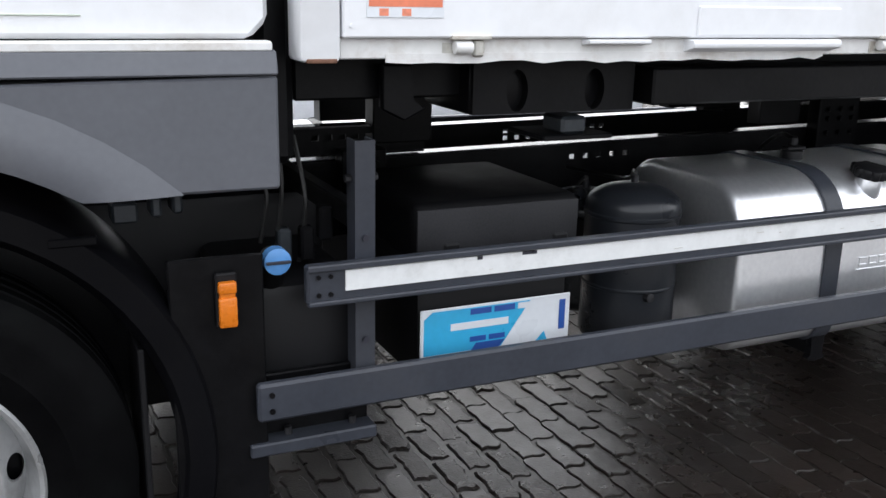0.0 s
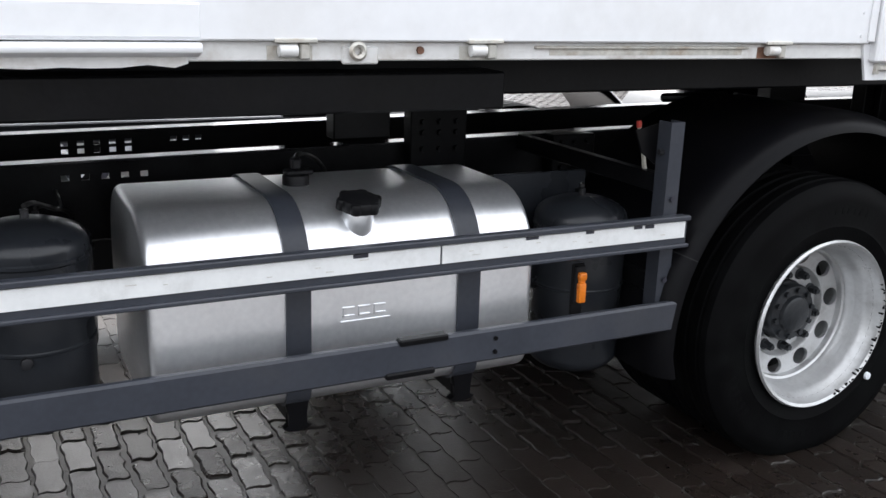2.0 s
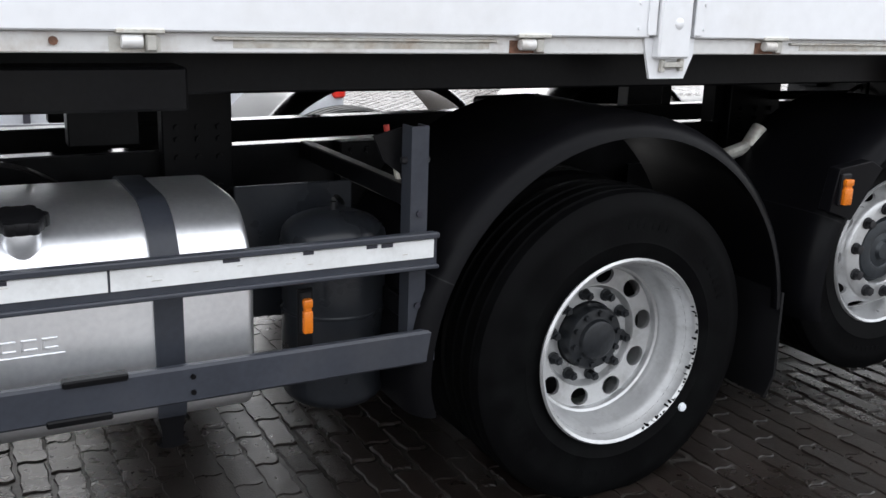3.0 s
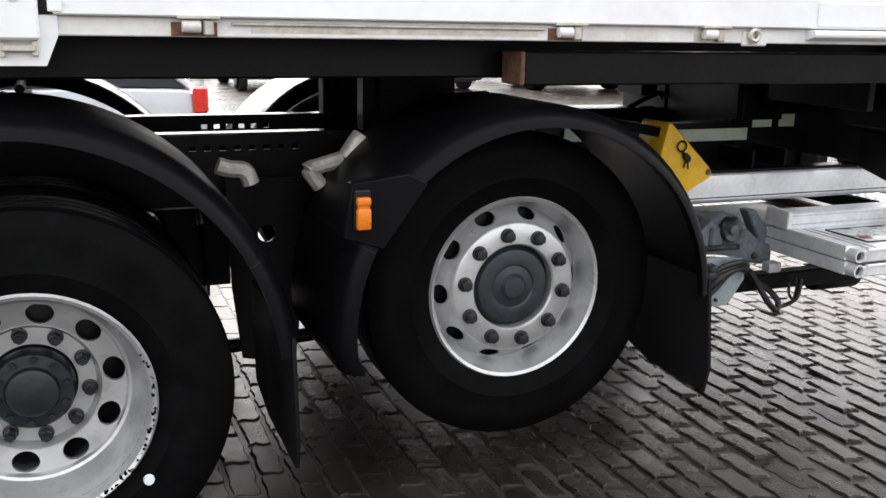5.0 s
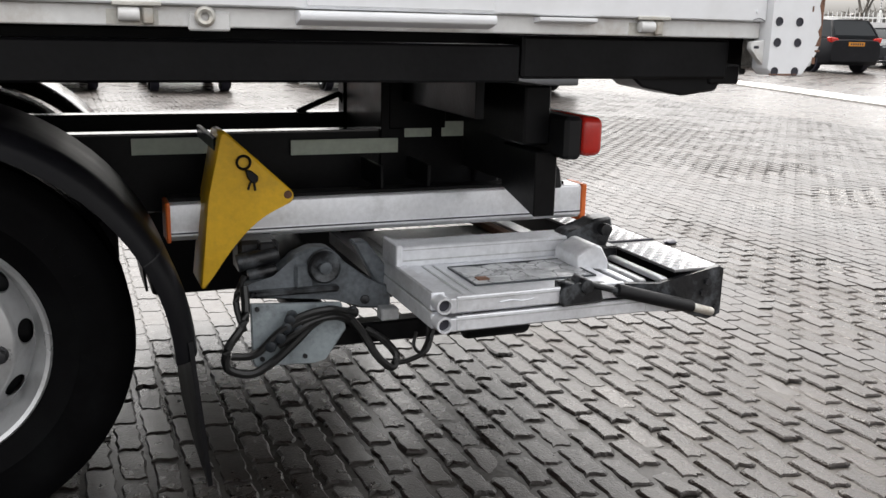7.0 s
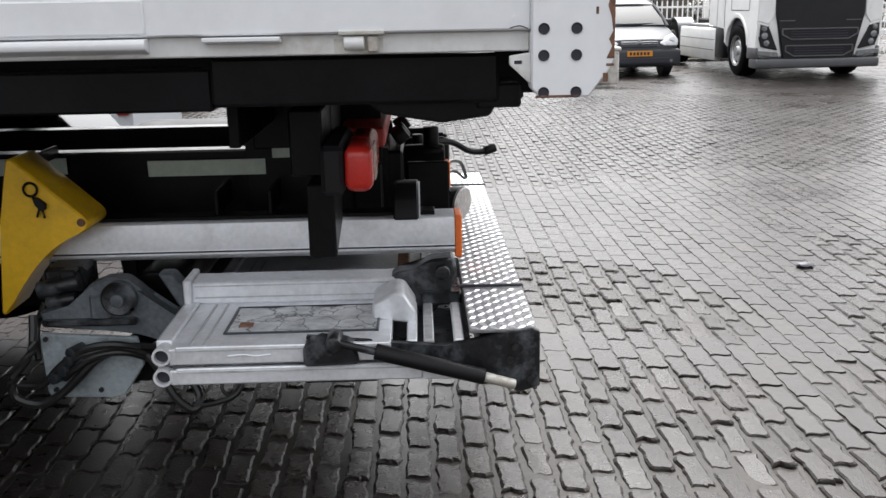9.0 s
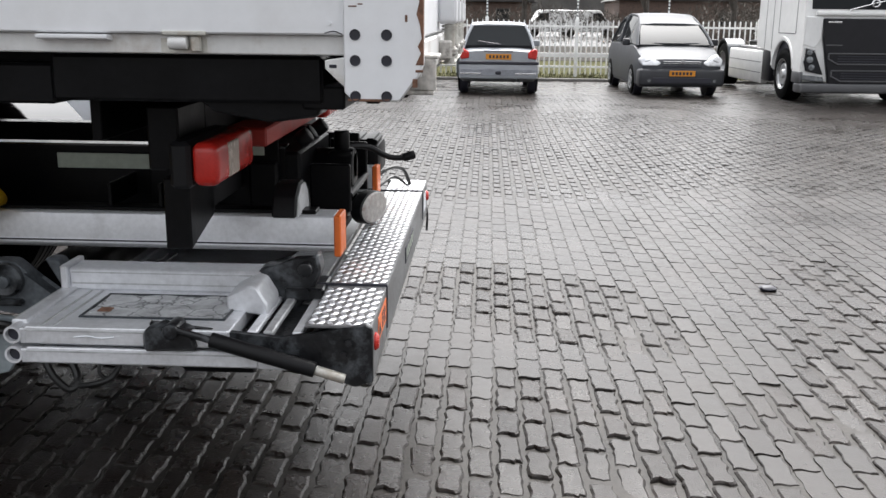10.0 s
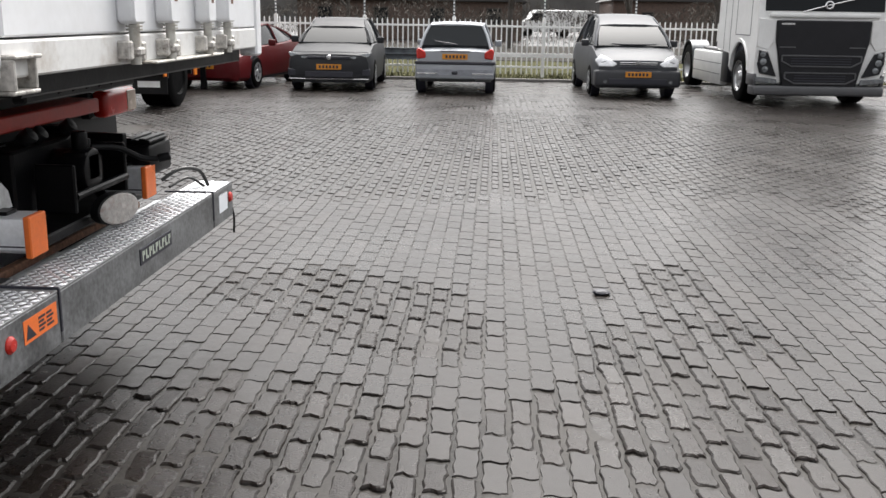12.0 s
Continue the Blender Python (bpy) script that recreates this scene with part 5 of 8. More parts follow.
# rear corner plate
CX0, CX1 = 2.366, 2.552
zc = 1.352
holes = [(hx, hz) for hx in (2.393, 2.467) for hz in (1.505, 1.446, 1.363)]
g = nb(); prism(g, [(CX0, zc + 0.02), (CX0 + 0.02, zc), (CX1 - 0.055, zc), (CX1 - 0.01, zc + 0.06), (CX1, zc + 0.085), (CX1, 4.05), (CX0, 4.05)], "y", -0.05, 0.02, 0.003)
cp = part("corner_plate", g, M_WHITE, swap, "white rear corner plate with chipped edges and six holes")
for hx, hz in holes:
    g = nb(); lathe(g, [(0.013, -0.0508), (0.0125, -0.053), (0.011, -0.0525), (0.010, -0.0508), (0.0, -0.0507)], (hx, 0, hz), "y", 18)
    part("plate_hole", g, M_INK, cp)
rb = random.Random(12)
for (x, z, w, h) in ((2.375, zc - 0.001, 0.10, 0.006), (2.535, 1.42, 0.018, 0.006), (2.544, 1.545, 0.008, 0.03), (2.51, 1.535, 0.006, 0.016), (2.378, 1.568, 0.02, 0.003), (2.40, 1.573, 0.012, 0.003), (2.545, 1.60, 0.007, 0.02), (2.528, 1.385, 0.012, 0.02)):
    part("paint_chip", box(nb(), x, x + w, -0.0515, -0.049, z, z + h, 0.001), M_RUST, cp)
edge = [(CX1 + 0.001, zc + 0.085)]
zz = zc + 0.085
while zz < 2.2:
    edge.append((CX1 - 0.002 - abs(rb.gauss(0, 0.008)) * (1.3 if zz < 1.7 else 0.5), zz))
    zz += rb.uniform(0.012, 0.035)
edge.append((CX1 + 0.001, zz))
g = nb(); prism(g, edge, "y", -0.0512, -0.02, 0)
part("rusted_edge", g, M_RUST, cp, "ragged rusty edge")
g = nb(); prism(g, [(2.318, 1.445), (CX0, 1.452), (CX0, 1.38), (2.345, 1.40), (2.318, 1.425)], "y", -0.03, -0.01, 0.002)
part("corner_ear", g, M_WHITE_RAIL, swap)
part("ear_slot", box(nb(), 2.328, 2.346, -0.032, -0.029, 1.427, 1.435, 0.002), M_INK, swap)
g = nb()
for q in ((2.44, 2.585, 0.022, 0.16, 1.448, 1.458), (2.44, 2.575, 0.022, 0.16, 1.362, 1.372), (2.44, 2.58, 0.022, 0.032, 1.372, 1.448), (2.44, 2.57, 0.15, 0.16, 1.372, 1.448), (2.44, 2.452, 0.032, 0.15, 1.372, 1.448)):
    box(g, *q, 0.003)
part("corner_casting", g, M_KEEPER, swap, "open, dented and rusty white corner casting")
# rear doors and locking rods
RX = 2.545
for y0, y1 in ((0.05, 1.262), (1.268, 2.47)):
    d = part("rear_door", box(nb(), RX - 0.04, RX, y0, y1, 1.498, 4.02, 0.006), M_WHITE, swap, "white rear door")
part("rear_corner_post", box(nb(), RX - 0.08, RX + 0.01, 2.46, 2.56, 1.36, 4.05, 0.01), M_WHITE, swap)
part("rear_sill", box(nb(), RX - 0.06, RX + 0.004, 0.02, 2.50, 1.400, 1.492, 0.006), M_WHITE_RAIL, swap, "scuffed white rear sill")
part("sill_ledge", box(nb(), RX - 0.01, RX + 0.05, 0.95, 1.75, 1.394, 1.404, 0.004), M_STEEL_WORN, swap)
for y in (0.80, 1.14, 1.58, 1.86):
    r_ = part("locking_rod", rod(nb(), (RX + 0.035, y, 1.40), (RX + 0.035, y, 3.98), 0.017, 12), M_STEEL_WORN, swap, "galvanised door locking rod with cam keepers")
    g = nb()
    prism(g, [(y - 0.055, 1.545), (y - 0.045, 1.525), (y + 0.045, 1.525), (y + 0.055, 1.545), (y + 0.055, 1.72), (y - 0.055, 1.72)], "x", RX, RX + 0.058, 0.008)
    part("rod_cover", g, M_WHITE, r_, "white rod cover with chipped paint")
    g = nb(); box(g, RX, RX + 0.045, y - 0.07, y - 0.035, 1.415, 1.475, 0.006); box(g, RX, RX + 0.05, y + 0.025, y + 0.06, 1.41, 1.47, 0.006); box(g, RX + 0.01, RX + 0.06, y - 0.03, y + 0.03, 1.425, 1.455, 0.008)
    part("cam_keeper", g, M_KEEPER, r_)
    part("chip", box(nb(), RX + 0.0575, RX + 0.0592, y - 0.01, y + 0.02, 1.60, 1.635, 0.001), M_RUST, r_)
    for zz in (1.505, 1.515):
        part("rod_collar", rod(nb(), (RX + 0.035, y, zz), (RX + 0.035, y, zz + 0.006), 0.026, 12), M_STEEL_WORN, r_)
    part("sill_plug", rod(nb(), (RX + 0.002, y + 0.1, 1.44), (RX + 0.008, y + 0.1, 1.44), 0.008, 8), M_INK, r_)
kb = part("rear_board", box(nb(), 2.355, 2.40, 0.42, 1.24, 1.303, 1.398, 0.006), M_BLACK_MATT, swap, "black rear board with raised lettering bars")
for k in range(5):
    y = 0.62 + k * 0.10
    part("raised_bar", box(nb(), 2.399, 2.405, y, y + 0.014, 1.318, 1.366, 0.001), M_GUARD, kb)
    part("raised_bar", box(nb(), 2.399, 2.405, y + 0.02, y + 0.06, 1.354 - 0.03 * (k % 2), 1.366 - 0.03 * (k % 2), 0.001), M_GUARD, kb)
part("rear_under_beam", box(nb(), RX - 0.30, RX - 0.192, 0.05, 2.48, 1.32, 1.378, 0.006), M_BLACK, swap)
# warning sign at the front of the side
sgn = part("warning_sign", box(nb(), -5.005, -4.815, -0.0305, -0.0285, 1.548, 1.72, 0.0008), M_STICKW, swap, "orange and white warning notice")
part("sign_field", box(nb(), -5.0, -4.82, -0.0315, -0.0303, 1.572, 1.715, 0), mat("orange_red_print", (0.75, 0.22, 0.12), 0.5, vary=0.08, scale=15), sgn)
g = nb(); bars(g, -4.99, -4.84, 1.60, 1.70, -0.0314, 4, 3)
part("sign_lines", g, M_STICKW, sgn)
g = nb()
M_SYM = mat("orange_symbol", (0.75, 0.25, 0.15), 0.5)
for x in (-4.975, -4.92):
    part("sign_symbol", box(nb(), x, x + 0.022, -0.0315, -0.0303, 1.552, 1.568, 0), M_SYM, sgn)
# rivet rows on the side panels near pillars
for x in (-5.04, 2.33, -1.46, -1.215):
    for z in (1.53, 1.60):
        part("panel_rivet", rod(nb(), (x, -0.032, z), (x, -0.027, z), 0.005, 8), M_WHITE, swap)
g = nb(); sweep(g, [(2.02, -0.0288, 1.625), (2.10, -0.0288, 1.615), (2.16, -0.0288, 1.618), (2.22, -0.0288, 1.605)], 0.0014, 5); part("scratch", g, M_INK, swap, "dark scratch in the paint")
g = nb(); sweep(g, [(2.318, -0.0288, 1.495 + 0.012), (2.34, -0.0288, 1.512), (2.36, -0.0288, 1.505)], 0.0012, 5); part("scratch", g, M_INK, swap)

# ---------------- wheel chock ----------------
g = nb()
cur = [(1.104 - 0.275 * s_, 0.925 - 0.262 * s_ + 0.05 * math.sin(math.pi * s_)) for s_ in [k / 10 for k in range(11)]]
prism(g, [(0.888, 1.142), (0.905, 1.148), (1.10, 0.965), (1.112, 0.945)] + cur + [(0.815, 0.672), (0.850, 0.95)], "y", 0.56, 0.74, 0.006)
chock = solo("wheel_chock", g, M_YELLOW, "yellow plastic wheel chock hanging on the chassis", "wheel chock")
part("chock_hole", lathe(nb(), [(0.0, 0.5555), (0.010, 0.5555), (0.013, 0.559)], (1.09, 0, 0.95), "y", 14), M_RUST, chock)
# Key ring with a fob and two keys on the chock.
g = nb(); lathe(g, [(0.016, 0.553), (0.020, 0.549), (0.024, 0.553), (0.020, 0.557)], (0.955, 0, 1.055), "y", 20, closed=True)
prism(g, [(0.958, 1.034), (0.978, 1.030), (0.998, 1.012), (0.996, 0.995), (0.980, 0.990), (0.964, 1.008)], "y", 0.545, 0.558, 0.003)
rod(g, (0.975, 0.551, 0.995), (0.966, 0.551, 0.972), 0.0035, 6); rod(g, (0.985, 0.551, 0.994), (0.988, 0.551, 0.968), 0.0035, 6)
part("chock_clip", g, M_BLACK_MATT, chock)
part("chock_hanger", box(nb(), 0.875, 0.89, 0.60, 0.98, 1.085, 1.125, 0.003), M_BLACK, chock)

# ---------------- tail lift ----------------


def crinkled_film():
    """Clear film with dark creases over a pale hatch."""
    m = mat("crinkled_film", (0.44, 0.45, 0.46), 0.22, 0.0, vary=0.3, scale=14, bump=0.3, bscale=30, dirt=(0.15, 0.15, 0.15), dirt_amount=0.5, dirt_scale=16)
    nt = m.node_tree
    b = nt.nodes["Principled BSDF"]
    geo = nt.nodes.new("ShaderNodeNewGeometry")
    wob = nt.nodes.new("ShaderNodeTexNoise"); wob.inputs["Scale"].default_value = 22
    nt.links.new(geo.outputs["Position"], wob.inputs["Vector"])
    off = nt.nodes.new("ShaderNodeMix"); off.data_type = "RGBA"; off.inputs[0].default_value = 0.06
    nt.links.new(geo.outputs["Position"], off.inputs[6]); nt.links.new(wob.outputs[1], off.inputs[7])
    vor = nt.nodes.new("ShaderNodeTexVoronoi"); vor.feature = "DISTANCE_TO_EDGE"; vor.inputs["Scale"].default_value = 13
    nt.links.new(off.outputs[2], vor.inputs["Vector"])
    line = nt.nodes.new("ShaderNodeMapRange"); line.inputs[1].default_value, line.inputs[2].default_value = 0.0, 0.05
    line.inputs[3].default_value = 0.25
    nt.links.new(vor.outputs["Distance"], line.inputs[0])
    mul = nt.nodes.new("ShaderNodeMix"); mul.data_type = "RGBA"; mul.blend_type = "MULTIPLY"; mul.inputs[0].default_value = 1
    nt.links.new(b.inputs["Base Color"].links[0].from_socket, mul.inputs[6]); nt.links.new(line.outputs[0], mul.inputs[7])
    nt.links.new(mul.outputs[2], b.inputs["Base Color"])
    return m


lift = thing("tail_lift", (1.6, CY, 0.4), "folding aluminium tail lift slid under the truck's rear", "tail lift")


def slide(y0, y1):
    g = nb()
    prism(g, [(y0, 0.80), (y0 - 0.004, 0.806), (y0, 0.82), (y0, 0.905), (y0 + 0.008, 0.912), (y1, 0.912), (y1, 0.79), (y0 + 0.01, 0.79)], "x", 0.75, 2.212, 0.001)
    s_ = part("slide_rail", g, M_ALU, lift, "wet aluminium slide rail with orange end")
    part("rail_groove", box(nb(), 0.75, 2.212, y0 - 0.004, y0 + 0.004, 0.812, 0.817, 0), M_INK, s_)
    part("end_cap", box(nb(), 2.212, 2.235, y0 - 0.004, y1 + 0.004, 0.775, 0.914, 0.004), M_ORANGE, s_, "orange end cap")
    part("end_cap", box(nb(), 0.736, 0.75, y0 - 0.004, y1 + 0.004, 0.785, 0.914, 0.004), M_ORANGE, s_, "orange end cap")
    part("rail_top_channel", box(nb(), 0.75, 2.15, y0 + 0.02, y1 - 0.02, 0.912, 0.925, 0.002), M_BLACK, s_)
    for x in (0.9, 1.45, 1.62):
        g = nb(); box(g, x, x + 0.012, y0 + 0.04, 0.985 if y0 < 1 else y1, 0.92, 1.0, 0.002)
        part("rail_hanger", g, M_BLACK, s_)


slide(0.70, 0.81)
slide(1.74, 1.85)
g = nb(); prism(g, [(0.64, 0.914), (0.66, 0.98), (0.72, 1.015), (0.80, 1.015), (0.84, 0.98), (0.86, 0.914)], "x", 2.02, 2.10, 0.006)
lk = part("slide_lock", g, M_BLACK_MATT, lift, "dark slide lock with a pale end face")
g = nb(); prism(g, [(0.65, 0.916), (0.67, 0.975), (0.725, 1.008), (0.79, 1.008), (0.83, 0.975), (0.85, 0.916)], "x", 2.098, 2.104, 0.001)
part("lock_face", g, M_ALU_DULL, lk)
# folded platform, two layers, with open section profile ends
PX0 = 1.405
for z0, z1, y0, y1, xe in ((0.672, 0.722, 0.083, 0.56, 2.02), (0.618, 0.664, 0.080, 1.25, 2.10)):
    g = nb()
    box(g, PX0 + 0.042, xe, y0, y1, z0, z1 - 0.006, 0.003)
    box(g, PX0 + 0.060, xe, y0 - 0.003, y0 + 0.012, z0 + 0.002, z1, 0.003)
    pl = part("platform_section", g, M_ALU, lift, "wet aluminium platform section")
    zz, rr = (z0 + z1) / 2, 0.0185
    g = nb()
    box(g, PX0, PX0 + 0.042, y0 + 0.045, y1, z0, z1 + 0.003, 0.003)
    lathe(g, [(rr, y0 - 0.004), (rr + 0.006, y0 - 0.004), (rr + 0.006, y0 + 0.05), (rr, y0 + 0.05)], (PX0 + 0.024, 0, zz), "y", 20, closed=True)
    part("edge_rail", g, M_ALU, pl)
    part("profile_bore", rod(nb(), (PX0 + 0.024, y0 + 0.012, zz), (PX0 + 0.024, y0 + 0.05, zz), rr, 16), M_INK, pl)
    part("edge_groove", box(nb(), PX0 + 0.06, xe, y0 - 0.0045, y0, z1 - 0.012, z1 - 0.008, 0), M_ALU_DULL, pl)
    part("edge_groove", box(nb(), PX0 + 0.002, PX0 + 0.006, y0 + 0.05, y1, z1 + 0.0025, z1 + 0.0042, 0), M_ALU_DULL, pl)
    for x in (PX0 + 0.09, PX0 + 0.125):
        part("platform_rib", box(nb(), x, x + 0.006, y0 + 0.02, y1 - 0.11, z1 - 0.0065, z1 - 0.003, 0), M_ALU_DULL, pl)
g = nb(); sweep(g, [(1.60, 0.0795, 0.695), (1.64, 0.079, 0.699), (1.67, 0.0795, 0.694), (1.71, 0.079, 0.698)], 0.002, 5)
part("scrape", g, M_STICKW, lift, "bright scrape in the metal")
g = nb(); prism(g, [(2.10, 0.618), (2.10, 0.662), (2.24, 0.622), (2.24, 0.612)], "y", 0.08, 1.25, 0.002)
part("platform_tip", g, M_ALU, lift)
g = nb(); box(g, PX0 + 0.02, 2.03, 0.458, 0.56, 0.716, 0.784, 0.005); box(g, PX0, PX0 + 0.022, 0.44, 0.575, 0.712, 0.795, 0.004)
kb_ = part("platform_kerb", g, M_ALU, lift, "aluminium platform kerb")
part("kerb_groove", box(nb(), PX0 + 0.03, 2.02, 0.456, 0.459, 0.735, 0.739, 0), M_ALU_DULL, kb_)
part("kerb_groove", box(nb(), PX0 + 0.03, 2.02, 0.456, 0.459, 0.770, 0.773, 0), M_ALU_DULL, kb_)
for q in ((1.568, 1.985, 0.186, 0.193), (1.568, 1.985, 0.405, 0.412), (1.568, 1.576, 0.193, 0.405), (1.977, 1.985, 0.193, 0.405)):
    part("hatch_frame", box(nb(), q[0], q[1], q[2], q[3], 0.714, 0.7215, 0.002), M_HUB, lift)
g = nb(); bmesh.ops.create_grid(g, x_segments=26, y_segments=18, size=0.5)
for v in g.verts:
    v.co = Vector((1.7765 + v.co.x * 0.40, 0.299 + v.co.y * 0.212, 0.7185 + 0.003 * noise.noise(Vector((v.co.x * 7, v.co.y * 7, 2)))))
part("hatch_sheet", g, crinkled_film(), lift, "crinkled clear film over a grey hatch")
part("wax_mark", box(nb(), 1.60, 1.64, 0.235, 0.27, 0.716, 0.7225, 0.003), M_RUST, lift, "dark red wax mark")
g = nb(); prism(g, [(1.965, 0.716), (2.085, 0.700), (2.085, 0.735), (2.055, 0.785), (2.03, 0.792), (1.965, 0.76)], "y", 0.28, 0.43, 0.006)
part("hinge_block", g, M_ALU, lift)
part("lift_floor", box(nb(), 2.02, 2.22, 0.13, 0.56, 0.655, 0.672, 0.003), M_DIRTY, lift)
for x, m in ((2.06, M_ALU), (2.105, M_ALU_DULL), (2.185, M_ALU)):
    part("cross_slat", box(nb(), x, x + 0.028, 0.13, 0.56, 0.690, 0.708, 0.004), m, lift)
# closing arm and gas spring at the near end
g = nb(); prism(g, [(2.005, 0.772), (2.03, 0.80), (2.09, 0.805), (2.13, 0.835), (2.20, 0.84), (2.21, 0.79), (2.18, 0.72), (2.13, 0.665), (2.07, 0.69), (2.06, 0.75)], "y", 0.46, 0.54, 0.008); box(g, 2.10, 2.22, 0.44, 0.60, 0.70, 0.74, 0.006)
part("lift_arm", g, M_DIRTY, lift, "dirty dark steel lift arm")
part("arm_pin", rod(nb(), (2.165, 0.43, 0.80), (2.165, 0.57, 0.80), 0.022, 14, bev=0.004), M_DIRTY, lift)
g = nb(); prism(g, [(1.805, 0.668), (1.80, 0.735), (2.16, 0.695), (2.39, 0.742), (2.41, 0.73), (2.41, 0.578), (2.36, 0.562), (2.29, 0.585), (2.20, 0.655), (2.0, 0.662)], "y", 0.105, 0.125, 0.003)
part("corner_arm", g, M_DIRTY, lift, "dark scuffed steel corner arm")
g = nb(); prism(g, [(1.795, 0.665), (1.795, 0.72), (1.82, 0.738), (1.84, 0.73), (1.90, 0.735), (1.93, 0.72), (1.94, 0.67)], "y", 0.06, 0.12, 0.008); rod(g, (1.875, 0.05, 0.725), (1.875, 0.13, 0.725), 0.022, 12, bev=0.004)
part("arm_pivot", g, M_DIRTY, lift)
g = nb(); rod(g, (1.98, 0.060, 0.705), (2.26, 0.060, 0.627), 0.021, 14, bev=0.003)
gs = part("gas_spring", g, M_BLACK_MATT, lift, "black gas spring strut")
part("strut_rod", rod(nb(), (1.88, 0.060, 0.732), (1.98, 0.060, 0.704), 0.010, 10), M_DIRTY, gs)
part("strut_end", rod(nb(), (2.26, 0.060, 0.627), (2.34, 0.060, 0.603), 0.014, 10, bev=0.003), M_STEEL_WORN, gs)
for x, z in ((2.33, 0.655), (2.345, 0.69), (2.30, 0.60), (2.385, 0.60)):
    part("arm_bolt", rod(nb(), (x, 0.097, z), (x, 0.107, z), 0.010, 6), M_NUT, lift)
# under-run bar with chequer plate
UX0, UX1, UY0, UY1 = 2.225, 2.405, 0.115, 2.46
part("under_run_beam", box(nb(), UX0 + 0.03, UX1 - 0.012, UY0 + 0.03, UY1 - 0.03, 0.585, 0.72, 0.01), M_BLACK, lift)
g = nb()
rows = [(UY0, 0.50), (0.51, 2.12), (2.13, UY1)]
for a, b in rows:
    part("back_panel", box(nb(), UX1 - 0.012, UX1, a, b, 0.562, 0.728, 0.004), M_STREAK, lift, "streaked wet steel back panel")
    tp = part("tread_plate", box(nb(), UX0, UX1, a, b, 0.726, 0.735, 0.002), M_TREAD, lift, "aluminium chequer plate")
    g = nb()
    t = bmesh.new()
    nx = 7
    y = a + 0.018
    row = 0
    while y < b - 0.015:
        for k in range(nx):
            x = UX0 + 0.014 + (UX1 - UX0 - 0.028) * k / (nx - 1)
            w = radians(45 if (row + k) % 2 else -45)
            cs, sn = math.cos(w), math.sin(w)
            q = [(0.0175, 0), (0.0, 0.0075), (-0.0175, 0), (0.0, -0.0075)]
            vs = [t.verts.new((x + u * cs - v * sn, y + u * sn + v * cs, 0.735)) for u, v in q]
            top = t.verts.new((x, y, 0.7395))
            for i in range(4):
                t.faces.new((vs[i], vs[(i + 1) % 4], top))
        y += 0.0275
        row += 1
    merge(g, t)
    part("tread_pattern", g, M_ALU, tp)
for y in (0.505, 2.125):
    g = nb(); box(g, UX0 - 0.05, UX1 + 0.003, y - 0.006, y + 0.006, 0.733, 0.742, 0.002); box(g, UX1 - 0.002, UX1 + 0.004, y - 0.006, y + 0.006, 0.60, 0.74, 0.002)
    part("joint_strap", g, M_INK, lift)
g = nb(); prism(g, [(UX0 - 0.02, 0.735), (UX1, 0.735), (UX1, 0.56), (UX1 - 0.10, 0.575), (UX0 - 0.02, 0.66)], "y", UY1 - 0.012, UY1, 0.002)
part("end_plate", g, M_ALU_DULL, lift)
for y in (0.195, 2.405):
    g = nb(); lathe(g, [(0.0, UX1 + 0.014), (0.018, UX1 + 0.012), (0.026, UX1 + 0.004), (0.026, UX1 - 0.002)], (0, y, 0.665), "x", 24)
    part("reflector", g, M_RED, lift, "round red reflector")
stk = part("warning_sticker", box(nb(), UX1, UX1 + 0.0015, 0.275, 0.48, 0.635, 0.705, 0), M_ORANGE, lift, "orange warning sticker")
g = nb(); bars(g, 0.36, 0.46, 0.645, 0.695, UX1 + 0.0012, 4, 2, face="x"); prism(g, [(0.285, 0.645), (0.30, 0.69), (0.345, 0.645)], "x", UX1 + 0.0014, UX1 + 0.0022)
part("sticker_print", g, M_INK, stk)
npl = part("name_plate", box(nb(), UX1, UX1 + 0.004, 1.17, 1.52, 0.632, 0.695, 0.001), M_INK, lift, "black maker's plate with pale bars")
g = nb()
for k in range(9):
    y = 1.19 + k * 0.036
    box(g, UX1 + 0.0035, UX1 + 0.005, y, y + 0.010, 0.645, 0.683, 0); box(g, UX1 + 0.0035, UX1 + 0.005, y + 0.014, y + 0.024, 0.645 if k % 2 else 0.665, 0.655 if k % 2 else 0.683, 0)
part("name_bars", g, M_LABEL, npl)
part("white_sticker", box(nb(), UX1, UX1 + 0.0015, 2.22, 2.36, 0.615, 0.70, 0), M_STICKW, lift)
part("cable_tail", sweep(nb(), [(2.40, 2.455, 0.60), (2.408, 2.462, 0.55), (2.405, 2.46, 0.47)], 0.006, 6), M_HOSE, lift)
part("control_hose", sweep(nb(), [(2.18, 2.08, 0.80), (2.24, 2.16, 0.84), (2.30, 2.26, 0.82), (2.33, 2.30, 0.74)], 0.009, 7), M_HOSE, lift)
part("control_hose", sweep(nb(), [(2.20, 2.12, 0.76), (2.26, 2.22, 0.79), (2.32, 2.27, 0.74)], 0.007, 7), M_HOSE, lift)
part("floor_channel", box(nb(), 2.10, 2.17, 0.50, 2.2, 0.655, 0.68, 0.004), M_ALU_DULL, lift)
part("floor_channel", box(nb(), 2.02, 2.06, 0.60, 2.1, 0.66, 0.69, 0.004), M_RUST, lift)
part("slide_deck", box(nb(), 1.30, 2.18, 0.92, 1.84, 0.76, 0.80, 0.006), M_BLACK, lift)
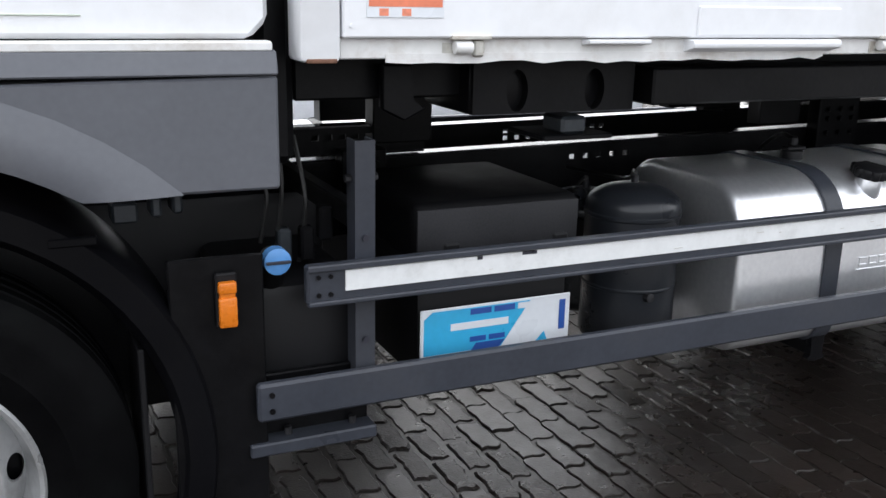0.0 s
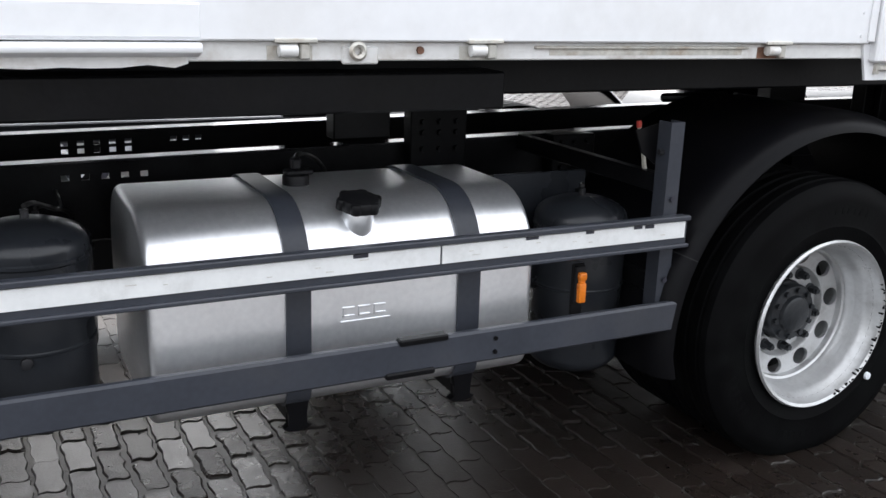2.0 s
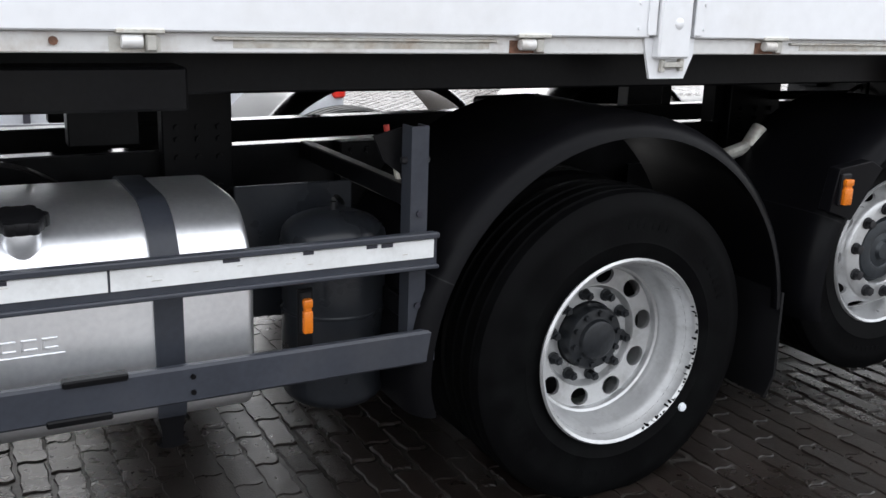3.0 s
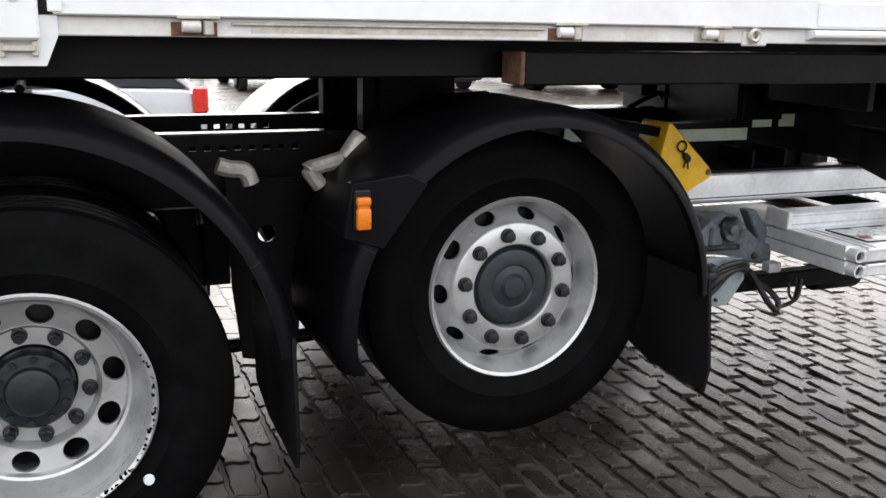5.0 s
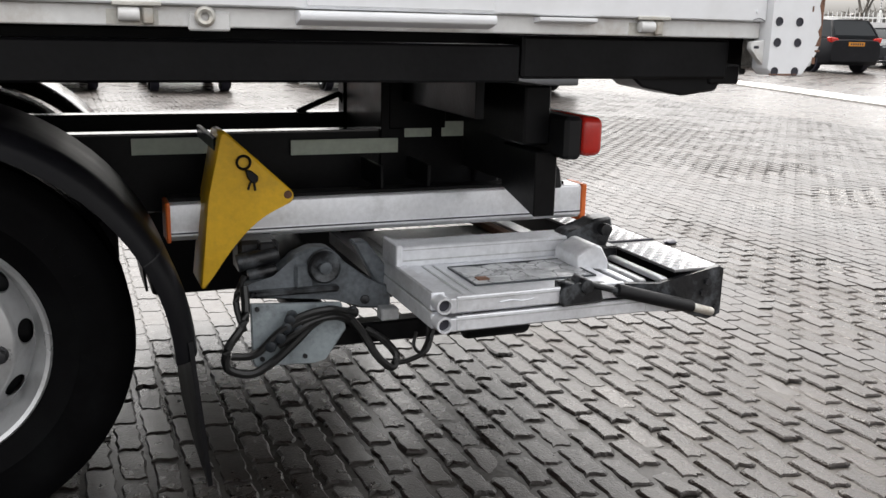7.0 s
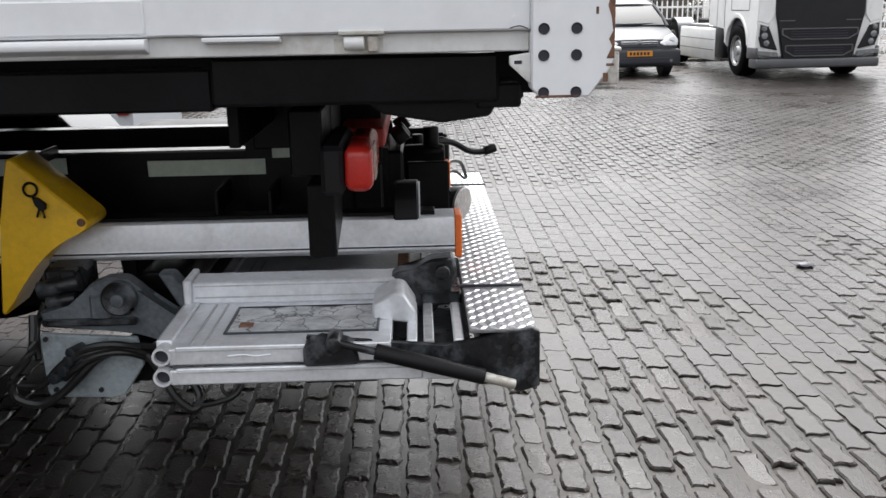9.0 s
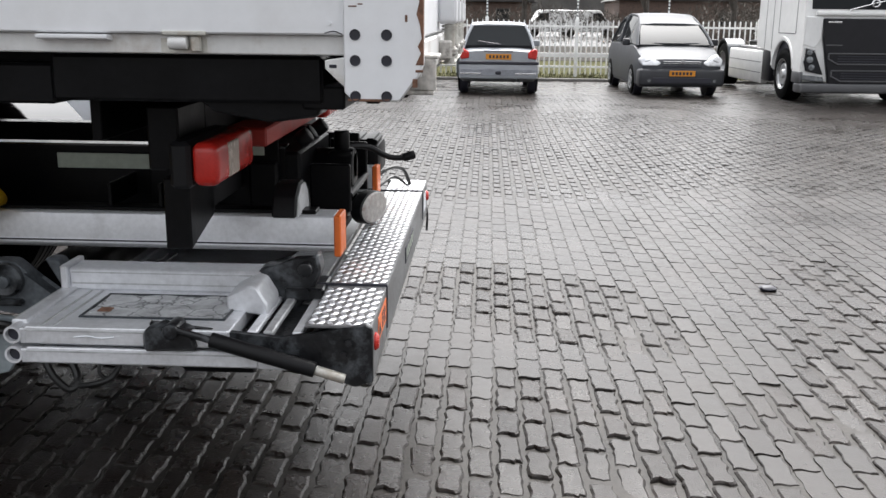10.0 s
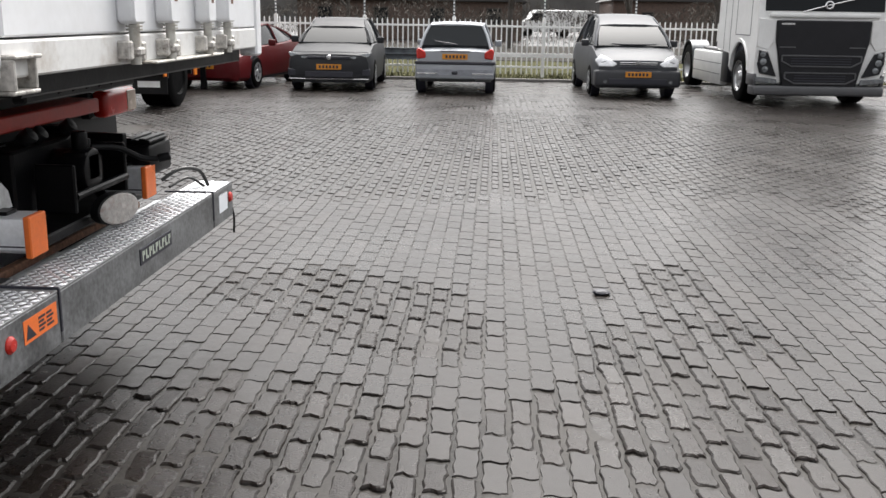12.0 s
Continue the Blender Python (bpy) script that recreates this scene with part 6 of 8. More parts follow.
# lift arms, hydraulic block, hoses
g = nb(); prism(g, [(0.943, 0.684), (1.038, 0.693), (1.075, 0.735), (1.10, 0.762), (1.154, 0.782), (1.211, 0.780), (1.250, 0.748), (1.275, 0.708), (1.335, 0.662), (1.42, 0.637), (1.42, 0.56), (1.317, 0.569), (1.232, 0.605), (1.149, 0.625), (0.946, 0.632)], "y", 0.53, 0.60, 0.008)
sa = part("swing_arm", g, M_GALV, lift, "grimy grey galvanised swing arm")
g = nb(); lathe(g, [(0.020, 0.505), (0.045, 0.500), (0.054, 0.510), (0.054, 0.545), (0.030, 0.545), (0.020, 0.52)], (1.192, 0, 0.722), "y", 28)
part("pivot_ring", g, M_DIRTY, sa, "greasy dark pivot bush")
part("pivot_pin", rod(nb(), (1.192, 0.490, 0.722), (1.192, 0.65, 0.722), 0.021, 12, bev=0.004), M_GALV, sa)
part("arm_ridge", box(nb(), 0.955, 1.24, 0.505, 0.535, 0.640, 0.660, 0.006), M_DIRTY, sa)
part("arm_lug", box(nb(), 1.10, 1.16, 0.515, 0.535, 0.655, 0.735, 0.008), M_GALV, sa)
part("arm_bolt", rod(nb(), (1.33, 0.52, 0.60), (1.33, 0.54, 0.60), 0.016, 8, bev=0.003), M_DIRTY, sa)
part("arm_bolt", rod(nb(), (1.29, 0.52, 0.56), (1.29, 0.54, 0.56), 0.020, 10, bev=0.004), M_DIRTY, sa)
g = nb(); prism(g, [(0.953, 0.628), (1.242, 0.608), (1.256, 0.52), (1.19, 0.425), (1.15, 0.415), (0.965, 0.424), (0.957, 0.44)], "y", 0.485, 0.505, 0.004)
part("side_bracket", g, mat("pale_zinc_plate", (0.30, 0.34, 0.36), 0.5, 0.2, vary=0.2, scale=8, bump=0.1, dirt=(0.05, 0.05, 0.05), dirt_amount=0.7, dirt_scale=9), lift, "pale zinc plated bracket")
for x, z in ((0.972, 0.612), (0.985, 0.45), (1.12, 0.445), (1.22, 0.585)):
    part("bracket_bolt", rod(nb(), (x, 0.477, z), (x, 0.487, z), 0.008, 6), M_NUT, lift)
g = nb(); box(g, 0.94, 1.07, 0.60, 0.72, 0.69, 0.80, 0.012); rod(g, (0.93, 0.58, 0.735), (1.06, 0.58, 0.760), 0.028, 14, bev=0.005); rod(g, (0.96, 0.56, 0.70), (1.05, 0.56, 0.715), 0.020, 12, bev=0.004); box(g, 1.0, 1.05, 0.57, 0.62, 0.765, 0.80, 0.006)
part("hydraulic_block", g, M_DIRTY, lift, "greasy black hydraulic block")
g = nb(); prism(g, [(1.30, 0.785), (1.345, 0.785), (1.44, 0.665), (1.44, 0.585), (1.40, 0.60)], "y", 0.56, 0.62, 0.006)
part("swing_arm", g, M_GALV, lift)
part("arm_block", box(nb(), 1.372, 1.432, 0.48, 0.53, 0.535, 0.575, 0.004), M_ALU_DULL, lift)
part("cross_tube", rod(nb(), (1.20, 0.55, 0.50), (1.20, 2.0, 0.50), 0.06, 18), M_BLACK, lift)
part("lower_beam", box(nb(), 1.20, 1.95, 0.55, 0.62, 0.44, 0.51, 0.006), M_BLACK, lift)
part("drum", rod(nb(), (1.72, 0.62, 0.455), (1.96, 0.62, 0.455), 0.06, 20, bev=0.012), M_BLACK_MATT, lift)
part("drum", rod(nb(), (1.20, 0.85, 0.62), (1.20, 1.7, 0.62), 0.09, 20, bev=0.012), M_BLACK, lift)
hoses = (
    ([(0.937, 0.50, 0.684), (0.932, 0.47, 0.584), (0.875, 0.45, 0.506), (0.870, 0.45, 0.45), (0.902, 0.45, 0.425), (0.955, 0.45, 0.418), (1.019, 0.45, 0.454), (1.085, 0.44, 0.515), (1.135, 0.44, 0.562), (1.217, 0.46, 0.588), (1.29, 0.52, 0.56)], 0.0135),
    ([(0.888, 0.46, 0.475), (0.958, 0.45, 0.479), (1.023, 0.44, 0.54), (1.096, 0.43, 0.592), (1.185, 0.43, 0.608), (1.25, 0.47, 0.58)], 0.012),
    ([(1.02, 0.455, 0.515), (1.06, 0.435, 0.56), (1.12, 0.43, 0.583), (1.20, 0.44, 0.595), (1.27, 0.48, 0.555)], 0.011),
    ([(1.03, 0.445, 0.50), (1.07, 0.43, 0.535), (1.14, 0.43, 0.575), (1.22, 0.45, 0.575), (1.28, 0.50, 0.53)], 0.011),
    ([(1.27, 0.48, 0.555), (1.31, 0.47, 0.50), (1.349, 0.45, 0.43), (1.40, 0.45, 0.385), (1.42, 0.47, 0.42), (1.38, 0.5, 0.47), (1.33, 0.52, 0.50)], 0.013),
    ([(1.401, 0.45, 0.40), (1.46, 0.47, 0.395), (1.53, 0.48, 0.42), (1.56, 0.5, 0.49)], 0.009),
    ([(1.50, 0.5, 0.48), (1.485, 0.48, 0.44), (1.51, 0.48, 0.415), (1.54, 0.5, 0.45), (1.55, 0.52, 0.49)], 0.006),
    ([(0.95, 0.56, 0.70), (0.92, 0.55, 0.62), (0.935, 0.50, 0.54)], 0.011))
for pts, r in hoses:
    part("hydraulic_hose", sweep(nb(), pts, r, 8), M_HOSE, lift)
for x, z in ((1.03, 0.53), (1.05, 0.56), (1.00, 0.505), (1.06, 0.585), (1.085, 0.555)):
    part("hose_fitting", rod(nb(), (x, 0.425, z), (x + 0.02, 0.48, z), 0.018, 8, bev=0.003), M_HUB, lift)

# ---------------- parked cars ----------------


def ring_of(y, zb, zt, w, n=0):
    return [(-w * 0.90, y, zb), (-w * 0.985, y, zb + 0.07), (-w, y, zb + 0.40 * (zt - zb)), (-w * 0.985, y, zb + 0.72 * (zt - zb)), (-w * 0.93, y, zt - 0.04), (-w * 0.80, y, zt - 0.005), (-w * 0.4, y, zt + 0.012), (w * 0.4, y, zt + 0.012), (w * 0.80, y, zt - 0.005), (w * 0.93, y, zt - 0.04), (w * 0.985, y, zb + 0.72 * (zt - zb)), (w, y, zb + 0.40 * (zt - zb)), (w * 0.985, y, zb + 0.07), (w * 0.90, y, zb)]


def plain(name, base, rough, coat=0.0, metal=0.0):
    return mat(name, base, rough, metal, vary=0.06, scale=4, coat=coat, rvar=0.05, spec=0.12, dirt=tuple(min(1, c * 0.6 + 0.04) for c in base), dirt_amount=0.25)


M_PLATE = mat("yellow_plate", (0.62, 0.24, 0.015), 0.45, vary=0.05)
M_HEAD = mat("head_lamp_glass", (0.20, 0.21, 0.22), 0.10, 0.4, vary=0.5, scale=16)
M_HEADPALE = mat("pale_head_lamp", (0.46, 0.47, 0.49), 0.12, 0.3, vary=0.3, scale=14)
M_CHROME = mat("chrome", (0.75, 0.75, 0.76), 0.15, 0.95, vary=0.05)
M_CARRIM = mat("alloy_rim", (0.45, 0.46, 0.47), 0.35, 0.5, vary=0.1, scale=12)


def car(name, label, paint, lower, house, L, W, wheels, R, front, place, turn, trim=None):
    """A parked car. lower: stations (y, bottom, top, half width); house: stations (y, belt, roof, half belt, half roof); y runs from the nose."""
    o = thing(name, (0, 0, 0), label, "car", "cars parked along the fence")
    g = nb(); loft(g, [ring_of(*s) for s in lower])
    body = part("body", g, paint, o)
    # glass house
    rg = []
    for y, zb, zr, wb, wr in house:
        rg.append([(-wb, y, zb), (-wb * 0.4 - wr * 0.6, y, zb + 0.7 * (zr - zb)), (-wr, y, zr), (wr, y, zr), (wb * 0.4 + wr * 0.6, y, zb + 0.7 * (zr - zb)), (wb, y, zb)])
    g = nb(); loft(g, rg); part("glass_house", g, M_GLASS, o, "dark car windows")
    # roof skin and pillars
    top = [s for s in house if s[2] > house[0][2] + 0.25]
    g = nb(); loft(g, [[(-wr - 0.02, y, zr - 0.035), (-wr, y, zr + 0.008), (-wr * 0.5, y, zr + 0.03), (wr * 0.5, y, zr + 0.03), (wr, y, zr + 0.008), (wr + 0.02, y, zr - 0.035)] for y, zb, zr, wb, wr in top]); part("roof", g, paint, o)
    for s in (-1, 1):
        for u, v in ((house[0], top[0]), (house[-1], top[-1])):
            part("pillar", sweep(nb(), [(s * (u[3] + 0.0), u[0], u[1]), (s * ((u[3] + v[4]) / 2 + 0.012), (u[0] + v[0]) / 2, (u[1] + v[2]) / 2 + 0.02), (s * v[4], v[0], v[2])], 0.032, 6), paint, o)
        m = house[len(house) // 2]
        part("pillar", sweep(nb(), [(s * (m[3] + 0.006), m[0], m[1]), (s * (m[3] * 0.4 + m[4] * 0.6 + 0.012), m[0] + 0.02, m[1] + 0.7 * (m[2] - m[1])), (s * m[4], m[0] + 0.03, m[2])], 0.03, 6), paint, o)
        part("roof_rail", sweep(nb(), [(s * (t_[4] + 0.005), t_[0], t_[2] - 0.01) for t_ in top], 0.022, 6), paint, o)
    # wheels, with solid dark discs standing in for the hollow arches
    for wy in wheels:
        for s in (-1, 1):
            x = s * (W / 2 - 0.09)
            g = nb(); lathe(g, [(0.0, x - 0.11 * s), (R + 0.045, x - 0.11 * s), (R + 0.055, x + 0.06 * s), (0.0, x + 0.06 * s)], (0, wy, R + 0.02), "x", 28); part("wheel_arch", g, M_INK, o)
            g = nb(); lathe(g, [(R * 0.6, x + 0.1 * s), (R * 0.68, x + 0.105 * s), (R * 0.92, x + 0.095 * s), (R, x + 0.07 * s), (R, x - 0.09 * s), (R * 0.6, x - 0.1 * s)], (0, wy, R), "x", 32); w = part("wheel", g, M_TYRE, o, "black car tyre with alloy rim")
            g = nb(); lathe(g, [(0.0, x + 0.10 * s), (R * 0.15, x + 0.102 * s), (R * 0.2, x + 0.085 * s), (R * 0.55, x + 0.095 * s), (R * 0.63, x + 0.103 * s), (R * 0.64, x + 0.08 * s)], (0, wy, R), "x", 32); part("rim", g, M_CARRIM, w)
            for k in range(5):
                w_ = 2 * math.pi * k / 5
                part("rim_gap", rod(nb(), (x + 0.094 * s, wy + R * 0.4 * math.cos(w_), R + R * 0.4 * math.sin(w_)), (x + 0.099 * s, wy + R * 0.4 * math.cos(w_), R + R * 0.4 * math.sin(w_)), R * 0.11, 8), M_INK, w)
    # mirrors, sills, door seams
    for s in (-1, 1):
        my = house[0][0] + 0.42
        g = nb(); box(g, s * (W / 2 - 0.02) if s > 0 else -W / 2 - 0.14, s * (W / 2 + 0.14) if s > 0 else -W / 2 + 0.02, my, my + 0.09, house[0][1] + 0.0, house[0][1] + 0.14, 0.03, 3)
        part("mirror", g, trim or paint, o)
        part("sill", box(nb(), s * (W / 2 - 0.05) - 0.02, s * (W / 2 - 0.05) + 0.02, wheels[0] + R + 0.08, wheels[1] - R - 0.08, lower[1][1], lower[1][1] + 0.09, 0.01), M_INK, o)
    # number plate at both ends as plain bars
    for yy, s, zz in ((front.get("plate_y", -0.012), -1, front["plate"]), (L + 0.002, 1, front["rear_plate"])):
        pl = part("number_plate", box(nb(), -0.26, 0.26, yy, yy + 0.01, zz, zz + 0.11, 0.002), M_PLATE, o, "yellow number plate with dark bars")
        g = nb()
        for k in range(6):
            box(g, -0.21 + 0.072 * k, -0.165 + 0.072 * k, yy - 0.002 if s < 0 else yy + 0.01, yy if s < 0 else yy + 0.012, zz + 0.025, zz + 0.085, 0)
        part("plate_bars", g, M_INK, pl)
    return o


def finish(o, place, turn):
    o.location = place
    o.rotation_euler = (0, 0, radians(turn))


P_GREY = plain("dark_grey_car_paint", (0.030, 0.031, 0.034), 0.42, 0.0, 0.1)
P_MID = plain("blue_grey_car_paint", (0.060, 0.063, 0.070), 0.40, 0.0, 0.15)
P_SILVER = plain("silver_car_paint", (0.33, 0.345, 0.37), 0.45, 0.0, 0.15)
P_RED = plain("dark_red_car_paint", (0.085, 0.008, 0.010), 0.36, 0.0)
P_BLACK = plain("black_car_paint", (0.012, 0.012, 0.014), 0.35, 0.0)
M_BUMP = mat("grey_bumper_plastic", (0.028, 0.029, 0.034), 0.5, vary=0.1)

# dark grey hatchback, nose to the yard
golf = car("hatchback_car", "dark grey hatchback parked nose out by the fence", P_GREY,
           [(0.0, 0.24, 0.62, 0.70), (0.05, 0.17, 0.74, 0.83), (0.25, 0.16, 0.80, 0.885), (0.9, 0.16, 0.92, 0.90), (1.25, 0.17, 0.97, 0.90), (2.5, 0.17, 0.97, 0.90), (3.6, 0.18, 0.97, 0.89), (4.1, 0.22, 0.95, 0.86), (4.25, 0.30, 0.85, 0.78)],
           [(1.05, 0.95, 0.97, 0.78, 0.70), (1.55, 0.97, 1.28, 0.80, 0.62), (1.95, 0.97, 1.45, 0.81, 0.57), (2.7, 0.97, 1.47, 0.81, 0.57), (3.55, 0.97, 1.41, 0.80, 0.55), (4.15, 0.95, 1.0, 0.74, 0.62)], 4.25, 1.79, (0.85, 3.45), 0.32, {"plate": 0.44, "rear_plate": 0.75}, (0, 0, 0), 0)
for s in (-1, 1):
    g = nb(); prism(g, [(s * 0.42, 0.70), (s * 0.50, 0.655), (s * 0.83, 0.70), (s * 0.87, 0.79), (s * 0.72, 0.765)], "y", 0.0, 0.22, 0.01)
    for v in g.verts:
        v.co.y += max(0.0, v.co.z - 0.66) * 0.6 + 0.45 * max(0.0, abs(v.co.x) - 0.66)
    part("head_lamp", g, M_HEAD, golf, "clear head lamp")
    g = nb(); prism(g, [(s * 0.52, 0.34), (s * 0.86, 0.30), (s * 0.86, 0.46), (s * 0.62, 0.42)], "y", 0.0, 0.1, 0.01); part("air_intake", g, M_INK, golf)
part("grille", box(nb(), -0.45, 0.45, -0.015, 0.1, 0.655, 0.715, 0.01), M_INK, golf)
part("lower_intake", box(nb(), -0.50, 0.50, -0.02, 0.1, 0.28, 0.40, 0.012), M_INK, golf)
part("bumper_line", box(nb(), -0.84, 0.84, -0.005, 0.08, 0.235, 0.255, 0.006), M_CHROME, golf)
part("badge", lathe(nb(), [(0.0, -0.03), (0.05, -0.028), (0.055, -0.015)], (0, 0, 0.685), "y", 20), M_CHROME, golf)
part("bonnet_seam", box(nb(), -0.80, 0.80, 0.16, 0.17, 0.79, 0.80, 0.002), M_INK, golf)
finish(golf, (0.28, 17.6, 0), 2)

# silver small hatchback, tail to the yard
peu = car("small_hatchback_car", "silver three-door hatchback parked tail out by the fence", P_SILVER,
          [(0.0, 0.30, 0.55, 0.60), (0.08, 0.22, 0.68, 0.74), (0.4, 0.2, 0.80, 0.81), (0.95, 0.2, 0.90, 0.825), (2.6, 0.2, 0.92, 0.825), (3.4, 0.22, 0.93, 0.82), (3.72, 0.26, 0.92, 0.80), (3.82, 0.34, 0.86, 0.76)],
          [(0.85, 0.90, 0.92, 0.72, 0.65), (1.55, 0.92, 1.38, 0.74, 0.56), (2.2, 0.92, 1.42, 0.745, 0.55), (3.36, 0.92, 1.37, 0.73, 0.55), (3.72, 0.91, 0.98, 0.72, 0.66)], 3.82, 1.65, (0.75, 3.2), 0.29, {"plate": 0.45, "rear_plate": 0.70}, (0, 0, 0), 0)
part("rear_bumper", box(nb(), -0.81, 0.81, 3.60, 3.90, 0.30, 0.62, 0.05, 3), P_SILVER, peu)
part("bumper_strip", box(nb(), -0.82, 0.82, 3.86, 3.915, 0.60, 0.665, 0.012), M_INK, peu)
part("lower_bumper", box(nb(), -0.80, 0.80, 3.84, 3.905, 0.36, 0.52, 0.02), mat("grey_silver_bumper", (0.25, 0.26, 0.29), 0.5), peu)
for s in (-1, 1):
    g = nb(); prism(g, [(s * 0.60, 0.72), (s * 0.78, 0.70), (s * 0.80, 0.88), (s * 0.74, 0.93), (s * 0.60, 0.84)], "y", 3.70, 3.84, 0.02); part("tail_lamp", g, M_RED, peu, "red tail lamp")
    # The bumper's highlight is set in as thin chrome bars.
    part("bumper_highlight", box(nb(), min(s * 0.35, s * 0.78), max(s * 0.35, s * 0.78), 3.895, 3.91, 0.405, 0.43, 0.004), M_CHROME, peu)
part("boot_handle", box(nb(), -0.30, 0.30, 3.80, 3.84, 0.855, 0.875, 0.006), M_INK, peu)
g = nb(); rod(g, (-0.02, 3.735, 1.0), (0.42, 3.70, 1.06), 0.012, 6); box(g, -0.05, 0.25, 3.73, 3.75, 0.985, 1.01, 0.004); part("rear_wiper", g, M_INK, peu)
part("tow_ring", box(nb(), -0.06, 0.06, 3.88, 3.94, 0.40, 0.47, 0.02), M_INK, peu)
part("exhaust", rod(nb(), (-0.40, 3.6, 0.30), (-0.40, 3.93, 0.29), 0.028, 12), M_NUT, peu)
part("aerial", rod(nb(), (0, 3.0, 1.42), (0, 3.12, 1.50), 0.008, 6), M_INK, peu)
finish(peu, (2.92, 21.2, 0), 180)

# blue-grey people carrier, nose to the yard
pic = car("people_carrier_car", "blue-grey compact people carrier parked nose out by the fence", P_MID,
          [(0.0, 0.30, 0.60, 0.66), (0.06, 0.20, 0.74, 0.80), (0.3, 0.18, 0.86, 0.865), (0.75, 0.18, 0.98, 0.875), (1.1, 0.19, 1.03, 0.875), (3.2, 0.2, 1.04, 0.875), (4.0, 0.22, 1.02, 0.86), (4.28, 0.30, 0.95, 0.80)],
          [(0.75, 0.99, 1.02, 0.78, 0.72), (1.35, 1.03, 1.42, 0.79, 0.64), (1.85, 1.04, 1.60, 0.795, 0.58), (2.7, 1.04, 1.64, 0.795, 0.57), (3.6, 1.04, 1.56, 0.78, 0.55), (4.18, 1.0, 1.08, 0.74, 0.62)], 4.28, 1.75, (0.82, 3.55), 0.315, {"plate": 0.42, "plate_y": -0.066, "rear_plate": 0.75}, (0, 0, 0), 0, M_BUMP)
part("front_bumper", box(nb(), -0.86, 0.86, -0.05, 0.35, 0.22, 0.56, 0.06, 3), M_BUMP, pic, "dark grey plastic bumper")
part("lower_intake", box(nb(), -0.60, 0.60, -0.06, 0.05, 0.27, 0.40, 0.02), M_INK, pic)
for s in (-1, 1):
    g = nb(); prism(g, [(s * 0.42, 0.68), (s * 0.50, 0.62), (s * 0.80, 0.62), (s * 0.84, 0.74), (s * 0.74, 0.85), (s * 0.60, 0.80)], "y", -0.05, 0.25, 0.02)
    for v in g.verts:
        v.co.y += max(0.0, v.co.z - 0.62) * 0.85 + 0.3 * max(0.0, abs(v.co.x) - 0.62)
    part("head_lamp", g, M_HEADPALE, pic, "clear head lamp")
    g = nb(); rod(g, (s * 0.66, -0.055, 0.33), (s * 0.66, -0.04, 0.33), 0.035, 14); part("fog_lamp", g, M_HEAD, pic)
part("grille", box(nb(), -0.40, 0.40, -0.012, 0.1, 0.595, 0.625, 0.006), M_INK, pic)
part("grille_bar", box(nb(), -0.38, 0.38, 0.0, 0.08, 0.70, 0.715, 0.004), M_CHROME, pic)
part("grille_bar", box(nb(), -0.38, 0.38, 0.0, 0.08, 0.665, 0.675, 0.004), M_CHROME, pic)
g = nb()
for k in range(2):
    prism(g, [(-0.07, 0.66 + 0.035 * k), (0.0, 0.715 + 0.035 * k), (0.07, 0.66 + 0.035 * k), (0.055, 0.66 + 0.035 * k), (0.0, 0.70 + 0.035 * k), (-0.055, 0.66 + 0.035 * k)], "y", -0.012, 0.02)
part("badge", g, M_CHROME, pic)
g = nb(); sweep(g, [(-0.45, 0.80, 1.05), (0.0, 0.76, 1.045), (0.5, 0.80, 1.05)], 0.012, 6); part("wipers", g, M_INK, pic)
finish(pic, (6.62, 17.2, 0), 2)

# dark red low car beside the white body end
red = car("coupe_car", "dark red low coupe parked by the fence", P_RED,
          [(0.0, 0.24, 0.58, 0.66), (0.08, 0.17, 0.68, 0.80), (0.5, 0.16, 0.76, 0.88), (1.3, 0.16, 0.88, 0.90), (2.8, 0.17, 0.92, 0.90), (3.7, 0.2, 0.96, 0.88), (4.2, 0.26, 0.92, 0.82), (4.35, 0.36, 0.82, 0.74)],
          [(1.2, 0.86, 0.90, 0.76, 0.68), (2.0, 0.90, 1.28, 0.78, 0.54), (2.5, 0.90, 1.32, 0.78, 0.54), (3.2, 0.92, 1.24, 0.77, 0.53), (4.1, 0.93, 0.97, 0.72, 0.60)], 4.35, 1.80, (0.85, 3.5), 0.33, {"plate": 0.42, "rear_plate": 0.6}, (0, 0, 0), 0)
finish(red, (-2.35, 17.4, 0), -6)

# cars standing behind the truck
wcar = car("grey_hatchback_car", "silver-grey hatchback parked beyond the truck", P_SILVER,
           [(0.0, 0.28, 0.6, 0.66), (0.06, 0.2, 0.72, 0.8), (0.4, 0.18, 0.82, 0.86), (1.1, 0.18, 0.95, 0.87), (3.4, 0.19, 0.97, 0.87), (3.95, 0.22, 0.95, 0.84), (4.1, 0.32, 0.88, 0.78)],
           [(0.95, 0.94, 0.97, 0.76, 0.7), (1.6, 0.96, 1.38, 0.78, 0.58), (2.5, 0.96, 1.47, 0.78, 0.57), (3.4, 0.96, 1.40, 0.77, 0.55), (3.98, 0.94, 1.0, 0.72, 0.62)], 4.1, 1.74, (0.82, 3.35), 0.31, {"plate": 0.44, "rear_plate": 0.75}, (0, 0, 0), 0)
for s in (-1, 1):
    g = nb(); prism(g, [(s * 0.72, 0.76), (s * 0.84, 0.74), (s * 0.84, 0.96), (s * 0.76, 0.95)], "y", 3.98, 4.10, 0.02); part("tail_lamp", g, M_RED, wcar)
for yy in (1.55, 2.15, 2.75):
    for s in (-1, 1):
        part("door_gap", box(nb(), s * 0.87 - 0.012, s * 0.87 + 0.012, yy, yy + 0.05, 0.3, 0.95, 0), M_INK, wcar)
